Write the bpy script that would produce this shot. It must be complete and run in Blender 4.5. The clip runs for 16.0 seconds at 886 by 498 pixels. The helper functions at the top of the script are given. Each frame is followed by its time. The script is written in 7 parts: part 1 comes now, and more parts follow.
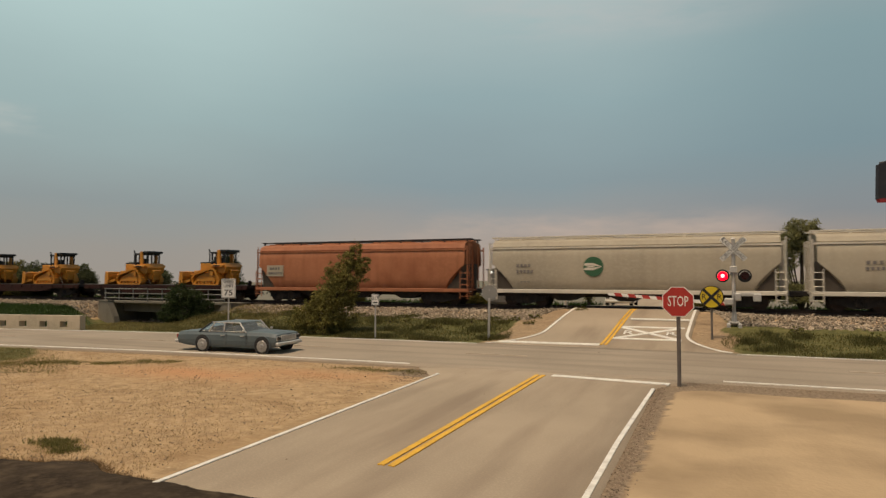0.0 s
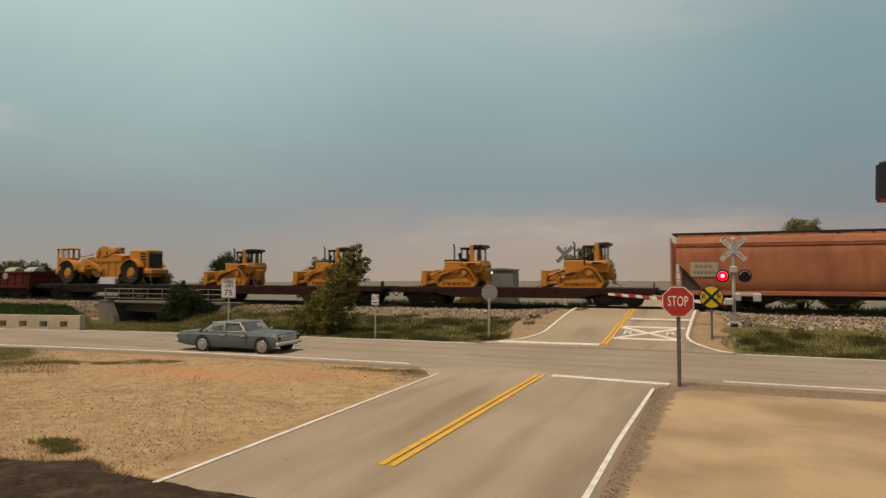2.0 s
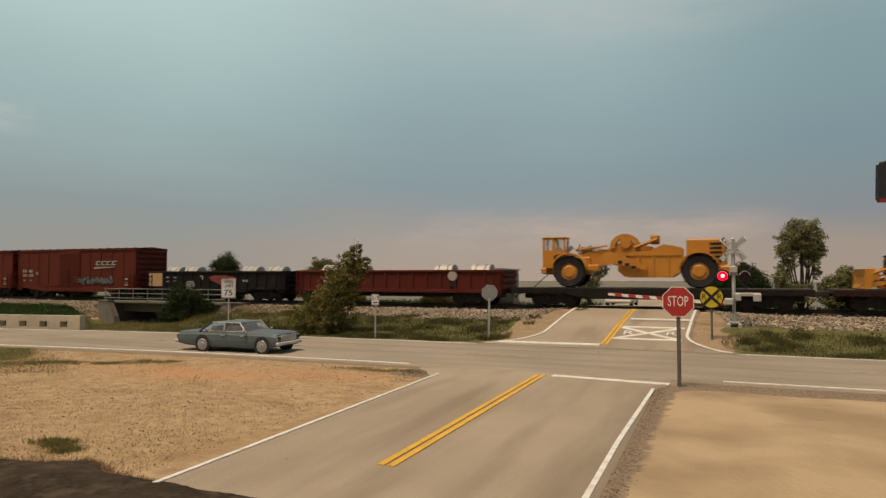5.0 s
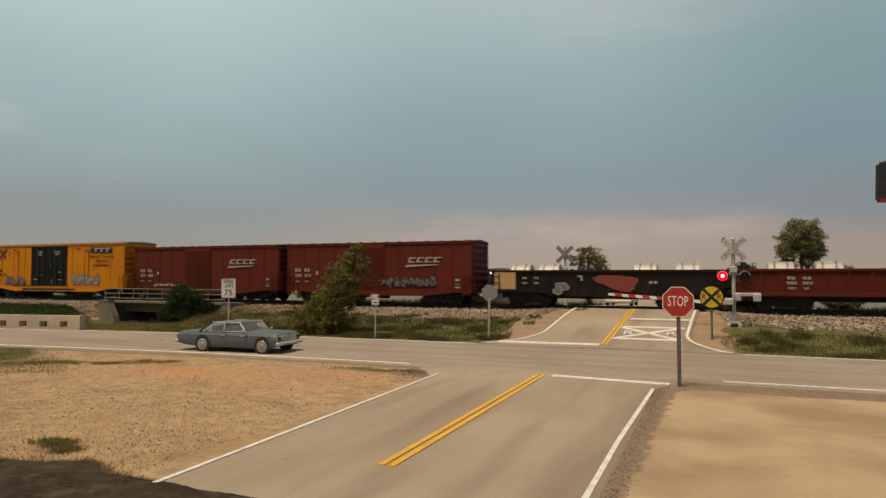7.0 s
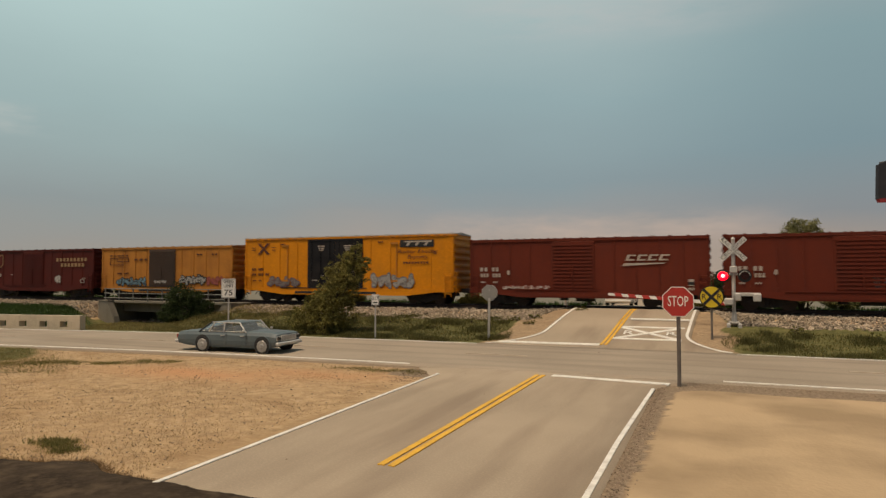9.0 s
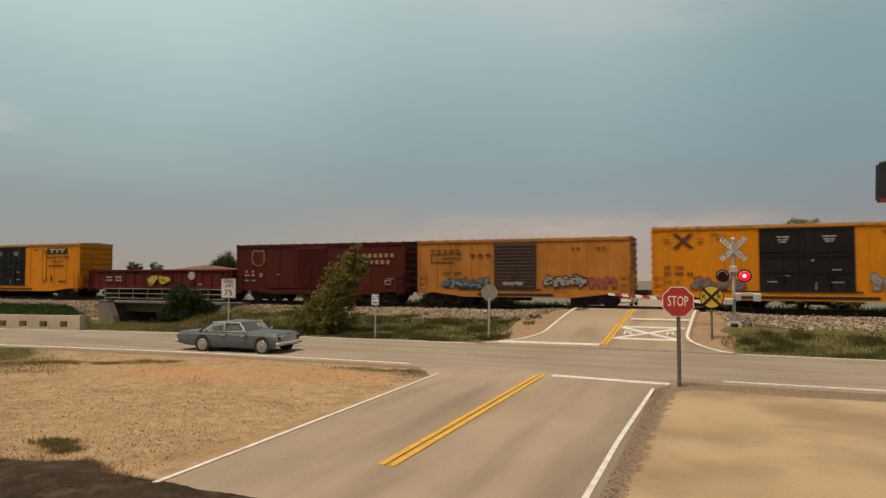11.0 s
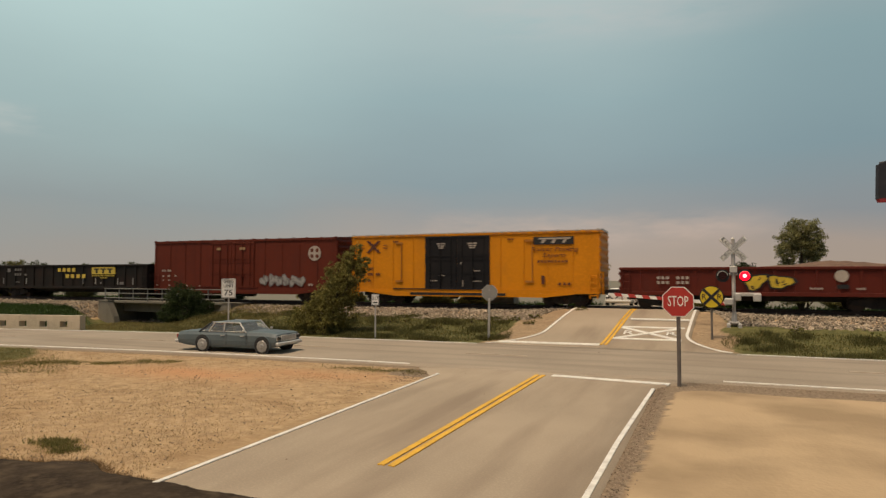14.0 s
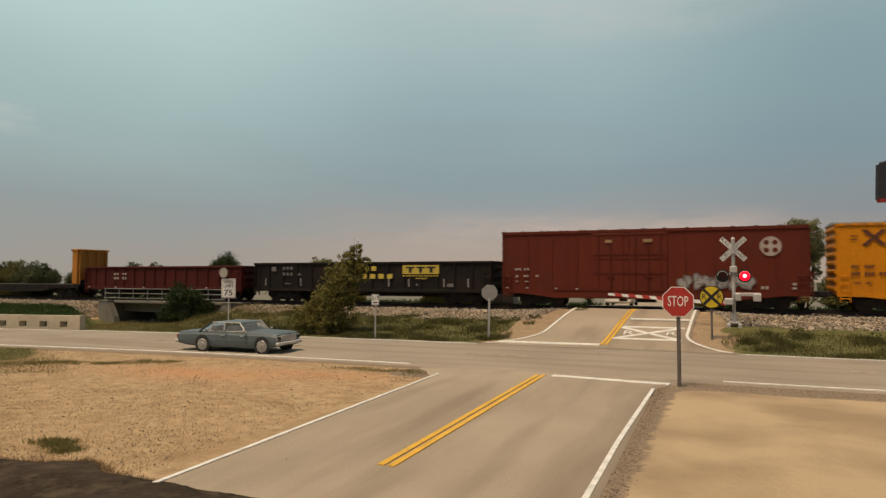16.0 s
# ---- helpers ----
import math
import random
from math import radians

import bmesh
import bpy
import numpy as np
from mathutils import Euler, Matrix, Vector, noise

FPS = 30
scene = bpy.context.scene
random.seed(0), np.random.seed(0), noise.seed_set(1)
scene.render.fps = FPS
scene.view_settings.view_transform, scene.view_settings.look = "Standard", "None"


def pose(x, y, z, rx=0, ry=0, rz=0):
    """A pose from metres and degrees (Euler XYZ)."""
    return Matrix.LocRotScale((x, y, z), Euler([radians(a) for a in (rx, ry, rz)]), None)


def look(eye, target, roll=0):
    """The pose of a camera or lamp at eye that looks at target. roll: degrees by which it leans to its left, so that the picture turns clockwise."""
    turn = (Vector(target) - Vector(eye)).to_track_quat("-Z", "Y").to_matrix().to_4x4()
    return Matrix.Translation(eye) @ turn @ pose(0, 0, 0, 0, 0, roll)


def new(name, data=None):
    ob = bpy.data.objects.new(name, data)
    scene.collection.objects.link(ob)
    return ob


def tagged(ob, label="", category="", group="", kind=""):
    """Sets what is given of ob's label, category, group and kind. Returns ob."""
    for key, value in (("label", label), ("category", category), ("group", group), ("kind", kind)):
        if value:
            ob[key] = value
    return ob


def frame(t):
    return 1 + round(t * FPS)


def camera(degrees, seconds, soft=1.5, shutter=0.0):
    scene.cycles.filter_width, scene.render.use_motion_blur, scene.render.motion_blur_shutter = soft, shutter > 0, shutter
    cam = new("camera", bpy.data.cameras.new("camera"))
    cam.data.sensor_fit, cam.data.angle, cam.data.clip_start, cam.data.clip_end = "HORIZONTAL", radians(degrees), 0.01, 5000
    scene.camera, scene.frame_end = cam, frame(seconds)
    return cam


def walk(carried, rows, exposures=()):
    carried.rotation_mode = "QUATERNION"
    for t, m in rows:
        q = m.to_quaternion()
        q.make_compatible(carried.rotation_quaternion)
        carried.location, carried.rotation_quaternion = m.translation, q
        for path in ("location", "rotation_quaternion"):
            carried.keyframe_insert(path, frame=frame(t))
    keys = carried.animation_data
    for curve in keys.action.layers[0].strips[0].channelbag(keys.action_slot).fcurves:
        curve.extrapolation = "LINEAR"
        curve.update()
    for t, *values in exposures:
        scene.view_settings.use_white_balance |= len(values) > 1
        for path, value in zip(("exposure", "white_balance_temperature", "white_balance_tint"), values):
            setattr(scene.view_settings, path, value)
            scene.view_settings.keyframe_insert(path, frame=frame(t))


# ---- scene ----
cam = camera(68.6, 16.0, soft=1.35, shutter=0.25)

# A railway model in 1:87. Lengths below are written in full-size metres and brought
# to the model's size by S. X runs along the track, Y across it, the road runs along Y.
S = 1 / 87.1
YAW = 22.6
walk(cam, [(0, pose(0, 0, 3.0 * S, 92.34, 0, YAW)), (16.0, pose(0, 0, 3.0 * S, 92.34, 0, YAW))],
     exposures=((0, -0.03), (8.6, -0.03), (11.6, 0.05), (16.0, 0.05)))

# ---- light: soft warm light from above, grey-blue evening sky ----
world = bpy.data.worlds.new("world")
scene.world = world
world.use_nodes = True
wn = world.node_tree
sky = wn.nodes.new("ShaderNodeTexSky")
sky.sky_type = "NISHITA"
sky.sun_disc = False
sky.sun_elevation = radians(68)
sky.sun_rotation = radians(200)
sky.air_density, sky.dust_density = 1.0, 3.0
wn.links.new(sky.outputs[0], wn.nodes["Background"].inputs[0])
wn.nodes["Background"].inputs[1].default_value = 0.05
sun = new("sun", bpy.data.lights.new("sun", "SUN"))
sun.data.energy, sun.data.angle, sun.data.color = 3.3, radians(24), (1.0, 0.81, 0.585)
sun.matrix_world = look((-0.35, -0.72, 2.0), (0, 0, 0))


# ---- materials ----
def lin(r, g, b):
    return tuple(((c / 255 + 0.055) / 1.055) ** 2.4 if c > 10 else c / 3294 for c in (r, g, b)) + (1.0,)


def surface(name, base, rough=0.7, metal=0.0, var=0.25, big=0.6, fine=12.0, bump=0.15, tint=None, streak=0.0,
            dirt=None, dirt_amount=0.0, spread=0.0, spec=0.4, smear=(1, 1, 0.6), thin=0.0):
    """Base colour with two scales of variation, vertical streaks, dirt and fine relief. Scales are per full-size metre."""
    m = bpy.data.materials.new(name)
    m.use_nodes = True
    t = m.node_tree
    b = t.nodes["Principled BSDF"]
    b.inputs["Roughness"].default_value, b.inputs["Metallic"].default_value = rough, metal
    b.inputs["Specular IOR Level"].default_value = spec
    co = t.nodes.new("ShaderNodeTexCoord")
    info = t.nodes.new("ShaderNodeObjectInfo")
    off = t.nodes.new("ShaderNodeVectorMath")
    off.operation = "ADD"
    t.links.new(co.outputs["Object"], off.inputs[0])
    t.links.new(info.outputs["Random"], off.inputs[1])

    def noise_at(scale, stretch=(1, 1, 1), detail=4):
        mp = t.nodes.new("ShaderNodeMapping")
        mp.inputs["Scale"].default_value = [scale / S * k for k in stretch]
        t.links.new(off.outputs[0], mp.inputs[0])
        n = t.nodes.new("ShaderNodeTexNoise")
        n.inputs["Scale"].default_value, n.inputs["Detail"].default_value = 1.0, detail
        t.links.new(mp.outputs[0], n.inputs["Vector"])
        return n.outputs["Fac"]

    def ramp(fac, lo, hi):
        r = t.nodes.new("ShaderNodeMapRange")
        r.inputs["From Min"].default_value, r.inputs["From Max"].default_value = lo, hi
        t.links.new(fac, r.inputs["Value"])
        return r.outputs[0]

    def mix(a, c, fac, amount=1.0):
        k = t.nodes.new("ShaderNodeMix")
        k.data_type = "RGBA"
        if fac is None:
            k.inputs["Factor"].default_value = amount
        else:
            q = t.nodes.new("ShaderNodeMath")
            q.operation = "MULTIPLY"
            q.inputs[1].default_value = amount
            t.links.new(fac, q.inputs[0])
            t.links.new(q.outputs[0], k.inputs["Factor"])
        for v, s in ((a, k.inputs[6]), (c, k.inputs[7])):
            if isinstance(v, tuple):
                s.default_value = v
            else:
                t.links.new(v, s)
        return k.outputs[2]

    dark = tuple(c * (1 - var) for c in base[:3]) + (1.0,)
    other = tint if tint else tuple(min(1, c * (1 + var * 0.8)) for c in base[:3]) + (1.0,)
    col = mix(base, dark, ramp(noise_at(big), 0.35, 0.7))
    fn = noise_at(fine)
    col = mix(col, other, ramp(fn, 0.45, 0.75), 0.7)
    if streak:
        col = mix(col, tuple(c * 0.45 for c in base[:3]) + (1.0,), ramp(noise_at(2.2, (1, 1, 0.07)), 0.5, 0.8), streak)
    if dirt:
        col = mix(col, dirt, ramp(noise_at(big * 2.3, smear, 6), 0.48, 0.7), dirt_amount)
    if spread:
        hs = t.nodes.new("ShaderNodeHueSaturation")
        mr = t.nodes.new("ShaderNodeMapRange")
        mr.inputs["To Min"].default_value, mr.inputs["To Max"].default_value = 1 - spread, 1 + spread
        geo = t.nodes.new("ShaderNodeNewGeometry")
        t.links.new(geo.outputs["Random Per Island"], mr.inputs["Value"])
        t.links.new(mr.outputs[0], hs.inputs["Value"])
        t.links.new(col, hs.inputs["Color"])
        col = hs.outputs[0]
    t.links.new(col, b.inputs["Base Color"])
    rr = t.nodes.new("ShaderNodeMapRange")
    rr.inputs["To Min"].default_value, rr.inputs["To Max"].default_value = max(0.02, rough - 0.12), min(1, rough + 0.12)
    t.links.new(fn, rr.inputs["Value"])
    t.links.new(rr.outputs[0], b.inputs["Roughness"])
    if bump:
        bp = t.nodes.new("ShaderNodeBump")
        bp.inputs["Strength"].default_value, bp.inputs["Distance"].default_value = bump, 0.05 * S
        t.links.new(fn, bp.inputs["Height"])
        t.links.new(bp.outputs[0], b.inputs["Normal"])
    if thin:
        # thin leaves and blades let some light through
        tr, mx = t.nodes.new("ShaderNodeBsdfTranslucent"), t.nodes.new("ShaderNodeMixShader")
        t.links.new(col, tr.inputs["Color"])
        mx.inputs[0].default_value = thin
        t.links.new(b.outputs[0], mx.inputs[1])
        t.links.new(tr.outputs[0], mx.inputs[2])
        t.links.new(mx.outputs[0], t.nodes["Material Output"].inputs[0])
    return m


def glowing(name, colour, power):
    m = bpy.data.materials.new(name)
    m.use_nodes = True
    b = m.node_tree.nodes["Principled BSDF"]
    b.inputs["Base Color"].default_value = colour
    b.inputs["Emission Color"].default_value = colour
    b.inputs["Emission Strength"].default_value = power
    return m


def glass(name, colour, rough=0.08):
    m = bpy.data.materials.new(name)
    m.use_nodes = True
    b = m.node_tree.nodes["Principled BSDF"]
    b.inputs["Base Color"].default_value = colour
    b.inputs["Roughness"].default_value = rough
    b.inputs["Transmission Weight"].default_value = 0.85
    b.inputs["IOR"].default_value = 1.12
    return m


ASPHALT = surface("asphalt", (0.36, 0.285, 0.202, 1), 0.85, var=0.2, big=0.3, fine=26, bump=0.12,
                  dirt=(0.19, 0.14, 0.098, 1), dirt_amount=0.6, spec=0.15, smear=(1.3, 0.16, 1))
ASPHALT_ALONG = surface("asphalt_along", (0.32, 0.26, 0.193, 1), 0.85, var=0.2, big=0.3, fine=26, bump=0.12,
                        dirt=(0.19, 0.145, 0.103, 1), dirt_amount=0.6, spec=0.15, smear=(0.13, 1.5, 1))
WHITE_PAINT = surface("white_road_paint", (0.72, 0.68, 0.60, 1), 0.7, var=0.12, big=1.5, fine=9, bump=0.05,
                      dirt=(0.42, 0.36, 0.29, 1), dirt_amount=0.55)
YELLOW_PAINT = surface("yellow_road_paint", (0.68, 0.37, 0.03, 1), 0.7, var=0.15, big=1.5, fine=9, bump=0.05,
                       dirt=(0.45, 0.27, 0.06, 1), dirt_amount=0.5)
CONCRETE = surface("concrete", (0.48, 0.40, 0.285, 1), 0.9, var=0.2, big=0.8, fine=14, bump=0.2, streak=0.3)
BRIDGE_GREY = surface("bridge_concrete", (0.19, 0.165, 0.125, 1), 0.9, var=0.25, big=0.7, fine=12, bump=0.2, streak=0.4)
STONE = surface("ballast_stone", (0.33, 0.262, 0.187, 1), 0.95, var=0.35, big=0.9, fine=20, bump=0.2, spread=0.6, spec=0.1)
RAIL = surface("rail_steel", (0.05, 0.035, 0.028, 1), 0.5, 0.6, var=0.3, bump=0.05)
TIE = surface("tie_wood", (0.045, 0.033, 0.025, 1), 0.9, var=0.4, fine=18)
BLACK = surface("black_underframe", (0.018, 0.015, 0.014, 1), 0.75, var=0.4, big=1.2, fine=16, dirt=(0.06, 0.045, 0.03, 1), dirt_amount=0.5)
GALV = surface("galvanised_steel", (0.42, 0.40, 0.37, 1), 0.45, 0.5, var=0.2, big=2, fine=20, bump=0.05)
DARKPOLE = surface("weathered_post", (0.13, 0.11, 0.095, 1), 0.7, 0.2, var=0.25, big=2, fine=20)
GREY_BACK = surface("sign_back", (0.26, 0.25, 0.23, 1), 0.55, 0.4, var=0.15, big=3, fine=20, bump=0.03)
RAILING = surface("dull_railing", (0.20, 0.19, 0.165, 1), 0.6, 0.3, var=0.2, big=2, fine=20, bump=0.05)
SIGN_RED = surface("sign_red", (0.36, 0.028, 0.02, 1), 0.5, var=0.1, big=3, fine=14, bump=0.02)
SIGN_WHITE = surface("sign_white", (0.74, 0.71, 0.65, 1), 0.5, var=0.08, big=3, fine=14, bump=0.02)
SIGN_YELLOW = surface("sign_yellow", (0.60, 0.42, 0.015, 1), 0.5, var=0.08, big=3, fine=14, bump=0.02)
SIGN_BLACK = surface("sign_black", (0.015, 0.014, 0.013, 1), 0.55, var=0.1, bump=0.02)
LAMP_DARK = surface("dark_lens", (0.05, 0.006, 0.006, 1), 0.3, var=0.1, bump=0)
FADED = surface("faded_road_paint", (0.42, 0.34, 0.25, 1), 0.8, var=0.15, big=1.5, fine=9, bump=0.05, dirt=(0.34, 0.265, 0.185, 1), dirt_amount=0.8)
LAMP_LIT = glowing("lit_red_lens", (1.0, 0.0, 0.012, 1), 3.0)
LAMP_CORE = glowing("lit_core", (1.0, 0.32, 0.3, 1), 4.0)


def ground_material():
    m = bpy.data.materials.new("ground_cover")
    m.use_nodes = True
    t = m.node_tree
    b = t.nodes["Principled BSDF"]
    b.inputs["Roughness"].default_value = 0.95
    b.inputs["Specular IOR Level"].default_value = 0.1
    co = t.nodes.new("ShaderNodeTexCoord")

    def noise_at(scale, detail=5):
        n = t.nodes.new("ShaderNodeTexNoise")
        n.inputs["Scale"].default_value, n.inputs["Detail"].default_value = scale / S, detail
        t.links.new(co.outputs["Object"], n.inputs["Vector"])
        return n.outputs["Fac"]

    def ramp(fac, lo, hi):
        r = t.nodes.new("ShaderNodeMapRange")
        r.inputs["From Min"].default_value, r.inputs["From Max"].default_value = lo, hi
        t.links.new(fac, r.inputs["Value"])
        return r.outputs[0]

    def mix(a, c, fac):
        k = t.nodes.new("ShaderNodeMix")
        k.data_type = "RGBA"
        t.links.new(fac, k.inputs["Factor"])
        for v, s in ((a, k.inputs[6]), (c, k.inputs[7])):
            if isinstance(v, tuple):
                s.default_value = v
            else:
                t.links.new(v, s)
        return k.outputs[2]

    def mask(name):
        a = t.nodes.new("ShaderNodeAttribute")
        a.attribute_name = name
        return a.outputs["Fac"]

    n1, n2, n3 = noise_at(0.35), noise_at(3.0), noise_at(11.0, 3)
    dirt = mix((0.43, 0.295, 0.16, 1), (0.27, 0.18, 0.098, 1), ramp(n2, 0.35, 0.7))
    dirt = mix(dirt, (0.48, 0.35, 0.21, 1), ramp(n3, 0.55, 0.75))
    dirt = mix(dirt, (0.29, 0.185, 0.095, 1), ramp(noise_at(0.8, 6), 0.5, 0.72))
    red = mix(dirt, (0.44, 0.235, 0.115, 1), mask("red"))
    # the darker sand patches also stand in for soft shadow bands across the lot
    sand = mix((0.43, 0.31, 0.185, 1), (0.29, 0.207, 0.122, 1), ramp(n1, 0.42, 0.62))
    col = mix(red, sand, mask("sand"))
    gravel = mix((0.185, 0.135, 0.09, 1), (0.275, 0.205, 0.138, 1), ramp(n3, 0.4, 0.65))
    col = mix(col, gravel, mask("gravel"))
    grass = mix((0.085, 0.083, 0.028, 1), (0.15, 0.13, 0.05, 1), ramp(n2, 0.4, 0.65))
    col = mix(col, grass, mask("grass"))
    dark = mix((0.035, 0.06, 0.018, 1), (0.06, 0.085, 0.03, 1), ramp(n2, 0.4, 0.65))
    col = mix(col, dark, mask("lush"))
    # distant land: its dull grey-green has the haze mixed into the colour
    col = mix(col, (0.165, 0.15, 0.115, 1), mask("plain"))
    t.links.new(col, b.inputs["Base Color"])
    bp = t.nodes.new("ShaderNodeBump")
    bp.inputs["Strength"].default_value, bp.inputs["Distance"].default_value = 0.3, 0.08 * S
    t.links.new(n3, bp.inputs["Height"])
    t.links.new(bp.outputs[0], b.inputs["Normal"])
    return m


def backdrop_material():
    """A painted evening sky: pale blue-green above, slate blue in the middle, pink haze and wisps of cloud low down."""
    m = bpy.data.materials.new("painted_sky")
    m.use_nodes = True
    t = m.node_tree
    t.nodes.remove(t.nodes["Principled BSDF"])
    em = t.nodes.new("ShaderNodeEmission")
    co = t.nodes.new("ShaderNodeTexCoord")
    sp = t.nodes.new("ShaderNodeSeparateXYZ")
    t.links.new(co.outputs["Object"], sp.inputs[0])

    def scaled(out, lo, hi):
        r = t.nodes.new("ShaderNodeMapRange")
        r.interpolation_type = "SMOOTHSTEP"
        r.inputs["From Min"].default_value, r.inputs["From Max"].default_value = lo * S, hi * S
        t.links.new(out, r.inputs["Value"])
        return r.outputs[0]

    def maths(op, a, b):
        k = t.nodes.new("ShaderNodeMath")
        k.operation = op
        for v, q in ((a, k.inputs[0]), (b, k.inputs[1])):
            if isinstance(v, float):
                q.default_value = v
            else:
                t.links.new(v, q)
        return k.outputs[0]

    def ramp(fac, stops):
        r = t.nodes.new("ShaderNodeValToRGB")
        e = r.color_ramp.elements
        while len(e) < len(stops):
            e.new(0.5)
        for k, (p, c) in zip(e, stops):
            k.position, k.color = p, c
        t.links.new(fac, r.inputs[0])
        return r.outputs[0]

    def noise(sx, sz, detail=5, rough=0.55):
        mp = t.nodes.new("ShaderNodeMapping")
        mp.inputs["Scale"].default_value = (sx / S, sx / S, sz / S)
        t.links.new(co.outputs["Object"], mp.inputs[0])
        n = t.nodes.new("ShaderNodeTexNoise")
        n.inputs["Scale"].default_value, n.inputs["Detail"].default_value, n.inputs["Roughness"].default_value = 1.0, detail, rough
        t.links.new(mp.outputs[0], n.inputs["Vector"])
        return n.outputs["Fac"]

    def blend(a, b, fac):
        k = t.nodes.new("ShaderNodeMix")
        k.data_type = "RGBA"
        t.links.new(fac, k.inputs["Factor"])
        for v, q in ((a, k.inputs[6]), (b, k.inputs[7])):
            if isinstance(v, tuple):
                q.default_value = v
            else:
                t.links.new(v, q)
        return k.outputs[2]

    x, z = sp.outputs["X"], sp.outputs["Z"]
    # the layers waver, so that no colour lies in a level band
    wave = maths("MULTIPLY", maths("SUBTRACT", noise(0.016, 0.05), 0.5), 12.0 * S)
    lin_up = t.nodes.new("ShaderNodeMapRange")
    lin_up.inputs["From Max"].default_value = 66 * S
    t.links.new(maths("ADD", z, wave), lin_up.inputs["Value"])
    up = lin_up.outputs[0]
    left = ramp(up, ((0.0, lin(143, 134, 124)), (0.1, lin(141, 136, 129)), (0.24, lin(131, 139, 139)),
                     (0.5, lin(143, 162, 162)), (1.0, lin(170, 192, 190))))
    middle = ramp(up, ((0.0, lin(158, 141, 126)), (0.14, lin(154, 142, 132)), (0.25, lin(135, 138, 138)), (0.34, lin(125, 139, 143)),
                       (0.6, lin(134, 154, 157)), (1.0, lin(160, 175, 174))))
    right = ramp(up, ((0.0, lin(150, 134, 118)), (0.12, lin(146, 134, 124)), (0.22, lin(124, 128, 130)),
                      (0.42, lin(115, 134, 140)), (0.72, lin(122, 144, 148)), (1.0, lin(142, 154, 155))))
    col = blend(blend(left, middle, scaled(x, -100, -52)), right, scaled(x, -30, 26))

    def patch(x0, x1, z0, z1, fx, fz):
        a = maths("MULTIPLY", scaled(x, x0 - fx, x0 + fx), maths("SUBTRACT", 1.0, scaled(x, x1 - fx, x1 + fx)))
        b = maths("MULTIPLY", scaled(z, z0 - fz, z0 + fz), maths("SUBTRACT", 1.0, scaled(z, z1 - fz, z1 + fz)))
        return maths("MULTIPLY", a, b)

    puffs = ramp(noise(0.03, 0.11, 6, 0.6), ((0.40, (0, 0, 0, 1)), (0.66, (1, 1, 1, 1))))
    for pink, box_of, amount in ((lin(178, 158, 144), (-60, 8, 9.5, 15.5, 12, 2.2), 0.7), (lin(172, 170, 168), (-48, 6, 52, 62, 14, 4), 0.55),
                                 (lin(178, 178, 172), (-116, -109, 28, 33, 2, 1.5), 0.6)):
        col = blend(col, pink, maths("MULTIPLY", maths("MULTIPLY", patch(*box_of), puffs), amount))
    t.links.new(col, em.inputs[0])
    em.inputs[1].default_value = 1.25
    t.links.new(em.outputs[0], t.nodes["Material Output"].inputs[0])
    return m


GROUND = ground_material()
SKY = backdrop_material()


# ---- building helpers ----
def part(name, bm, material, parent=None, label="", smooth=False):
    """Link a bmesh, given in full-size metres, as one mesh object; under its thing or part when parent is given."""
    if isinstance(bm, bpy.types.Mesh):
        me = bm
    else:
        for v in bm.verts:
            v.co *= S
        me = bpy.data.meshes.new(name)
        bm.to_mesh(me)
        bm.free()
        if smooth:
            for p in me.polygons:
                p.use_smooth = True
        me.materials.append(material)
    ob = new(name, me)
    if parent:
        ob.parent = parent
    if label:
        ob["label"] = label
    return ob


def at(x, y, z, rx=0, ry=0, rz=0):
    return pose(x * S, y * S, z * S, rx, ry, rz)


def thing(name, m, label, category, group="", kind=""):
    ob = new(name)
    ob.empty_display_size = 0.01
    ob.matrix_world = m
    return tagged(ob, label, category, group, kind)


def bms():
    return bmesh.new()


def box(bm, x0, x1, y0, y1, z0, z1, bevel=0.0, taper=None):
    vs = bmesh.ops.create_cube(bm, size=1)["verts"]
    for v in vs:
        v.co = Vector((x0 if v.co.x < 0 else x1, y0 if v.co.y < 0 else y1, z0 if v.co.z < 0 else z1))
    if bevel:
        es = list({e for v in vs for e in v.link_edges})
        bmesh.ops.bevel(bm, geom=es, offset=bevel, segments=1, affect="EDGES", profile=0.5)
    return bm


def rod(bm, a, b, r, n=8, r2=None):
    a, b = Vector(a), Vector(b)
    d = b - a
    m = Matrix.Translation((a + b) / 2) @ d.to_track_quat("Z", "Y").to_matrix().to_4x4()
    bmesh.ops.create_cone(bm, cap_ends=True, segments=n, radius1=r, radius2=r if r2 is None else r2, depth=d.length, matrix=m)
    return bm


def prism(bm, pts, y0, y1):
    """A polygon in the x-z plane carried from y0 to y1."""
    a = [bm.verts.new((x, y0, z)) for x, z in pts]
    b = [bm.verts.new((x, y1, z)) for x, z in pts]
    n = len(pts)
    bm.faces.new(a)
    bm.faces.new(b[::-1])
    for i in range(n):
        bm.faces.new((a[i], b[i], b[(i + 1) % n], a[(i + 1) % n]))
    bmesh.ops.recalc_face_normals(bm, faces=bm.faces)
    return bm


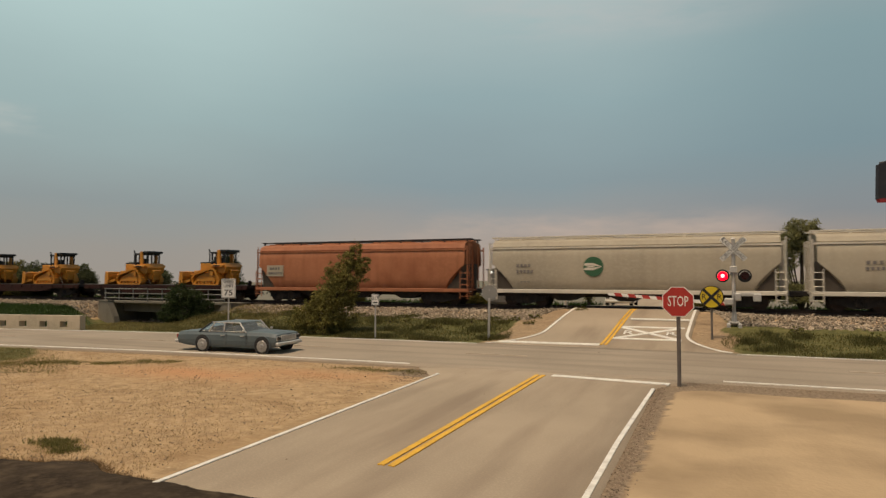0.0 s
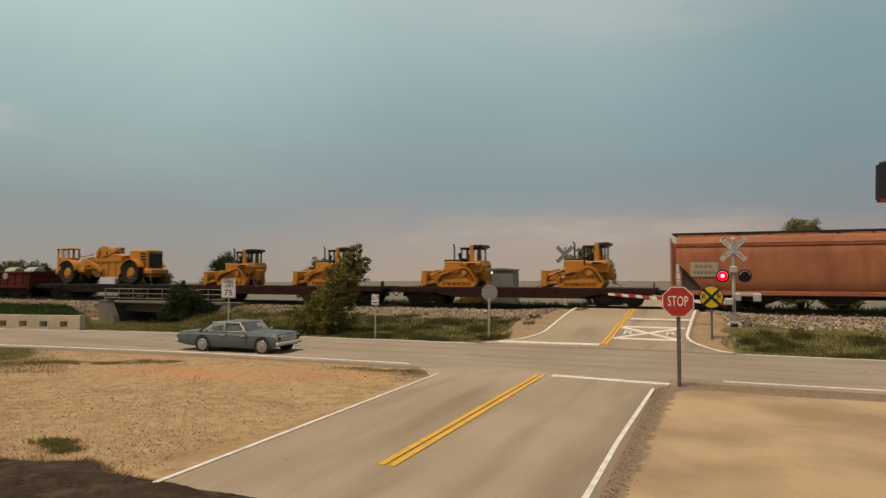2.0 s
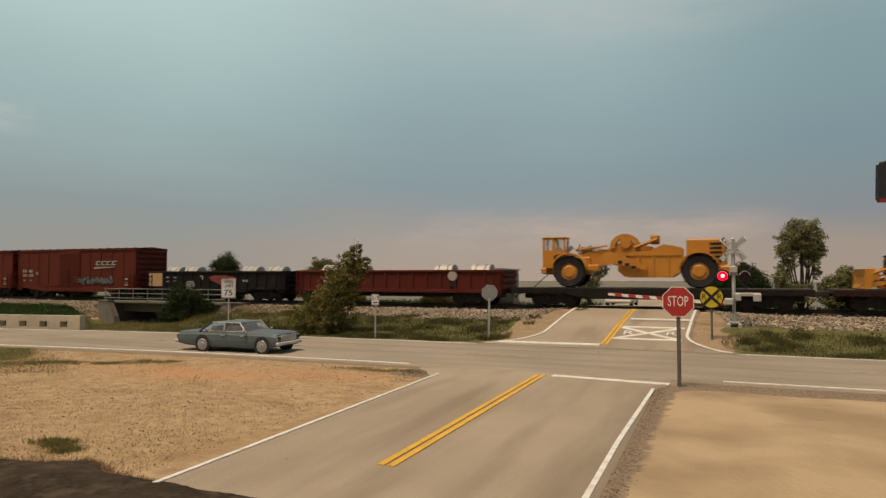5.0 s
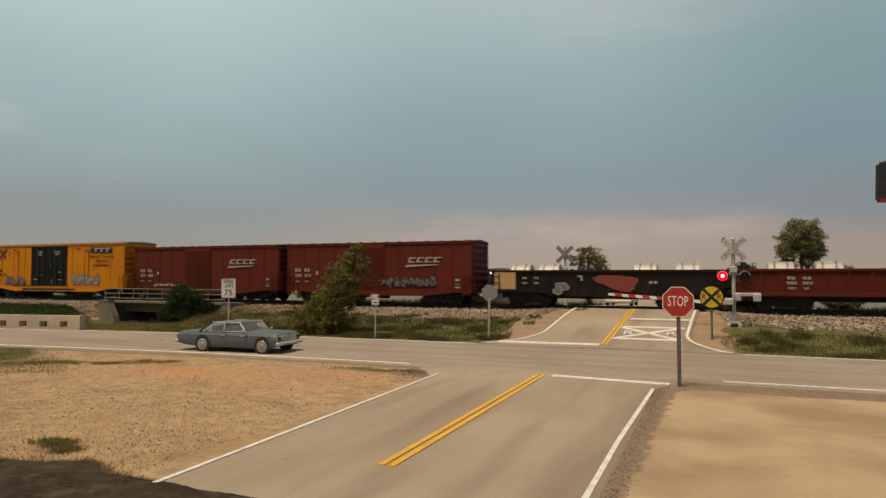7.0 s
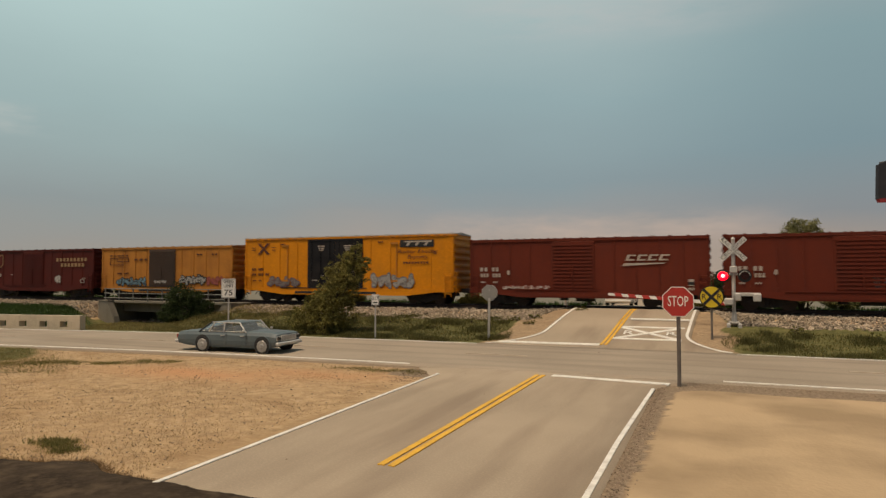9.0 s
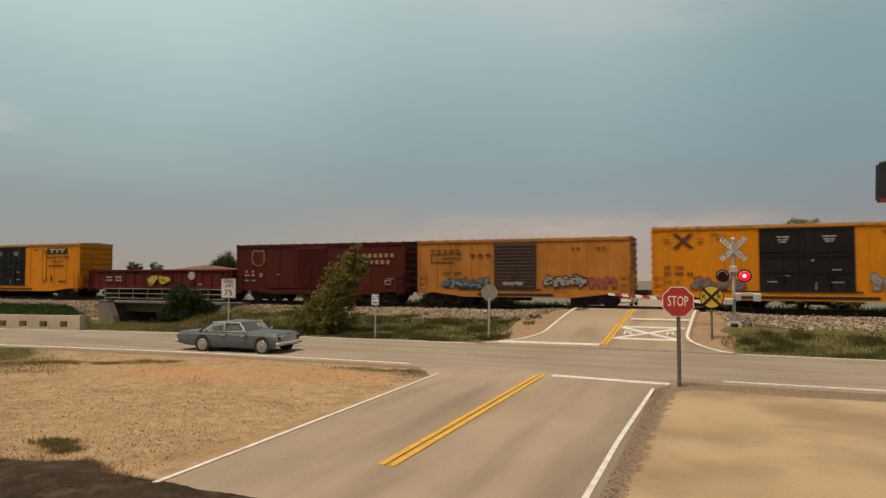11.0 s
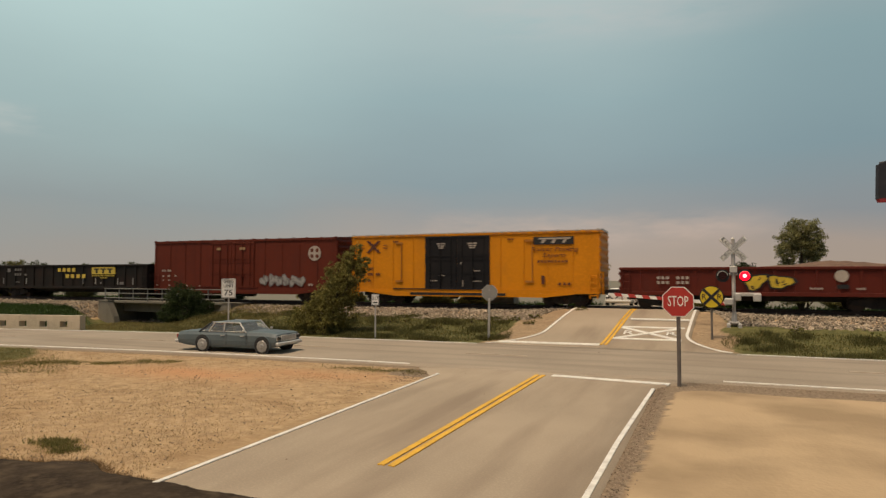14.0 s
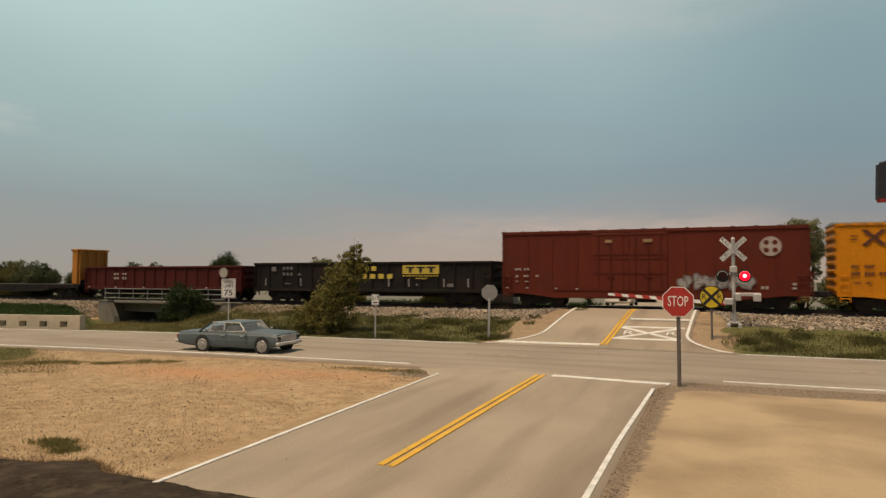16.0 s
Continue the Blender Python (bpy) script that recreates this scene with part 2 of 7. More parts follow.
def slab(bm, pts, z0, z1):
    """A polygon in plan, z0 to z1; z may be a function of (x, y)."""
    top = [bm.verts.new((x, y, z1(x, y) if callable(z1) else z1)) for x, y in pts]
    low = [bm.verts.new((x, y, (z1(x, y) - 0.05) if callable(z1) else z0)) for x, y in pts]
    n = len(pts)
    bm.faces.new(top)
    for i in range(n):
        bm.faces.new((top[i], low[i], low[(i + 1) % n], top[(i + 1) % n]))
    bmesh.ops.recalc_face_normals(bm, faces=bm.faces)
    return bm


def ribbon(bm, line, half, z, lift=0.0, thick=0.03):
    """A strip of width 2 * half along a plan line, laid on the height z(x, y)."""
    rows = []
    for i, (x, y) in enumerate(line):
        a, b = line[max(0, i - 1)], line[min(len(line) - 1, i + 1)]
        d = Vector((b[0] - a[0], b[1] - a[1])).normalized()
        nx, ny = -d.y * half, d.x * half
        rows.append([bm.verts.new((x + k * nx, y + k * ny, z(x + k * nx, y + k * ny) + lift - dz))
                     for k, dz in ((1, thick), (1, 0), (-1, 0), (-1, thick))])
    for a, b in zip(rows, rows[1:]):
        for k in range(3):
            bm.faces.new((a[k], a[k + 1], b[k + 1], b[k]))
    bm.faces.new(rows[0][::-1])
    bm.faces.new(rows[-1])
    bmesh.ops.recalc_face_normals(bm, faces=bm.faces)
    return bm


def lettering(text, size, depth=0.012, width=None, shear=0.0):
    """Text as a mesh, standing in the x-z plane and facing -y, centred, of that letter height."""
    cu = bpy.data.curves.new("letters", "FONT")
    cu.body, cu.size, cu.extrude, cu.align_x, cu.align_y = text, size * 1.38, depth / 2, "CENTER", "CENTER"
    cu.resolution_u, cu.shear = 2, shear
    ob = bpy.data.objects.new("letters", cu)
    me = bpy.data.meshes.new_from_object(ob)
    bm = bmesh.new()
    bm.from_mesh(me)
    bpy.data.objects.remove(ob)
    bpy.data.curves.remove(cu)
    bpy.data.meshes.remove(me)
    xs = [v.co.x for v in bm.verts]
    k = width / (max(xs) - min(xs)) if width else 1.0
    for v in bm.verts:
        v.co = Vector((v.co.x * k, -v.co.z, v.co.y))
    return bm


def moved(bm, x, y, z):
    for v in bm.verts:
        v.co += Vector((x, y, z))
    return bm


def smoothstep(a, b, x):
    k = np.clip((x - a) / (b - a), 0, 1)
    return k * k * (3 - 2 * k)


# ---- the lie of the land ----
TRACK_Y = 38.6          # centre line of the track
RAIL_Z = 1.2            # top of the rails
ROAD_X = -4.78          # centre line of the road over the crossing


def cross_y(x):
    """Centre line of the road along the railway; it bends away on one side."""
    return 23.4 - 0.0035 * np.minimum(np.asarray(x) + 8, 0) ** 2


def road_x(y):
    """Centre line of the road that climbs to the crossing."""
    return ROAD_X + np.where(np.asarray(y, float) > 26, 0.42 + 0.035 * np.clip(np.asarray(y, float) - 28, 0, 12), 0.0)


def road_z(x, y):
    """The road over the crossing climbs to the rails and falls again."""
    up = np.clip((np.asarray(y, float) - 27.6) / (36.6 - 27.6), 0, 1)
    down = np.clip((np.asarray(y, float) - 40.8) / 9, 0, 1)
    s = up * up * (3 - 2 * up) * 0.35 + up * 0.65
    return 0.03 + (RAIL_Z - 0.07) * s - 0.35 * down


def ground_z(x, y):
    x, y = np.asarray(x, float), np.asarray(y, float)
    e = y - TRACK_Y
    bank = 0.62 * smoothstep(-10.6, -4.5, e) * (e < 0) + 0.62 * (e >= 0)
    bed = smoothstep(-4.3, -2.6, e) * (1 - smoothstep(2.6, 4.3, e))
    z = bank + (RAIL_Z - 0.28 - 0.62) * bed
    z = z + 0.9 * smoothstep(14, 60, e) + 0.4 * smoothstep(45, 95, e)
    xl = x - 0.9 * np.clip(35 - y, 0, 9)
    ditch = smoothstep(-45.4, -42.0, xl) * (1 - smoothstep(-31.8, -29.6, x)) * smoothstep(-12.5, -8.5, e) * (1 - smoothstep(12, 20, e))
    z = z * (1 - ditch) - 0.55 * ditch
    z = z + 0.2 * smoothstep(-12.0, -7.0, e) * (1 - smoothstep(-4.6, -3.4, e)) * (1 - smoothstep(-45.0, -42.5, xl))
    near = np.abs(x - road_x(y)) - 3.3
    k = (1 - smoothstep(0.2, 4.2, near)) * smoothstep(27.0, 28.5, y) * (1 - smoothstep(46, 54, y))
    z = z * (1 - k) + (road_z(x, y) - 0.09) * k
    rough = 0.05 * np.sin(x * 1.7 + y * 0.6) * np.sin(y * 1.3 - x * 0.4) * smoothstep(1.0, 4.0, np.abs(y - cross_y(x)) - 3.0) * np.where(y < 26, smoothstep(0.3, 1.5, np.abs(x - ROAD_X) - 3.3), 1.0)
    return z + rough * (1 - k) * (1 - bed) - 0.01


def spaced(stops):
    out = []
    for a, b, step in stops:
        out += list(np.arange(a, b, step))
    return np.array(out + [stops[-1][1]])


def build_ground():
    xs = spaced(((-420, -100, 20), (-100, -56, 2.0), (-56, -12, 0.3), (-12, 2, 0.11), (2, 24, 0.3), (24, 60, 2.0), (60, 420, 20)))
    ys = spaced(((-120, 0, 12), (0, 4, 1.0), (4, 7, 0.28), (7, 20.4, 0.11), (20.4, 48, 0.28), (48, 70, 1.0), (70, 150, 8)))
    gx, gy = np.meshgrid(xs, ys)
    gz = ground_z(gx, gy)
    nx, ny = len(xs), len(ys)
    verts = np.stack((gx, gy, gz), -1).reshape(-1, 3) * S
    i = np.arange(nx * ny).reshape(ny, nx)
    quads = np.stack((i[:-1, :-1], i[:-1, 1:], i[1:, 1:], i[1:, :-1]), -1).reshape(-1, 4)
    me = bpy.data.meshes.new("ground")
    me.from_pydata(verts.tolist(), [], quads.tolist())
    x, y = gx.ravel(), gy.ravel()
    wob = 0.5 * np.sin(x * 0.9 + 1.3 * np.sin(y * 0.7)) + 0.4 * np.sin(y * 1.9 + x * 0.5)
    cy = cross_y(x)
    near_side = y < cy - 3.4
    left_edge = -0.95 - 0.028 * np.clip(17 - y, 0, 8) + 0.05 * wob + 0.03 * np.sin(y * 9.0)
    corner = (x < left_edge + 0.8) & (y > 17.6) & (np.hypot(x - left_edge - 0.8, y - 17.6) > 0.8)
    sand = (x > left_edge) & (y < 18.4 + 0.05 * wob) & ~corner
    gravel = ((x > -1.7) & (y < 19.9) & ~sand) | \
        ((x < -7.7) & (x > -9.0 + 0.3 * wob) & (y < 19.4) & (y > 17.6)) | (near_side & (y > cy - 4.2) & (x < -8))
    gravel = np.maximum(gravel, 0.5 * ((np.abs(x - road_x(y)) < 6.2 + 0.6 * wob) & (y > 27.4) & (y < TRACK_Y - 2.2)))
    e = y - TRACK_Y
    far = (y > cy + 3.9 + 0.25 * wob) & (e < -3.6 + 0.4 * wob)
    grass = far & ((x > 0.6 + 0.5 * wob) | (x < -9.3 - 0.2 * wob - 0.35 * np.maximum(0, 34 - y) * 0.3)) & (y < 35.2)
    grass |= near_side & (x + 20.4 + 1.43 * (y - 14.5) < -1.2 + 2.2 * wob) & (x > -30) & (y > 13.7)
    lush = ((e > 3.8) & (e < 13 + 2 * wob)) | ((x < -42.0 + 0.9 * np.clip(35 - y, 0, 9)) & (y > cy + 4.4) & (e < -4.9))
    # creek grass; under the bridge its dark tone also stands in for shade
    grass |= (x > -43) & (x < -30) & (y > 32) & (y < 42)
    # far land that gets the hazy colour
    plain = e >= 13 + 2 * wob
    red = np.exp(-(((x + 15.0) / 3.0) ** 2 + ((y - 15.6) / 1.0) ** 2)) + 0.7 * np.exp(-(((x + 11.0) / 2.5) ** 2 + ((y - 17.0) / 0.8) ** 2))
    for name, mask in (("sand", sand), ("gravel", gravel), ("grass", grass), ("lush", lush), ("red", red), ("plain", plain)):
        a = me.attributes.new(name, "FLOAT", "POINT")
        a.data.foreach_set("value", mask.astype(np.float32))
    for p in me.polygons:
        p.use_smooth = True
    me.materials.append(GROUND)
    tagged(new("ground", me), "dry model scenery ground with sand, dirt and grass", "ground", kind="structure")


def build_backdrop():
    bm = bms()
    r, n = 135.0, 64
    cols = []
    for k in range(n + 1):
        a = radians(-40 + 260 * k / n)
        cols.append([bm.verts.new((r * math.cos(a), r * math.sin(a), z)) for z in (-3, 30, 66, 110)])
    for a, b in zip(cols, cols[1:]):
        for k in range(3):
            bm.faces.new((a[k], b[k], b[k + 1], a[k + 1]))
    ob = part("backdrop", bm, SKY, smooth=True)
    tagged(ob, "painted evening sky backdrop with hazy pink clouds", "backdrop", kind="structure")


build_ground()
build_backdrop()


# ---- roads ----
def strip(name, xs, y_low, y_high, z, material, label, category="road"):
    bm = bms()
    rows = []
    for x in xs:
        ys = np.linspace(y_low(x), y_high(x), 9)
        rows.append([bm.verts.new((x, y, z(x, y) - d)) for y, d in [(ys[0] - 0.03, 0.15)] + [(y, 0) for y in ys] + [(ys[-1] + 0.03, 0.15)]])
    for a, b in zip(rows, rows[1:]):
        for k in range(10):
            bm.faces.new((a[k], b[k], b[k + 1], a[k + 1]))
    return tagged(part(name, bm, material, smooth=True), label, category, kind="structure")


def build_roads():
    flat = lambda x, y: 0.03
    strip("road_along_railway", np.linspace(-75, 60, 136), lambda x: cross_y(x) - 3.75, lambda x: cross_y(x) + 3.75, flat,
          ASPHALT_ALONG, "worn grey-brown two-lane asphalt road along the railway")

    # the road over the crossing, flared where the two meet
    def half(y):
        f = max(0.0, 1 - abs(y - 19.6) / 1.6) ** 2 * 1.3 if y < 19.6 else 0
        g = max(0.0, 1 - (y - 27.1) / 3.6) ** 2 * 2.1 if y >= 27.1 else 0
        return 3.3 + f + g

    for name, ys, zz in (("road_near", np.linspace(-20, 19.66, 90), lambda x, y: 0.035),
                         ("road_crossing", np.linspace(27.1, 37.4, 60), road_z), ("road_far", np.linspace(39.8, 75, 70), road_z)):
        bm = bms()
        rows = []
        for y in ys:
            h = half(y)
            ks = [(-1.01, 0.15)] + [(k, 0) for k in np.linspace(-1, 1, 9)] + [(1.01, 0.15)]
            rows.append([bm.verts.new((float(road_x(y)) + (k * h if k > 0 or name != "road_near" or y > 18.2 else k * (2.64 + 0.028 * (y - 7.4) + 0.1)), y, float(zz(0, y)) - d)) for k, d in ks])
        for a, b in zip(rows, rows[1:]):
            for k in range(10):
                bm.faces.new((a[k], a[k + 1], b[k + 1], b[k]))
        tagged(part(name, bm, ASPHALT, smooth=True), "worn grey-brown asphalt road with tyre stains", "road", kind="structure")
    bm = bms()
    box(bm, ROAD_X - 2.4, ROAD_X + 4.0, 37.4, 39.8, RAIL_Z - 0.2, RAIL_Z - 0.06)
    tagged(part("crossing_panel", bm, ASPHALT), "asphalt infill panel between the rails", "crossing panel", kind="structure")

    def mark(line, half_w, z, material, label):
        ob = part("road_marking", ribbon(bms(), line, half_w, z, 0.012), material)
        tagged(ob, label, "road marking", kind="structure")

    z0 = lambda x, y: 0.04
    z1 = lambda x, y: float(road_z(x, y)) + 0.008
    for dx in (-0.09, 0.09):
        mark([(ROAD_X + 0.02 - 0.004 * (y - 9) + dx, y) for y in np.linspace(9.12, 19.1, 12)], 0.06, z0, YELLOW_PAINT, "yellow painted centre line on asphalt")
        mark([(float(road_x(y)) + dx, y) for y in np.linspace(28.1, 37.2, 24)], 0.06, z1, YELLOW_PAINT, "yellow painted centre line on asphalt")
    mark([(-7.42 - 0.028 * (y - 7.4), y) for y in np.linspace(3, 18.2, 16)], 0.045, z0, WHITE_PAINT, "white painted edge line on asphalt")
    mark([(-1.62 + 0.02 * max(0, y - 12), y) for y in np.linspace(3, 17.9, 16)], 0.045, z0, WHITE_PAINT, "white painted edge line on asphalt")
    mark([(-4.45, 19.15), (-1.15, 18.8)], 0.15, z0, WHITE_PAINT, "white painted stop line on asphalt")
    mark([(-8.9, 27.85), (-4.5, 28.0)], 0.16, lambda x, y: float(road_z(x, y)) + 0.02, WHITE_PAINT, "white painted stop line on asphalt")
    mark([(-3.85, 33.7), (-1.0, 33.7)], 0.16, z1, WHITE_PAINT, "white painted stop line before the rails")
    # X and two Rs before the rails
    for a, b in (((-4.15, 29.5), (-1.3, 29.5)), ((-4.05, 31.9), (-1.25, 31.9)), ((-4.0, 29.65), (-1.5, 31.75)), ((-1.5, 29.65), (-4.0, 31.75))):
        line = [tuple(Vector(a).lerp(Vector(b), k / 6)) for k in range(7)]
        mark(line, 0.12, z1, WHITE_PAINT, "white painted crossing warning on asphalt")
    for x in (-3.62, -1.78):
        bm = lettering("R", 0.62, 0.01)
        for v in bm.verts:
            px, py = x + v.co.x, 30.6 + v.co.z * 1.2
            v.co = Vector((px, py, float(road_z(px, py)) + 0.03 + 0.01 * (v.co.y < 0)))
        tagged(part("road_marking", bm, WHITE_PAINT), "white painted letter R on asphalt", "road marking", kind="structure")
    # curved edge lines of the climb
    edge = [(float(road_x(y)) - half(y) + 0.15, y) for y in np.linspace(27.35, 37.2, 26)]
    mark(edge, 0.06, z1, WHITE_PAINT, "white painted curved edge line on asphalt")
    edge = [(float(road_x(y)) + half(y) - 0.15, y) for y in np.linspace(27.35, 37.2, 26)]
    mark(edge, 0.06, z1, WHITE_PAINT, "white painted curved edge line on asphalt")
    for a, b, side in ((-70, -9.6, 1), (-70, -9.5, -1), (0.8, 58, 1), (0.2, 58, -1)):
        mark([(x, float(cross_y(x)) + side * 3.5) for x in np.linspace(a, b, 40)], 0.06, z0, WHITE_PAINT, "white painted edge line on asphalt")
    for x in (-34.0, -25.6, -17.2, -8.8, 3.8, 12.2):
        mark([(x + 0.6 * k, float(cross_y(x + 0.6 * k))) for k in range(5)], 0.05, z0, FADED, "faded white dash on asphalt")


build_roads()

# ---- railway: rails, ties, ballast, bridge ----
def spot(right, ahead):
    """A plan place from metres to the eye's right and ahead of it."""
    return 0.9232 * right - 0.3843 * ahead, 0.3843 * right + 0.9232 * ahead


def build_track():
    for y in (-0.75, 0.75):
        bm = bms()
        prof = ((-0.08, -0.17), (0.08, -0.17), (0.08, -0.14), (0.02, -0.11), (0.02, -0.05), (0.04, -0.04), (0.04, 0), (-0.04, 0),
                (-0.04, -0.04), (-0.02, -0.05), (-0.02, -0.11), (-0.08, -0.14))
        a = [bm.verts.new((-160, TRACK_Y + y + p, RAIL_Z + q)) for p, q in prof]
        b = [bm.verts.new((90, TRACK_Y + y + p, RAIL_Z + q)) for p, q in prof]
        bm.faces.new(a)
        bm.faces.new(b[::-1])
        for i in range(len(prof)):
            bm.faces.new((a[i], a[i - 1], b[i - 1], b[i]))
        bmesh.ops.recalc_face_normals(bm, faces=bm.faces)
        tagged(part("rail", bm, RAIL), "dark rusty steel rail on wooden ties", "rail", kind="structure")
    bed = tagged(new("track_bed"), "row of dark wooden ties under the rails", "track bed", kind="structure")
    bed.empty_display_size = 0.01
    tie = None
    for k in range(170):
        x = -74 + 0.62 * k
        if abs(x - ROAD_X - 0.7) < 3.3:
            continue
        if tie is None:
            ob = part("tie", box(bms(), -0.12, 0.12, -1.3, 1.3, -0.16, 0, 0.02), TIE, bed)
            tie = ob.data
        else:
            ob = part("tie", tie, None, bed)
        ob.location = (x * S, (TRACK_Y + random.uniform(-0.04, 0.04)) * S, (RAIL_Z - 0.165) * S)


def rocks(name, n, area, size, material, label, seed, sink=0.3):
    """Many small broken stones as one mesh; area(rng, n) gives the places."""
    rng = np.random.default_rng(seed)
    x, y, z = area(rng, n)
    n = len(x)
    cube = np.array([[i, j, k] for k in (-1, 1) for j in (-1, 1) for i in (-1, 1)], float) * 0.5
    quads = np.array([[0, 2, 3, 1], [4, 5, 7, 6], [0, 1, 5, 4], [2, 6, 7, 3], [0, 4, 6, 2], [1, 3, 7, 5]])
    v = cube[None] * (0.65 + 0.7 * rng.random((n, 8, 1))) * rng.uniform(size[0], size[1], (n, 1, 1)) * rng.uniform(0.7, 1.3, (n, 1, 3))
    a = rng.random(n) * 6.283
    c, s = np.cos(a)[:, None], np.sin(a)[:, None]
    b = rng.uniform(-0.7, 0.7, n)
    cb, sb = np.cos(b)[:, None], np.sin(b)[:, None]
    vx, vy, vz = v[..., 0], v[..., 1], v[..., 2]
    vy, vz = vy * cb - vz * sb, vy * sb + vz * cb
    v = np.stack((vx * c - vy * s + x[:, None], vx * s + vy * c + y[:, None], vz + z[:, None] + (0.5 - sink) * size[0]), -1)
    f = (quads[None] + (np.arange(n) * 8)[:, None, None]).reshape(-1, 4)
    me = bpy.data.meshes.new(name)
    me.from_pydata((v.reshape(-1, 3) * S).tolist(), [], f.tolist())
    me.materials.append(material)
    return tagged(new(name, me), label, "gravel", kind="stuff")


def ballast_area(rng, n):
    x = rng.uniform(-76, 36, n)
    y = TRACK_Y + np.where(rng.random(n) < 0.86, rng.uniform(-4.6, -1.25, n), rng.uniform(1.25, 4.2, n))
    y = np.where(rng.random(n) < 0.1, TRACK_Y + rng.uniform(-5.3, -4.4, n), y)
    keep = (np.abs(x - ROAD_X - 0.7) > 3.6 + 0.25 * np.abs(y - TRACK_Y)) & ~((x > -43.2) & (x < -30.6))
    x, y = x[keep], y[keep]
    return x, y, ground_z(x, y)


def mid_area(rng, n):
    x = rng.uniform(-76, 36, n)
    y = TRACK_Y + rng.uniform(-1.3, 1.3, n)
    keep = np.abs(x - ROAD_X - 0.7) > 3.4
    x, y = x[keep], y[keep]
    return x, y, ground_z(x, y) - 0.03


def shoulder_area(rng, n):
    x = np.concatenate((rng.normal(-1.33, 0.1, n // 3), rng.uniform(-1.0, 9, n // 3), rng.normal(-8.3, 0.25, n // 12)))
    y = np.concatenate((rng.uniform(7, 19.4, n // 3), rng.normal(19.05, 0.28, n // 3), rng.uniform(16.5, 19.2, n // 12)))
    keep = (x > -1.5) | (x < -7.95)
    x, y = x[keep], y[keep]
    return x, y, ground_z(x, y)


def build_bridge():
    x0, x1, y0, y1 = -43.0, -30.6, TRACK_Y - 2.5, TRACK_Y + 2.5
    br = thing("railway_bridge", at(0, 0, 0), "short concrete railway bridge with steel side railing", "bridge")
    part("deck", box(bms(), x0, x1, y0, y1, RAIL_Z - 0.27, RAIL_Z - 0.12, 0.02), BRIDGE_GREY, br, "weathered concrete bridge deck edge")
    for y in (y0 + 0.95, y1 - 1.3):
        part("girder", box(bms(), x0 + 0.2, x1 - 0.2, y, y + 0.35, RAIL_Z - 0.95, RAIL_Z - 0.275), BRIDGE_GREY, br)
    for o, e, s in ((-43.1, -42.15, 1), (-30.5, -31.25, -1)):
        part("abutment", box(bms(), min(o, e), max(o, e), y0 - 0.05, y1 + 0.3, -1.4, RAIL_Z - 0.28), BRIDGE_GREY, br)
        bm = prism(bms(), ((o, -1.4), (e + s * 1.0, -1.4), (e + s * 0.6, -0.05), (e, RAIL_Z - 0.13), (o, RAIL_Z - 0.13)), y0 - 0.55, y0 - 0.06)
        part("wing_wall", bm, BRIDGE_GREY, br)
        part("wall_cap", box(bms(), min(o, e) - 0.04, max(o, e) + 0.04, y0 - 0.6, y0 - 0.02, RAIL_Z - 0.128, RAIL_Z - 0.05, 0.015), BRIDGE_GREY, br)
    part("pier", box(bms(), -37.5, -36.2, y0 + 1.4, y1 - 0.3, -1.5, RAIL_Z - 0.96), BRIDGE_GREY, br)
    part("back_wall", box(bms(), x0, x1, y1 + 0.32, y1 + 0.7, -1.4, 0.75), BRIDGE_GREY, br)
    ry = y0 + 0.06
    n = 9
    for k in range(n):
        x = x0 - 0.12 + (x1 - x0 - 0.9) * k / (n - 1)
        part("post", box(bms(), x - 0.035, x + 0.035, ry - 0.04, ry + 0.04, RAIL_Z - 0.118, RAIL_Z + 0.82, 0.01), RAILING, br)
    for z in (0.1, 0.45, 0.8):
        part("handrail", rod(bms(), (x0 - 0.15, ry - 0.07, RAIL_Z + z), (x1 - 0.95, ry - 0.07, RAIL_Z + z), 0.035, 6), RAILING, br)
    # road bridge parapet with square openings
    pr = thing("bridge_parapet", at(0, 0, 0), "tan concrete road bridge parapet with square openings", "parapet")
    xs = [-32.3 - 1.32 * k for k in range(16)]
    for k, (a, b) in enumerate(zip(xs, xs[1:])):
        ya, yb = float(cross_y(a)) + 4.15, float(cross_y(b)) + 4.15

        def piece(u0, u1, z0, z1, nm):
            bm = bms()
            pts = []
            for u in (u0, u1):
                x, y = a + (b - a) * u, ya + (yb - ya) * u
                pts.append((x, y))
            vs = [[bm.verts.new((x, y + d, z)) for d, z in ((0, z0), (0.35, z0), (0.35, z1), (0, z1))] for x, y in pts]
            bm.faces.new(vs[0])
            bm.faces.new(vs[1][::-1])
            for i in range(4):
                bm.faces.new((vs[0][i], vs[1][i], vs[1][(i + 1) % 4], vs[0][(i + 1) % 4]))
            bmesh.ops.recalc_face_normals(bm, faces=bm.faces)
            part(nm, bm, CONCRETE, pr)

        piece(0, 1, -0.1, 0.13, "base")
        piece(0, 1, 0.46, 0.78, "coping")
        piece(0, 0.6, 0.133, 0.457, "upright")
        piece(0.97, 1, 0.133, 0.457, "upright")


build_track()
rocks("ballast", 62000, ballast_area, (0.05, 0.105), STONE, "pale pinkish-grey crushed stone ballast", 3)
rocks("track_stone", 5000, mid_area, (0.1, 0.2), STONE, "grey-brown crushed stone between the ties", 4)
GRAVEL = surface("shoulder_gravel", (0.27, 0.20, 0.14, 1), 0.95, var=0.3, big=1, fine=20, spread=0.35, spec=0.1)
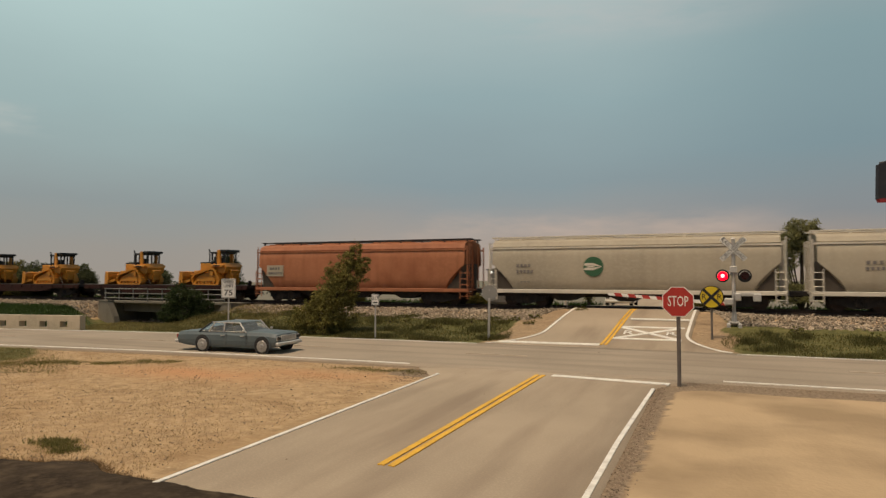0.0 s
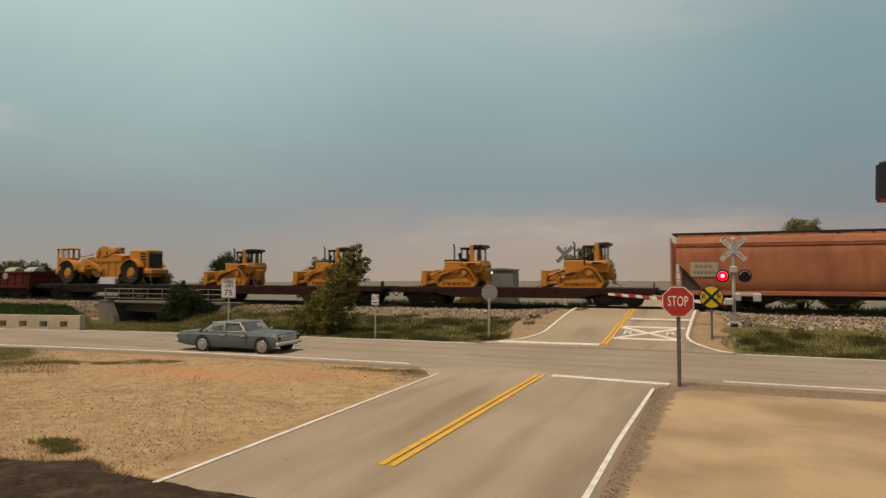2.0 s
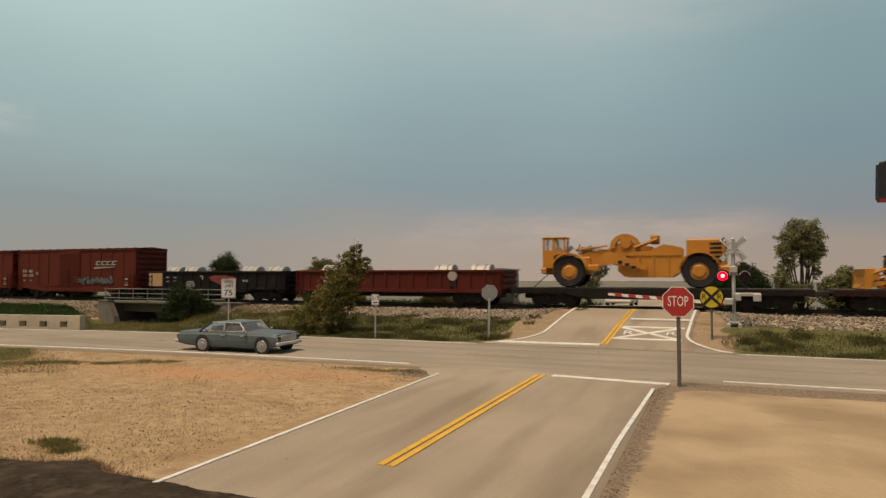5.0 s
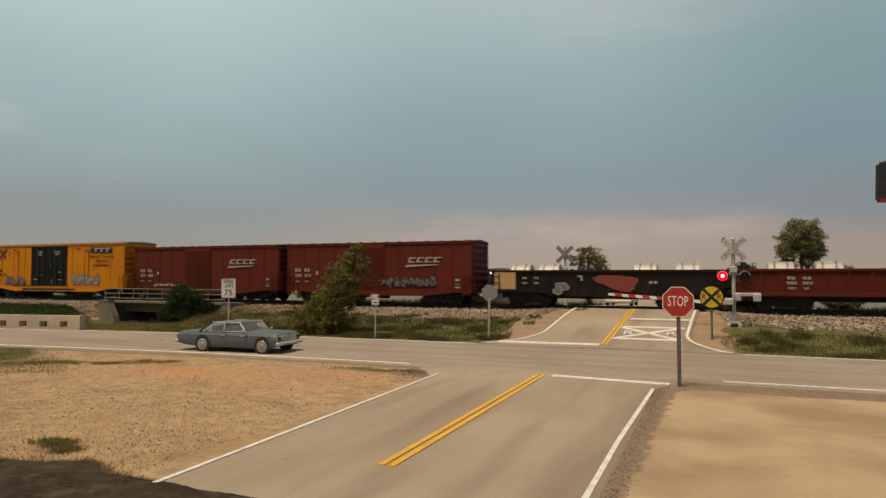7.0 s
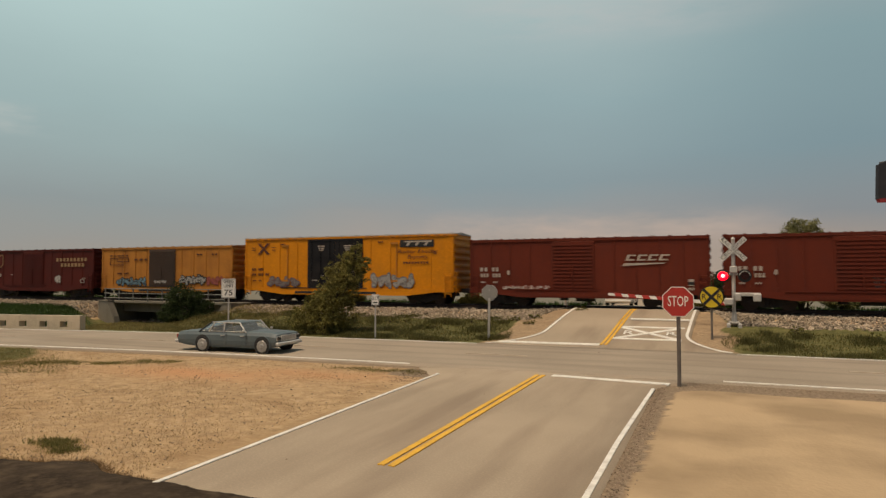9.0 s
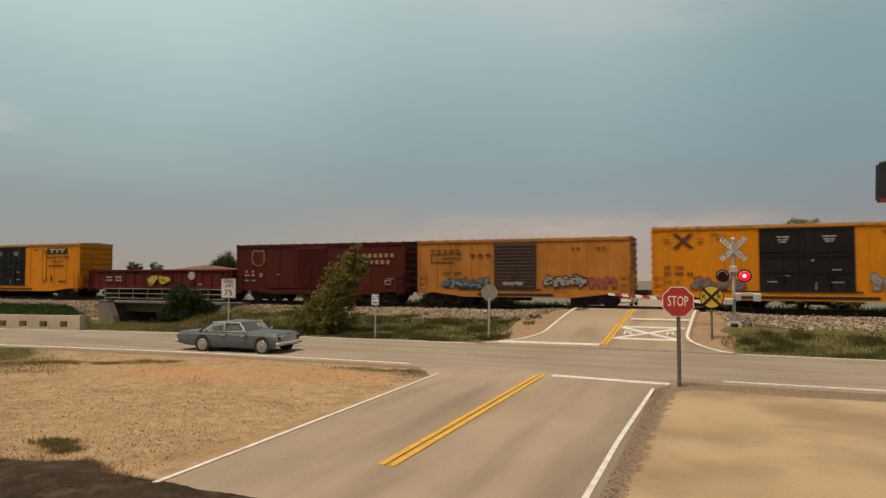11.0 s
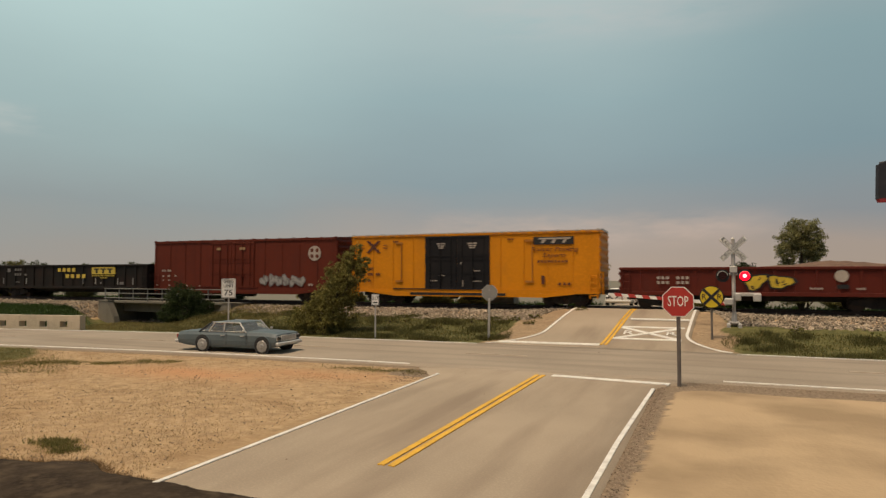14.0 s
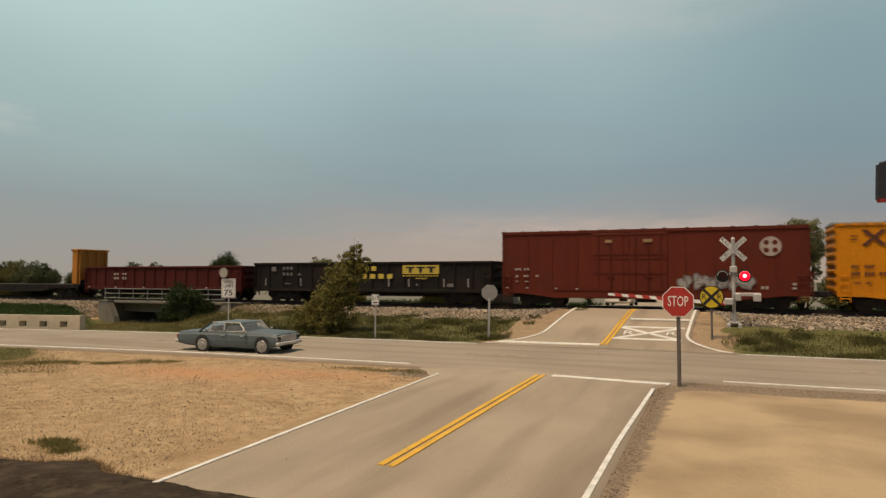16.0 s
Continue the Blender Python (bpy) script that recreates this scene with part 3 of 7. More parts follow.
rocks("shoulder_gravel", 4200, shoulder_area, (0.008, 0.024), GRAVEL, "brown loose gravel beside the road", 5)
build_bridge()


def road_crumb_area(rng, n):
    x, y = rng.uniform(-7.2, -1.8, n), rng.uniform(8.5, 26.5, n)
    return x, y, np.full(n, 0.035)


rocks("road_crumbs", 9, road_crumb_area, (0.012, 0.028), GRAVEL, "a few dark crumbs lying on the asphalt", 15)


# ---- signs and signals ----
def octagon(bm, r, y0, y1):
    return prism(bm, [(r / math.cos(math.pi / 8) * math.cos(math.pi / 8 + k * math.pi / 4), r / math.cos(math.pi / 8) * math.sin(math.pi / 8 + k * math.pi / 4)) for k in range(8)], y0, y1)


def disc(bm, r, y0, y1, n=28, x=0, z=0):
    return prism(bm, [(x + r * math.cos(k * 2 * math.pi / n), z + r * math.sin(k * 2 * math.pi / n)) for k in range(n)], y0, y1)


def frame_rect(bm, w, h, t, y0, y1):
    for x0, x1, z0, z1 in ((-w, w, h - t, h), (-w, w, -h, -h + t), (-w, -w + t, -h + t, h - t), (w - t, w, -h + t, h - t)):
        box(bm, x0, x1, y0, y1, z0, z1)
    return bm


def stop_sign(x, y, z, height, r, rz, label, pole=DARKPOLE, lean=0.0):
    th = thing("stop_sign", at(x, y, z, 0, lean, rz), label, "stop sign")
    part("post", box(bms(), -0.05, 0.05, -0.03, 0.04, -0.3, height - 0.25, 0.01), pole, th, "dark steel post")
    panel = part("panel", moved(octagon(bms(), r, -0.055, -0.035), 0, 0, height), SIGN_WHITE, th, "red octagonal sign panel")
    part("face", moved(octagon(bms(), r * 0.95, -0.062, -0.056), 0, 0, height), SIGN_RED, panel)
    part("letters", moved(lettering("STOP", 0.29, 0.012, 1.3 * r), 0, -0.068, height), SIGN_WHITE, panel, "white lettering STOP")
    part("back", moved(octagon(bms(), r * 0.985, -0.033, -0.03), 0, 0, height), GREY_BACK, panel, "bare grey metal back")
    part("bolt", moved(disc(bms(), 0.03, 0.041, 0.06, 8), 0, 0, height + 0.12), GALV, th)
    return th


def board_sign(name, x, y, z, height, w, h, lines, label, category, pole=GALV, rz=0):
    th = thing(name, at(x, y, z, 0, 0, rz), label, category)
    part("post", box(bms(), -0.035, 0.035, -0.02, 0.03, -0.3, height, 0.008), pole, th, "thin steel post")
    panel = part("panel", moved(box(bms(), -w, w, -0.045, -0.022, -h, h, 0.006), 0, 0, height), SIGN_WHITE, th, "white sign panel")
    part("border", moved(frame_rect(bms(), w * 0.94, h * 0.95, 0.018, -0.05, -0.046), 0, 0, height), SIGN_BLACK, panel)
    for text, dz, size, width in lines:
        if text:
            part("letters", moved(lettering(text, size, 0.01, width), 0, -0.055, height + dz), SIGN_BLACK, panel, "black lettering " + text)
        else:
            part("bar", box(bms(), -width / 2, width / 2, -0.055, -0.05, height + dz - size / 2, height + dz + size / 2), SIGN_BLACK, panel)
    return th


def crossing_warning(x, y, z):
    th = thing("crossing_warning_sign", at(x, y, z, 0, 0, 4), "round yellow railway crossing warning sign with black X", "warning sign")
    h, r = 1.83, 0.49
    part("post", box(bms(), -0.045, 0.045, -0.03, 0.04, -0.3, h, 0.01), DARKPOLE, th, "dark steel post")
    panel = part("panel", moved(disc(bms(), r, -0.055, -0.035, 36), 0, 0, h), SIGN_BLACK, th, "round yellow panel")
    part("face", moved(disc(bms(), r * 0.92, -0.062, -0.056, 36), 0, 0, h), SIGN_YELLOW, panel)
    for s in (1, -1):
        bm = bms()
        c = 0.64 * r
        d = 0.042
        prism(bm, ((-c - d, -s * c + s * d), (-c + d, -s * c - s * d), (c + d, s * c - s * d), (c - d, s * c + s * d)), -0.069 - 0.002 * s, -0.063)
        part("stroke", moved(bm, 0, 0, h), SIGN_BLACK, panel)
        part("letters", moved(lettering("R", 0.26, 0.01), s * 0.31, -0.068, h), SIGN_BLACK, panel, "black letter R")


SIGN_STRIPE = surface("gate_red", (0.42, 0.04, 0.03, 1), 0.55, var=0.15, big=2, fine=14, bump=0.02)
SILVER = surface("silver_paint", (0.50, 0.47, 0.43, 1), 0.5, 0.25, var=0.2, big=1.5, fine=18, bump=0.06, dirt=(0.25, 0.2, 0.15, 1), dirt_amount=0.4)
LAMPS = []


def crossing_signal(x, y, z, rz, gate, words, label):
    th = thing("crossing_signal", at(x, y, z, 0, 0, rz), label, "crossing signal")
    bm = bms()
    box(bm, -0.2, 0.2, -0.2, 0.2, 0.06, 0.14, 0.02)
    for a in (-0.24, 0.24):
        for b in (-0.24, 0.24):
            box(bm, a - 0.08, a + 0.08, b - 0.08, b + 0.08, -0.3, 0.06, 0.02)
            rod(bm, (a, b, 0.02), (a * 0.7, b * 0.7, 0.16), 0.04, 6)
    part("base", bm, SILVER, th, "silver bolted base plate")
    part("mast", rod(rod(bms(), (0, 0, 0.08), (0, 0, 4.0), 0.085, 12), (0, 0, 0.1), (0, 0, 0.6), 0.15, 10, 0.1), SILVER, th, smooth=False)
    part("cap", rod(bms(), (0, 0, 4.0), (0, 0, 4.1), 0.11, 10, 0.02), SILVER, th)
    part("junction_box", box(bms(), -0.16, 0.16, -0.16, 0.16, 2.42, 2.72, 0.03), SILVER, th)
    part("crossarm", rod(bms(), (-0.55, 0, 2.36), (0.55, 0, 2.36), 0.055, 8), SILVER, th)
    # crossbuck
    for s, text in ((1, "RAIL  ROAD"), (-1, "CROSSING")):
        L, W = 0.72, 0.125
        c = math.cos(math.radians(44))
        sn = math.sin(math.radians(44)) * -s
        yy = -0.13 - 0.03 * (s < 0)
        bm = bms()
        prism(bm, [(a * L * c - b * W * sn, a * L * sn + b * W * c) for a, b in ((-1, -1), (1, -1), (1, 1), (-1, 1))], yy, yy + 0.02)
        blade = part("crossbuck_blade", moved(bm, 0, 0, 3.53), SIGN_WHITE if words else GREY_BACK, th, "white crossbuck blade" if words else "grey back of a crossbuck blade")
        if words:
            bm = lettering(text, 0.17, 0.008, 1.36)
            for v in bm.verts:
                px, pz = v.co.x, v.co.z
                v.co = Vector((px * c - pz * sn, v.co.y + yy - 0.006, px * sn + pz * c + 3.53))
            if s > 0:
                # the blade in front hides the middle of the one behind
                dead = [f for f in bm.faces if abs(f.calc_center_median().x) < 0.1]
                bmesh.ops.delete(bm, geom=dead, context="FACES")
            part("letters", bm, SIGN_BLACK, blade, "black lettering " + " ".join(text.split()))
            edge = bms()
            for b in (-1, 1):
                prism(edge, [(a * L * c - k * W * sn, a * L * sn + k * W * c) for a, k in ((-1, b * 0.9), (1, b * 0.9), (1, b), (-1, b))], yy - 0.004, yy - 0.001)
            part("edge_line", moved(edge, 0, 0, 3.53), SIGN_BLACK, blade)
    for sx in (-0.47, 0.47):
        lamp = part("lamp", disc(bms(), 0.30, -0.16, -0.12, 28, sx, 2.28), SIGN_BLACK, th, "round black flashing-light unit")
        part("housing", rod(bms(), (sx, -0.12, 2.28), (sx, 0.16, 2.28), 0.17, 14, 0.12), SIGN_BLACK, lamp)
        part("lens", disc(bms(), 0.175, -0.19, -0.162, 20, sx, 2.28), LAMP_DARK, lamp, "dark red unlit lens")
        bm = bms()
        n = 12
        rim = []
        for k in range(n + 1):
            a = math.pi * (0.02 + 0.96 * k / n)
            rim.append([bm.verts.new((sx + rr * math.cos(a), yy, 2.28 + rr * math.sin(a))) for rr, yy in ((0.21, -0.162), (0.205, -0.42), (0.225, -0.42), (0.23, -0.162))])
        for a, b in zip(rim, rim[1:]):
            for k in range(4):
                bm.faces.new((a[k], a[(k + 1) % 4], b[(k + 1) % 4], b[k]))
        part("hood", bm, SILVER if words else SIGN_BLACK, lamp)
    # wider than the dark lens: the outer ring stands in for the red halo
    glow = part("lit_lens", rod(bms(), (0, 0, 0), (0, -0.03, 0), 0.225, 20, 0.17), LAMP_LIT, th, "glowing red lens, widened to take in its halo")
    part("bright_core", rod(bms(), (0, -0.031, 0), (0, -0.05, 0), 0.085, 16, 0.05), LAMP_CORE, glow)
    LAMPS.append(glow)
    if gate:
        part("gate_motor", box(bms(), -0.42, -0.02, -0.42, -0.1, 0.92, 1.24, 0.05), SILVER, th, "silver gate motor housing")
        bm = bms()
        box(bm, -0.05, 1.12, -0.3, -0.16, 1.34, 1.5, 0.02)
        box(bm, 0.8, 1.14, -0.36, -0.12, 1.1, 1.46, 0.03)
        box(bm, 0.05, 0.3, -0.34, -0.2, 1.12, 1.48, 0.04)
        part("counterweight", bm, SILVER, th, "silver counterweight arm")
        tilt = lambda x: 0.88 - 0.075 * x
        arm = part("gate_arm", prism(bms(), ((-5.7, tilt(-5.7)), (-0.3, tilt(-0.3)), (-0.3, tilt(-0.3) + 0.16), (-5.7, tilt(-5.7) + 0.13)), -0.29, -0.21), SIGN_WHITE, th, "lowered red and white striped gate arm")
        for k in range(8):
            xa = -5.35 + k * 0.66
            bm = bms()
            prism(bm, ((xa, tilt(xa) - 0.004), (xa + 0.34, tilt(xa + 0.34) - 0.004), (xa + 0.26, tilt(xa + 0.26) + 0.157), (xa - 0.08, tilt(xa - 0.08) + 0.157)), -0.296, -0.204)
            part("stripe", bm, SIGN_STRIPE, arm, "red stripe")
    return th


def relay_case():
    """A silver signal relay cabinet on feet behind the track."""
    x, y = spot(4.0, 43.2)
    z = float(ground_z(x, y))
    th = thing("relay_cabinet", at(x, y, z), "silver metal signal relay cabinet behind the track", "relay cabinet")
    part("body", box(bms(), -0.9, 0.9, -0.6, 0.6, 0.25, 2.45, 0.03), GREY_BACK, th)
    part("roof", prism(bms(), ((-1.0, 2.451), (1.0, 2.451), (0.96, 2.53), (0, 2.6), (-0.96, 2.53)), -0.7, 0.7), GREY_BACK, th)
    for x0, x1 in ((-0.84, -0.02), (0.02, 0.84)):
        door = part("door", box(bms(), x0, x1, -0.63, -0.601, 0.35, 2.2, 0.01), GREY_BACK, th, "silver cabinet door")
        part("handle", box(bms(), x1 - 0.1 if x0 < 0 else x0 + 0.05, x1 - 0.05 if x0 < 0 else x0 + 0.1, -0.66, -0.631, 1.2, 1.4), DARKPOLE, door)
    part("indicator_lamp", rod(bms(), (-0.62, -0.66, 2.3), (-0.62, -0.601, 2.3), 0.075, 12), glowing("lit_white_lens", (1.0, 0.96, 0.88, 1), 2.0), th, "small lit white lamp")
    for a in (-0.8, 0.7):
        for b in (-0.5, 0.4):
            part("foot", box(bms(), a, a + 0.1, b, b + 0.1, -0.2, 0.249), DARKPOLE, th)


stop_sign(-0.9, 18.83, 0.0, 2.29, 0.405, -4, "red octagonal stop sign on a dark steel post")
stop_sign(-9.67, 28.75, 0.1, 2.1, 0.36, 188, "grey back of a stop sign on a thin post", pole=GALV, lean=-1)
crossing_warning(-0.1, 30.4, float(ground_z(-0.1, 30.4)))
board_sign("speed_limit_sign", -22.55, 26.1, 0.0, 2.35, 0.36, 0.49,
           (("SPEED", 0.33, 0.15, 0.52), ("LIMIT", 0.12, 0.15, 0.5), ("75", -0.22, 0.3, 0.42)), "white speed limit sign reading 75", "speed limit sign", rz=24)
board_sign("milepost_sign", -14.95, 27.5, 0.0, 1.84, 0.185, 0.26, (("317", 0.07, 0.19, 0.31), ("", -0.13, 0.05, 0.22)), "small white milepost sign reading 317", "milepost", pole=GALV, rz=14)
crossing_signal(0.86, 33.25, float(ground_z(0.86, 33.25)) + 0.08, 0, True, True, "silver crossing signal with crossbuck, red lights and lowered gate")
relay_case()
crossing_signal(*spot(8.02, 42.6), 0.85, 0, False, False, "silver crossing signal seen from behind, red light lit")

# ---- train ----
SPEED = 13.75
CARS, WHEELSETS = [], []
RUST = (0.10, 0.045, 0.02, 1)


def paint(name, col, streak=0.35, dirt=RUST, amount=0.35, rough=0.6):
    return surface(name, col, rough, var=0.16, big=0.35, fine=7, bump=0.05, streak=streak, dirt=dirt, dirt_amount=amount, spec=0.15)


P_YELLOW = paint("yellow_paint", (0.60, 0.215, 0.006, 1), 0.12, (0.35, 0.14, 0.02, 1), 0.3, 0.5)
P_RED = paint("brown_red_paint", (0.115, 0.021, 0.010, 1), 0.25, (0.07, 0.02, 0.014, 1), 0.4)
P_MAROON = paint("maroon_paint", (0.075, 0.012, 0.008, 1), 0.25, (0.045, 0.014, 0.012, 1), 0.4)
P_OXIDE = paint("oxide_red_paint", (0.10, 0.017, 0.010, 1), 0.3, (0.075, 0.022, 0.016, 1), 0.45)
P_OCHRE = paint("faded_ochre_paint", (0.42, 0.17, 0.03, 1), 0.4, (0.22, 0.085, 0.025, 1), 0.5)
P_ORANGE = paint("faded_orange_paint", (0.36, 0.142, 0.07, 1), 0.5, (0.22, 0.075, 0.035, 1), 0.6)
P_GREY = paint("pale_grey_paint", (0.39, 0.335, 0.25, 1), 0.25, (0.36, 0.30, 0.22, 1), 0.35)
# dark grey that holds the shade under the hoppers' end overhang
P_SLOPE_SHADE = paint("slope_shade_grey", (0.085, 0.068, 0.052, 1), 0.3, (0.04, 0.03, 0.024, 1), 0.5)
# paler than P_GREY: light from above on sills and chords is in the colour
P_TRIM_LIT = paint("top_lit_trim_paint", (0.62, 0.56, 0.46, 1), 0.2, (0.42, 0.34, 0.25, 1), 0.3)
P_BLACK = paint("dull_black_paint", (0.015, 0.012, 0.010, 1), 0.3, (0.04, 0.02, 0.014, 1), 0.5)
P_FLAT = paint("flatcar_brown", (0.034, 0.012, 0.009, 1), 0.3, (0.02, 0.011, 0.009, 1), 0.5)
P_DOOR = paint("black_door_paint", (0.014, 0.013, 0.014, 1), 0.1, (0.04, 0.03, 0.025, 1), 0.3, 0.5)
P_CAT = surface("machine_yellow", (0.50, 0.205, 0.022, 1), 0.45, var=0.15, big=1, fine=9, bump=0.04, dirt=(0.42, 0.19, 0.03, 1), dirt_amount=0.4)
P_CATDARK = surface("machine_black", (0.012, 0.012, 0.012, 1), 0.45, var=0.2, bump=0.03)
RUBBER = surface("black_rubber", (0.014, 0.013, 0.012, 1), 0.8, var=0.3, fine=16, dirt=(0.05, 0.038, 0.025, 1), dirt_amount=0.5)
PANE = glass("cab_pane", (0.75, 0.78, 0.76, 1))
COIL = surface("galvanised_coil", (0.42, 0.39, 0.335, 1), 0.5, 0.3, var=0.12, big=1.4, fine=16, bump=0.03)
DECAL = surface("white_lettering", (0.40, 0.34, 0.28, 1), 0.6, var=0.2, big=3, fine=14, bump=0, dirt=(0.25, 0.15, 0.1, 1), dirt_amount=0.4)
DECAL_DARK = surface("dark_lettering", (0.10, 0.03, 0.012, 1), 0.6, var=0.2, bump=0)
DECAL_GOLD = surface("gold_lettering", (0.30, 0.18, 0.085, 1), 0.6, var=0.2, bump=0)
DECAL_GREEN = surface("green_emblem", (0.03, 0.10, 0.045, 1), 0.6, var=0.15, bump=0)
DECAL_YELLOW = surface("yellow_lettering", (0.58, 0.42, 0.06, 1), 0.6, var=0.2, bump=0)
DECAL_TAN = surface("tan_patch", (0.52, 0.31, 0.14, 1), 0.7, var=0.15, bump=0)
SPRAY = {k: surface("spray_" + k, c, 0.5, var=0.25, big=2, fine=8, bump=0) for k, c in
         dict(silver=(0.30, 0.28, 0.255, 1), blue=(0.13, 0.21, 0.25, 1), black=(0.02, 0.017, 0.017, 1), pink=(0.30, 0.08, 0.06, 1),
              grey=(0.16, 0.14, 0.13, 1), white=(0.42, 0.38, 0.33, 1), yellow=(0.55, 0.38, 0.03, 1), purple=(0.13, 0.07, 0.07, 1),
              red=(0.22, 0.05, 0.032, 1)).items()}
SHARED = {}


def shared(key, make, material, name, parent, label="", smooth=False):
    """A part whose mesh is made once and used again."""
    if key not in SHARED:
        ob = part(name, make(), material, parent, label, smooth)
        SHARED[key] = ob.data
        return ob
    return part(name, SHARED[key], None, parent, label)


def truck_frame():
    bm = bms()
    for y in (-0.98, 0.98):
        prism(bm, ((-1.25, 0.36), (-1.25, 0.56), (-0.7, 0.62), (-0.45, 0.84), (0.45, 0.84), (0.7, 0.62), (1.25, 0.56), (1.25, 0.36),
                   (0.95, 0.30), (0.55, 0.24), (0.35, 0.14), (-0.35, 0.14), (-0.55, 0.24), (-0.95, 0.30)), y - 0.09, y + 0.09)
        for x in (-0.16, 0.0, 0.16):
            rod(bm, (x, y - 0.1, 0.25), (x, y - 0.1, 0.6), 0.07, 6)
        for x in (-0.9, 0.9):
            rod(bm, (x, y - 0.14, 0.45), (x, y + 0.14, 0.45), 0.13, 8)
    box(bm, -0.22, 0.22, -0.98, 0.98, 0.35, 0.82)
    return bm


def wheelset_mesh():
    bm = bms()
    rod(bm, (0, -0.95, 0), (0, 0.95, 0), 0.08, 8)
    for y in (-0.75, 0.75):
        s = 1 if y > 0 else -1
        rod(bm, (0, y - 0.06, 0), (0, y + 0.06, 0), 0.42, 20)
        rod(bm, (0, y - s * 0.09, 0), (0, y - s * 0.06, 0), 0.45, 20)
        for k in range(5):
            a = k * 1.2566
            rod(bm, (0.24 * math.cos(a), y + s * 0.055, 0.24 * math.sin(a)), (0.24 * math.cos(a), y + s * 0.075, 0.24 * math.sin(a)), 0.05, 6)
    return bm


def wagon(name, q0, q1, label, category, group):
    """An empty at the wagon's end on the rails, with trucks, wheelsets and couplers."""
    th = thing(name, at(-22.86 + q0 + SPEED * -13.5, TRACK_Y, RAIL_Z), label, category, group)
    L = q1 - q0
    CARS.append((th, q0))
    for x in (2.15, L - 2.15):
        tr = shared("truck", truck_frame, BLACK, "truck", th, "black cast-steel truck")
        tr.location = (x * S, 0, 0)
        for dx in (-0.9, 0.9):
            ws = shared("wheelset", wheelset_mesh, RAIL, "wheelset", tr, "dark steel wheelset")
            ws.location = (dx * S, 0, 0.42 * S)
            WHEELSETS.append((ws, dx))
    for x, s in ((0, -1), (L, 1)):
        def make():
            bm = bms()
            box(bm, -0.3, 0.72, -0.12, 0.12, 0.72, 0.98, 0.03)
            box(bm, 0.52, 0.84, -0.2, 0.12, 0.68, 1.0, 0.05)
            rod(bm, (0.2, -0.3, 0.75), (0.5, -0.26, 0.45), 0.03, 6)
            return bm
        cp = shared("coupler", make, BLACK, "coupler", th, "black knuckle coupler with hose")
        cp.matrix_basis = at(x, 0, 0, 0, 0, 0 if s > 0 else 180)
    return th, L


def ladder(th, x, y0, z0, z1, material, w=0.42, n=None, across=False, name="ladder"):
    n = n or int((z1 - z0) / 0.38)
    bm = bms()

    def pt(a, z, d=0.0):
        return (x + d, y0 + a, z) if across else (x + a, y0 + d, z)
    for a in (0, w):
        rod(bm, pt(a, z0), pt(a, z1), 0.03, 5)
    for k in range(n):
        z = z0 + (z1 - z0) * (k + 0.5) / n
        rod(bm, pt(0, z), pt(w, z), 0.024, 5)
    return part(name, bm, material, th)


def bars(th, rows, material, y=-1.57, name="lettering", label="worn unreadable lettering"):
    """Unreadable writing: rows of (x0, x1, z0, z1, letters), each letter a plain bar."""
    bm = bms()
    for x0, x1, z0, z1, n in rows:
        w = (x1 - x0) / n
        for k in range(n):
            box(bm, x0 + w * k + 0.2 * w, x0 + w * (k + 1) - 0.2 * w, y - 0.012, y + 0.012, z0, z1)
    return tagged(part(name, bm, material, th, label), kind="stuff")


def graffiti(th, x0, x1, z0, z1, n, fill, edge, seed, y=-1.575):
    """Rounded spray-paint shapes, a dark outline behind a paler filling."""
    r = random.Random(seed)
    w = (x1 - x0) / n
    for k in range(n):
        outer, inner, lines = bms(), bms(), bms()
        cx, cz = x0 + w * (k + 0.5) + r.uniform(-0.1, 0.1) * w, (z0 + z1) / 2 + r.uniform(-0.08, 0.08) * (z1 - z0)
        ph = [r.uniform(0, 6.28) for _ in range(3)]
        pts = []
        for i in range(18):
            a = i * 2 * math.pi / 18
            m = 1 + 0.22 * math.sin(2 * a + ph[0]) + 0.18 * math.sin(3 * a + ph[1]) + 0.1 * math.sin(5 * a + ph[2])
            pts.append((math.cos(a) * m * w * 0.56, math.sin(a) * m * (z1 - z0) * 0.44))
        prism(outer, [(cx + a, cz + b) for a, b in pts], y - 0.004 - 0.002 * (k % 2), y + 0.01)
        prism(inner, [(cx + a * 0.8, cz + b * 0.8) for a, b in pts], y - 0.010 - 0.002 * (k % 2), y + 0.01)
        for _ in range(5):
            ax, az = cx + r.uniform(-0.3, 0.3) * w, cz + r.uniform(-0.3, 0.3) * (z1 - z0)
            an, ln, t = r.uniform(0, 3.14), r.uniform(0.15, 0.4) * (z1 - z0), 0.03
            dx, dz = math.cos(an) * ln / 2, math.sin(an) * ln / 2
            px, pz = -math.sin(an) * t, math.cos(an) * t
            prism(lines, ((ax - dx - px, az - dz - pz), (ax + dx - px, az + dz - pz), (ax + dx + px, az + dz + pz), (ax - dx + px, az - dz + pz)), y - 0.016, y + 0.01)
        g = part("graffiti", inner, SPRAY[fill], th, "rounded spray-painted graffiti shape in " + fill)
        part("outline", outer, SPRAY[edge], g)
        tagged(part("stroke", lines, SPRAY[edge], g), kind="stuff")


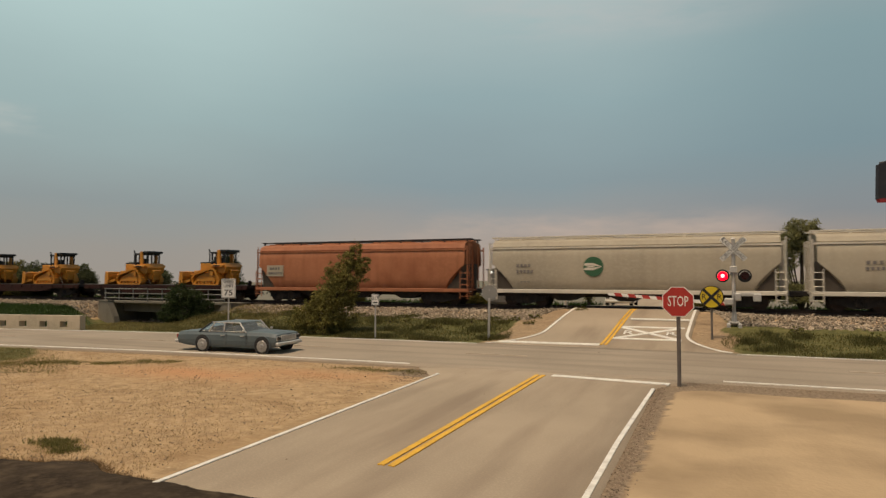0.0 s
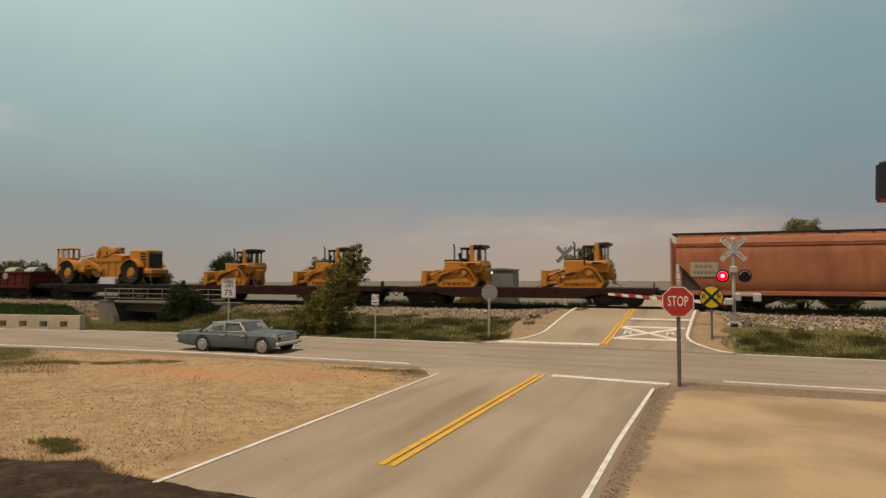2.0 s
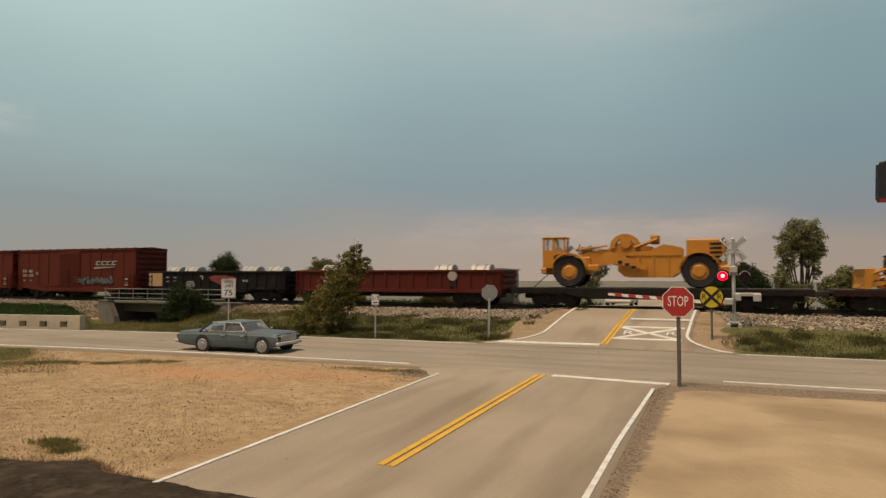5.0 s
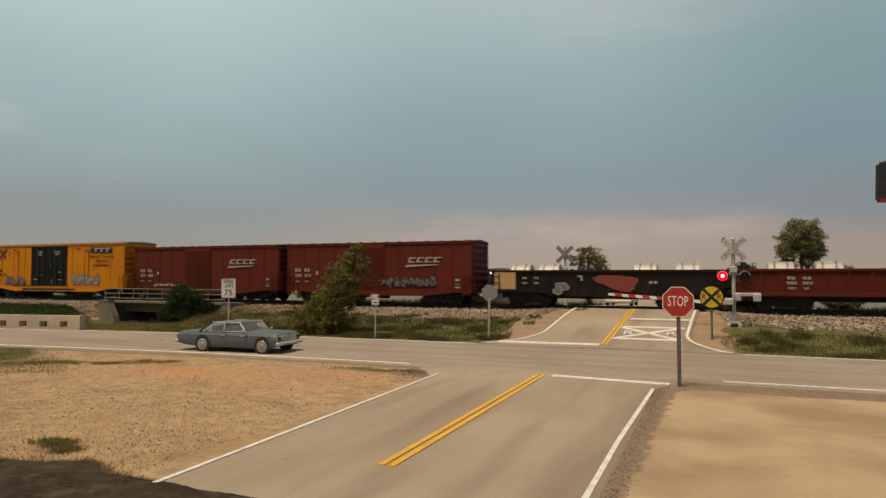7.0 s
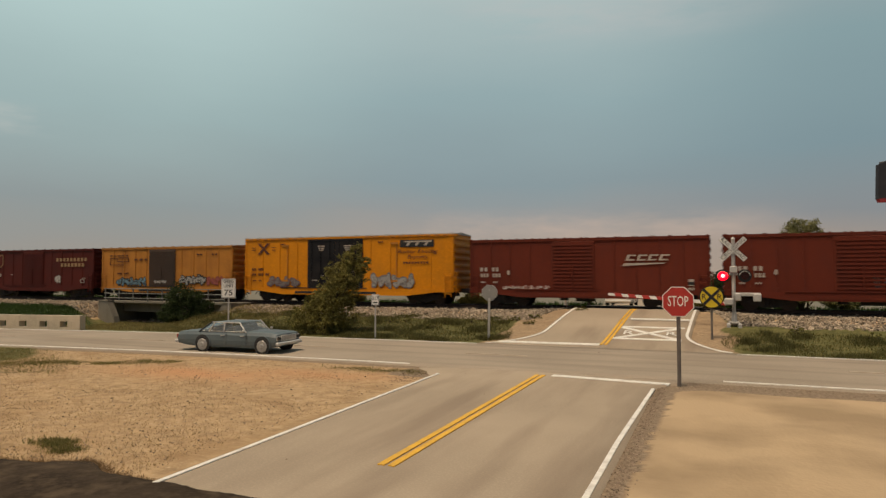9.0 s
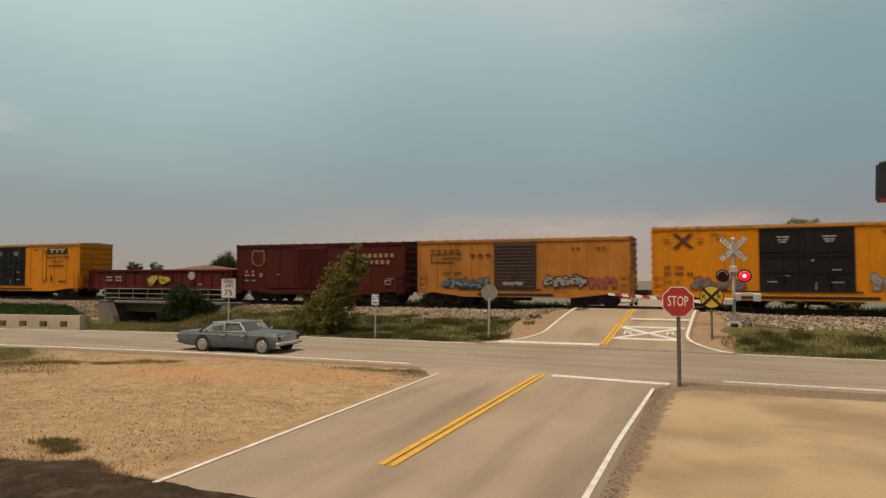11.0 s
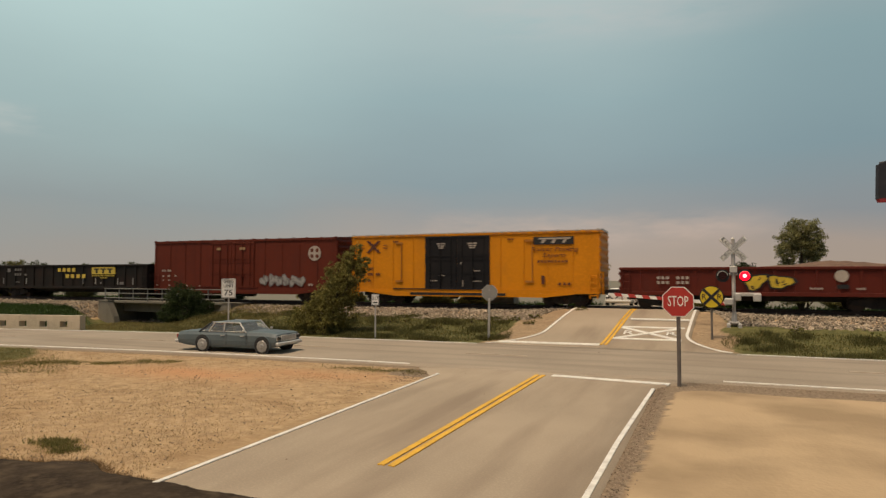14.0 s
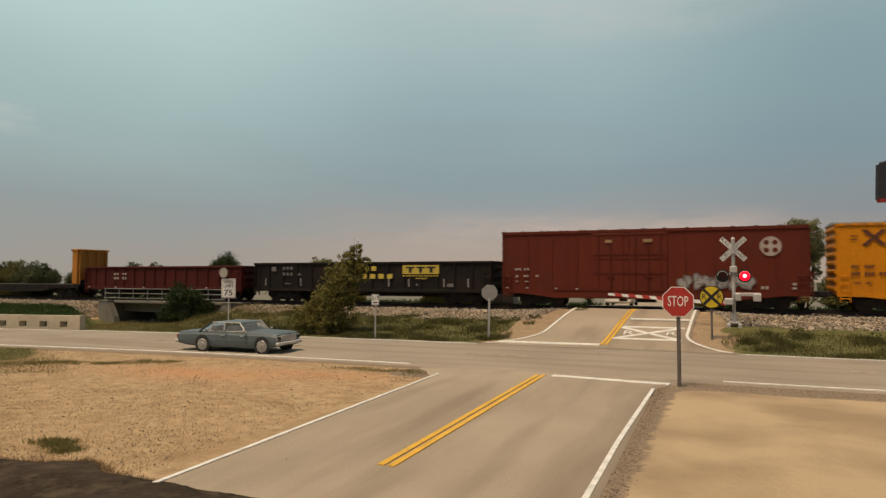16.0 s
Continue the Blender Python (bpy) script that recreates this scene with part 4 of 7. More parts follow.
def corrugated_end(bm, x, s, z0, z1, n):
    """Pressed horizontal ribs on a wagon's end, standing out by s."""
    h = (z1 - z0) / n
    for k in range(n):
        a = z0 + h * k
        prof = ((0, a + 0.12 * h), (0.1, a + 0.38 * h), (0.1, a + 0.62 * h), (0, a + 0.88 * h))
        for y0, y1 in ((-1.4, 1.4),):
            prism(bm, [(x + s * p - s * 0.005, q) for p, q in prof], y0, y1)


def boxcar(q0, q1, top, material, label, doors, style, roof_mat=None, seams=11, door_mat=None):
    th, L = wagon("boxcar", q0, q1, label, "boxcar", "wagons of the freight train")
    z0 = 0.82
    eave = top - 0.12
    bm = bms()
    box(bm, 0.05, L - 0.05, -1.52, 1.52, z0, eave)
    body = part("body", bm, material, th)
    for k in range(seams + 1):
        x = 0.1 + (L - 0.2) * k / seams
        if doors[0] - 0.1 < x < doors[1] + 0.1:
            continue
        for y in (-1.535, 1.535):
            rib = shared(("rib", material.name, top), lambda: box(bms(), -0.035, 0.035, -0.018, 0.018, z0 + 0.16, eave - 0.14), material, "panel_rib", body)
            rib.location = (x * S, y * S, 0)
    for y in (-1.545, 1.545):
        sill = part("side_sill", box(bms(), 0, L, y - 0.03, y + 0.03, z0 - 0.06, z0 + 0.13), material, th)
        part("top_chord", box(bms(), 0, L, y - 0.035, y + 0.035, eave - 0.13, eave), material, th)
        part("skirt", prism(bms(), ((1.2, z0 - 0.061), (L - 1.2, z0 - 0.061), (L - 3.2, z0 - 0.3), (3.2, z0 - 0.3)), y - 0.04, y + 0.02), material, sill)
    for x, s in ((0.05, -1), (L - 0.05, 1)):
        wall = part("end_wall", box(bms(), min(x, x + s * 0.02), max(x, x + s * 0.02), -1.4, 1.4, z0, eave), material, th, "corrugated end wall")
        nr = 8 if top > 4.2 else 7
        h = (eave - z0 - 0.15) / nr
        for k in range(nr):
            rib = shared(("end_rib", material.name, top, s), lambda: prism(bms(), [(s * p, q * h) for p, q in ((0, 0.12), (0.1, 0.38), (0.1, 0.62), (0, 0.88))], -1.39, 1.39), material, "end_rib", wall)
            rib.location = ((x + s * 0.018) * S, 0, (z0 + 0.1 + h * k) * S)
        for y0, y1 in ((-1.54, -1.405), (1.405, 1.54)):
            part("corner_post", box(bms(), min(x, x + s * 0.06), max(x, x + s * 0.06), y0, y1, z0, eave), material, wall)
    bm = bms()
    prof = ((-1.58, eave - 0.02), (-1.58, eave + 0.03), (0, top), (1.58, eave + 0.03), (1.58, eave - 0.02))
    a = [bm.verts.new((-0.04, y, z)) for y, z in prof]
    b = [bm.verts.new((L + 0.04, y, z)) for y, z in prof]
    bm.faces.new(a)
    bm.faces.new(b[::-1])
    for i in range(5):
        bm.faces.new((a[i], a[i - 1], b[i - 1], b[i]))
    n = 14
    for k in range(n + 1):
        x = 0.1 + (L - 0.2) * k / n
        v = [[bm.verts.new((x + d, y, z + e)) for d in (-0.05, 0.05)] for y, z in prof[1:4] for e in (0.045,)]
        for i in (0, 1):
            bm.faces.new((v[i][0], v[i][1], v[i + 1][1], v[i + 1][0]))
        box(bm, x - 0.05, x + 0.05, -1.6, -1.5, eave - 0.03, eave + 0.075)
    bmesh.ops.recalc_face_normals(bm, faces=bm.faces)
    part("roof", bm, roof_mat or material, th, "ribbed metal roof")
    # doors
    d0, d1 = doors
    dm = door_mat or material
    for a, b in ((d0, d1),) if style != "double" else ((d0, (d0 + d1) / 2 - 0.006), ((d0 + d1) / 2 + 0.006, d1)):
        door = part("door", box(bms(), a, b, -1.585, -1.53, z0 + 0.17, eave - 0.16, 0.02), dm, th, "large sliding door")
        bm = bms()
        if style == "ribbed":
            m = 13
            for k in range(m):
                z = z0 + 0.35 + (eave - z0 - 0.7) * k / (m - 1)
                prism(bm, ((a + 0.1, z - 0.05), (b - 0.1, z - 0.05), (b - 0.1, z + 0.05), (a + 0.1, z + 0.05)), -1.625, -1.584)
        else:
            for z in (z0 + 0.22, z0 + 0.32 * (eave - z0), z0 + 0.55 * (eave - z0), z0 + 0.62 * (eave - z0), eave - 0.24):
                box(bm, a + 0.06, b - 0.06, -1.615, -1.584, z - 0.04, z + 0.04)
            for k in range(3):
                x = a + (b - a) * (k + 0.5) / 3
                rod(bm, (x, -1.62, z0 + 0.2), (x, -1.62, eave - 0.2), 0.025, 5)
        part("door_rib", bm, dm, door)
        bm = bms()
        rod(bm, ((a + b) / 2, -1.65, z0 + 0.25), ((a + b) / 2, -1.65, z0 + 1.5), 0.03, 6)
        box(bm, (a + b) / 2 - 0.2, (a + b) / 2 + 0.2, -1.66, -1.6, z0 + 0.9, z0 + 0.98)
        part("door_handle", bm, dm, door)
    bm = bms()
    box(bm, d0 - 2.2, d1 + 0.3, -1.62, -1.545, z0 + 0.135, z0 + 0.185)
    box(bm, d0 - 1.0, d1 + 1.0, -1.6, -1.52, z0 - 0.22, z0 - 0.07)
    part("door_track", bm, BLACK if door_mat else material, th)
    for x in (0.12, L - 0.54):
        ladder(th, x, -1.6, z0 - 0.35, z0 + 1.15, material, n=4)
    ladder(th, L + 0.14, -1.42, z0 - 0.1, z0 + 1.2, material, n=4, across=True)
    part("underframe", box(box(bms(), 0.3, L - 0.3, -0.35, 0.35, 0.5, 0.8), 3.6, L - 3.6, -1.2, 1.2, 0.7, 0.8), BLACK, th, "black centre sill")
    bm = bms()
    rod(bm, (L * 0.5 - 0.5, -0.6, 0.5), (L * 0.5 + 0.6, -0.6, 0.5), 0.2, 8)
    box(bm, L * 0.5 - 1.4, L * 0.5 - 1.0, -0.8, -0.3, 0.35, 0.78)
    part("brake_gear", bm, BLACK, th)
    return th, L, z0, eave


def emblem_x(th, cx, cz, s, material):
    bm = bms()
    for sg in (1, -1):
        for off in (-0.07, 0.07):
            prism(bm, [(cx + a * s + off * sg * 0.9, cz + b * s * sg) for a, b in ((-0.5, -0.4), (-0.42, -0.45), (0.5, 0.4), (0.42, 0.45))], -1.57 - 0.002 * (sg > 0), -1.555)
    for x in (-0.95, 0.95):
        for z in (-0.1, 0.1):
            box(bm, cx + (x - 0.17) * s, cx + (x + 0.17) * s, -1.57, -1.555, cz + (z - 0.025) * s, cz + (z + 0.025) * s)
    part("emblem", bm, material, th, "dark crossed-lines emblem")


def yellow_boxcar(q0, q1, g1, g2):
    mid = (5.25, 9.5)
    th, L, z0, e = boxcar(q0, q1, 4.5, P_YELLOW, "bright yellow boxcar with black double doors and graffiti", mid, "double",
                          roof_mat=COIL, door_mat=P_DOOR)
    emblem_x(th, 1.6, 3.65, 0.9, DECAL_DARK)
    bars(th, ((0.6, 0.95, 2.15, 2.32, 3), (1.15, 1.6, 2.15, 2.32, 3), (0.6, 1.0, 1.8, 1.97, 3), (1.15, 1.6, 1.8, 1.97, 3), (1.75, 2.1, 1.8, 1.97, 2),
              (0.7, 1.0, 1.4, 1.5, 3), (1.2, 1.45, 1.4, 1.5, 2), (3.0, 3.4, 3.9, 4.0, 4), (10.6, 11.0, 3.9, 4.0, 4), (12.4, 14.2, 2.55, 2.68, 9)), DECAL_DARK)
    bars(th, ((5.9, 6.8, 3.72, 3.8, 1), (6.0, 6.7, 3.58, 3.66, 1), (6.1, 6.6, 3.46, 3.54, 1), (7.9, 8.9, 3.72, 3.8, 1), (8.0, 8.8, 3.58, 3.66, 1),
              (8.1, 8.7, 3.46, 3.54, 1), (5.6, 6.1, 1.45, 1.52, 4), (6.2, 6.6, 1.75, 1.82, 3), (8.4, 9.0, 1.42, 1.5, 4), (7.6, 7.75, 2.5, 2.62, 1),
              (7.72, 7.84, 1.1, 1.5, 1), (8.5, 8.9, 2.05, 2.12, 3)), DECAL, y=-1.6, label="white stencils on the black doors")
    plate = part("logo_plate", box(bms(), 12.2, 14.55, -1.57, -1.55, 3.6, 4.05), SIGN_BLACK, th, "black plate with slanted white shapes")
    bm = bms()
    for k in range(3):
        x = 12.5 + 0.62 * k
        prism(bm, ((x, 3.9), (x + 0.62, 3.9), (x + 0.68, 3.99), (x + 0.06, 3.99)), -1.578, -1.565)
        prism(bm, ((x + 0.12, 3.68), (x + 0.3, 3.68), (x + 0.44, 3.89), (x + 0.26, 3.89)), -1.578, -1.565)
    part("mark", bm, DECAL, plate)
    for text, z, w in (("Railcar Pooling", 3.32, 2.75), ("Experts", 2.98, 1.35)):
        part("lettering", moved(lettering(text, 0.24, 0.012, w, 0.25), 13.4, -1.565, z), DECAL_DARK, th, "brown slanted lettering " + text)
    bm = bms()
    for x in np.arange(0.35, L, 0.62):
        if not mid[0] < x < mid[1]:
            box(bm, x, x + 0.36, -1.59, -1.57, e - 0.12, e - 0.03)
    part("eave_rivet", bm, P_OCHRE, th)
    for x in (3.6, L - 3.9):
        bm = bms()
        for z in (1.45, 3.85):
            box(bm, x - 0.4, x + 0.1, -1.6, -1.55, z - 0.06, z + 0.06)
        box(bm, x - 0.02, x + 0.04, -1.585, -1.55, 1.4, 3.9)
        part("door_stop", bm, P_OCHRE, th)
    if g1:
        graffiti(th, 2.0, 4.5, 1.0, 1.75, 4, "grey", "purple", 11)
        graffiti(th, 10.1, 13.2, 1.0, 1.95, 6, "silver", "grey", 12)
    if g2:
        bars(th, ((12.6, 12.9, 1.3, 1.8, 1), (13.6, 14.4, 1.25, 1.4, 3)), DECAL_DARK)


def freight_red_boxcar(q0, q1, seed):
    th, L, z0, e = boxcar(q0, q1, 4.03, P_RED, "brown-red boxcar with ribbed door and white slanted logo", (5.0, 7.45), "ribbed")
    bm = bms()
    for k in range(4):
        x = 9.15 + 0.58 * k
        prism(bm, ((x, 2.62), (x + 0.14, 2.62), (x + 0.26, 2.95), (x + 0.12, 2.95)), -1.572, -1.55)
        prism(bm, ((x + 0.12, 2.62), (x + 0.46, 2.62), (x + 0.49, 2.7), (x + 0.15, 2.7)), -1.571, -1.55)
        prism(bm, ((x + 0.22, 2.87), (x + 0.56, 2.87), (x + 0.59, 2.95), (x + 0.25, 2.95)), -1.571, -1.55)
    prism(bm, ((8.95, 2.32), (11.2, 2.45), (11.25, 2.5), (9.1, 2.48)), -1.572, -1.55)
    part("logo", bm, DECAL, th, "white slanted logo strokes with a bar beneath")
    bars(th, ((0.6, 1.15, 2.05, 2.28, 2), (1.35, 1.85, 2.05, 2.28, 2), (0.65, 1.2, 1.7, 1.92, 3), (1.4, 1.95, 1.7, 1.92, 3), (0.7, 1.0, 1.35, 1.45, 3),
              (1.45, 1.75, 1.35, 1.45, 3), (2.3, 2.55, 1.85, 2.1, 1), (5.1, 5.9, 2.42, 2.46, 1), (5.9, 6.8, 1.95, 1.99, 1), (7.0, 7.3, 1.2, 1.24, 1)), DECAL)
    bars(th, ((12.3, 12.75, 1.25, 1.6, 1), (12.35, 12.7, 1.02, 1.15, 3)), DECAL)
    part("plate", box(bms(), 12.38, 12.68, -1.59, -1.572, 1.3, 1.46), SIGN_BLACK, th)
    if seed == 1:
        graffiti(th, 6.6, 11.2, 1.05, 1.75, 9, "grey", "black", 21)
    else:
        graffiti(th, 2.0, 4.9, 0.98, 1.22, 7, "white", "red", 22)


def maroon_ribbed_boxcar(q0, q1):
    th, L, z0, e = boxcar(q0, q1, 4.03, P_MAROON, "dark maroon boxcar with ribbed door and gold lettering", (5.05, 7.5), "ribbed")
    sh = bms()
    prism(sh, ((1.35, 2.75), (1.55, 2.55), (1.9, 2.42), (2.25, 2.55), (2.45, 2.75), (2.42, 3.45), (2.3, 3.6), (1.9, 3.5), (1.5, 3.6), (1.38, 3.45)), -1.572, -1.55)
    shield = part("shield", sh, DECAL_GOLD, th, "gold outlined shield emblem")
    sh = bms()
    prism(sh, ((1.41, 2.78), (1.58, 2.6), (1.9, 2.48), (2.22, 2.6), (2.39, 2.78), (2.36, 3.42), (2.28, 3.53), (1.9, 3.44), (1.52, 3.53), (1.44, 3.42)), -1.577, -1.571)
    part("field", sh, P_MAROON, shield)
    bars(th, ((8.95, 12.6, 2.95, 3.22, 9), (9.5, 12.3, 2.52, 2.8, 7)), DECAL_GOLD, label="spaced gold lettering in two rows")
    bars(th, ((0.8, 1.0, 2.0, 2.15, 1), (1.35, 1.55, 2.0, 2.15, 1), (0.75, 1.15, 1.75, 1.88, 3), (1.3, 1.6, 1.75, 1.88, 2), (0.75, 1.1, 1.4, 1.5, 3),
              (1.35, 1.7, 1.4, 1.5, 3), (2.0, 2.3, 1.7, 1.95, 1), (3.4, 3.8, 1.85, 1.9, 1), (12.0, 12.5, 1.55, 1.62, 2)), DECAL)
    graffiti(th, 9.0, 9.6, 1.2, 1.85, 2, "white", "silver", 31)
    part("plate", frame_rect(bms(), 0.22, 0.14, 0.04, -1.6, -1.56), DECAL, th).location = (12.1 * S, 0, 1.35 * S)


def ochre_boxcar(q0, q1):
    th, L, z0, e = boxcar(q0, q1, 4.05, P_OCHRE, "faded ochre boxcar with grey-brown ribbed door and graffiti", (5.0, 7.6), "ribbed",
                          roof_mat=paint("tan_roof", (0.42, 0.24, 0.12, 1)), door_mat=paint("brown_door", (0.075, 0.05, 0.038, 1)))
    bm = bms()
    for a, b, c, d in ((0.9, 2.4, 2.6, 2.65), (0.9, 0.95, 2.6, 3.15), (0.9, 1.7, 3.1, 3.15), (1.65, 1.7, 2.85, 3.1), (1.7, 2.9, 2.85, 2.9), (2.85, 2.9, 2.9, 3.2), (1.75, 2.85, 3.15, 3.2)):
        box(bm, a, b, -1.572, -1.552, c, d)
    part("emblem", bm, DECAL_DARK, th, "dark outlined track-shaped emblem")
    bars(th, ((0.8, 2.9, 3.3, 3.38, 5), (3.4, 4.9, 2.95, 3.1, 3), (9.6, 10.2, 3.3, 3.4, 2), (11.0, 11.6, 3.3, 3.4, 2), (1.7, 2.2, 1.9, 2.02, 3), (2.4, 2.9, 1.9, 2.02, 3)), DECAL_DARK)
    graffiti(th, 1.7, 4.8, 0.98, 1.65, 7, "blue", "black", 41)
    graffiti(th, 5.6, 6.8, 1.2, 1.5, 3, "white", "grey", 42, y=-1.63)
    graffiti(th, 8.1, 10.5, 1.05, 1.9, 5, "silver", "black", 43)
    graffiti(th, 10.6, 12.2, 1.1, 1.75, 4, "pink", "red", 44)


def tall_red_boxcar(q0, q1):
    th, L, z0, e = boxcar(q0, q1, 4.45, P_RED, "tall brown-red boxcar with round white emblem and silver graffiti", (5.3, 9.3), "double", roof_mat=None)
    bm = disc(bms(), 0.5, -1.572, -1.55, 28, 14.3, 3.3)
    em = part("emblem", bm, DECAL, th, "round white emblem with a cross")
    bm = bms()
    for dx in (-0.2, 0.2):
        for dz in (-0.2, 0.2):
            disc(bm, 0.13, -1.578, -1.571, 12, 14.3 + dx, 3.3 + dz)
    part("field", bm, P_RED, em)
    bars(th, ((0.75, 1.15, 2.1, 2.24, 3), (1.3, 1.65, 2.1, 2.24, 2), (0.8, 1.0, 1.7, 1.84, 1), (1.3, 1.6, 1.7, 1.84, 2), (2.0, 2.2, 1.72, 1.84, 2), (0.8, 1.0, 1.42, 1.5, 1),
              (1.35, 1.6, 1.42, 1.5, 2), (0.2, 0.4, 1.05, 1.13, 1), (1.4, 1.6, 1.05, 1.13, 1), (3.1, 3.3, 1.02, 1.1, 1), (4.3, 4.5, 1.0, 1.08, 1), (13.8, 14.2, 1.1, 1.25, 2),
              (15.2, 15.5, 1.3, 1.42, 1), (15.2, 15.5, 1.1, 1.2, 1)), DECAL)
    bars(th, ((5.9, 6.5, 3.62, 3.8, 1), (7.9, 8.7, 3.62, 3.8, 1)), DECAL_GOLD, y=-1.63)
    graffiti(th, 9.9, 13.5, 1.05, 1.85, 6, "silver", "grey", 51)


def gondola(q0, q1, top, material, label, drop=False):
    th, L = wagon("gondola", q0, q1, label, "gondola", "wagons of the freight train")
    z0 = 0.8
    bm = bms()
    for y0, y1 in ((-1.5, -1.44), (1.44, 1.5)):
        if drop:
            prism(bm, ((0, 0.95), (2.6, 0.95), (3.6, 0.62), (L - 3.6, 0.62), (L - 2.6, 0.95), (L, 0.95), (L, top - 0.1), (0, top - 0.1)), y0, y1)
        else:
            box(bm, 0, L, y0, y1, z0, top - 0.1)
    body = part("side_wall", bm, material, th)
    n = 15
    for k in range(n + 1):
        x = 0.12 + (L - 0.24) * k / n
        for y in (-1.535, 1.535):
            st = shared(("stake", material.name, top), lambda: prism(bms(), ((-0.07, z0 + 0.1), (0.07, z0 + 0.1), (0.05, top - 0.1), (-0.05, top - 0.1)), -0.035, 0.035), material, "stake", body)
            st.location = (x * S, y * S, 0)
    bm = bms()
    for y in (-1.53, 1.53):
        box(bm, -0.02, L + 0.02, y - 0.07, y + 0.07, top - 0.14, top, 0.02)
        if not drop:
            box(bm, 0, L, y - 0.05, y + 0.05, z0 - 0.05, z0 + 0.14, 0.01)
    for x in (0, L):
        box(bm, x - 0.08, x + 0.08, -1.459, 1.459, top - 0.14, top - 0.005)
    part("top_rim", bm, material, th)
    part("floor", box(bms(), 0.05, L - 0.05, -1.43, 1.43, z0, z0 + 0.1), BLACK, th)
    for x, s in ((0.04, -1), (L - 0.04, 1)):
        wall = part("end_wall", box(bms(), x - 0.04, x + 0.04, -1.43, 1.43, z0 + 0.105, top - 0.145), material, th)
        h = (top - 0.25 - z0) / 3
        for k in range(3):
            rib = shared(("gon_rib", material.name, top, s), lambda: prism(bms(), [(s * p, q * h) for p, q in ((0, 0.12), (0.1, 0.38), (0.1, 0.62), (0, 0.88))], -1.4, 1.4), material, "end_rib", wall)
            rib.location = ((x + s * 0.038) * S, 0, (z0 + 0.1 + h * k) * S)
    part("underframe", box(bms(), 0.3, L - 0.3, -0.35, 0.35, 0.45, 0.795), BLACK, th)
    for x in (0.1, L - 0.5):
        ladder(th, x, -1.62, z0 - 0.35, top - 0.2, material, n=4)
    return th, L


def coil(q, top):
    th = thing("steel_coil", at(-22.86 + q + SPEED * -13.5, TRACK_Y, RAIL_Z), "shiny galvanised steel coil resting in a gondola", "steel coil", "steel coils in the gondolas")
    CARS.append((th, q))
    r = 0.66
    zc = top + 0.38 - r
    bm = bms()
    n = 28
    ring = []
    for k in range(n):
        a = 2 * math.pi * k / n
        ring.append([bm.verts.new((x, rr * math.cos(a), zc + rr * math.sin(a))) for x, rr in ((-0.58, r), (0.58, r), (0.62, r - 0.05), (0.62, 0.3), (-0.62, 0.3), (-0.62, r - 0.05))])
    for k in range(n):
        a, b = ring[k], ring[(k + 1) % n]
        for i in range(6):
            bm.faces.new((a[i], a[(i + 1) % 6], b[(i + 1) % 6], b[i]))
    bmesh.ops.recalc_face_normals(bm, faces=bm.faces)
    part("coil", bm, COIL, th)
    bm = bms()
    for x in (-0.3, 0.3):
        for k in range(n):
            a, b = 2 * math.pi * k / n, 2 * math.pi * (k + 1) / n
            v = [bm.verts.new((x + d, (r + 0.006) * math.cos(c), zc + (r + 0.006) * math.sin(c))) for c in (a, b) for d in (-0.03, 0.03)]
            bm.faces.new((v[0], v[1], v[3], v[2]))
    part("strap", bm, BLACK, th, "dark steel strap")
    low = 0.9 - 0.002
    part("cradle", box(box(bms(), -0.5, 0.5, -0.9, -0.5, low, max(low + 0.15, zc - r * 0.72)), -0.5, 0.5, 0.5, 0.9, low, max(low + 0.15, zc - r * 0.72)), TIE, th, "timber cradle")


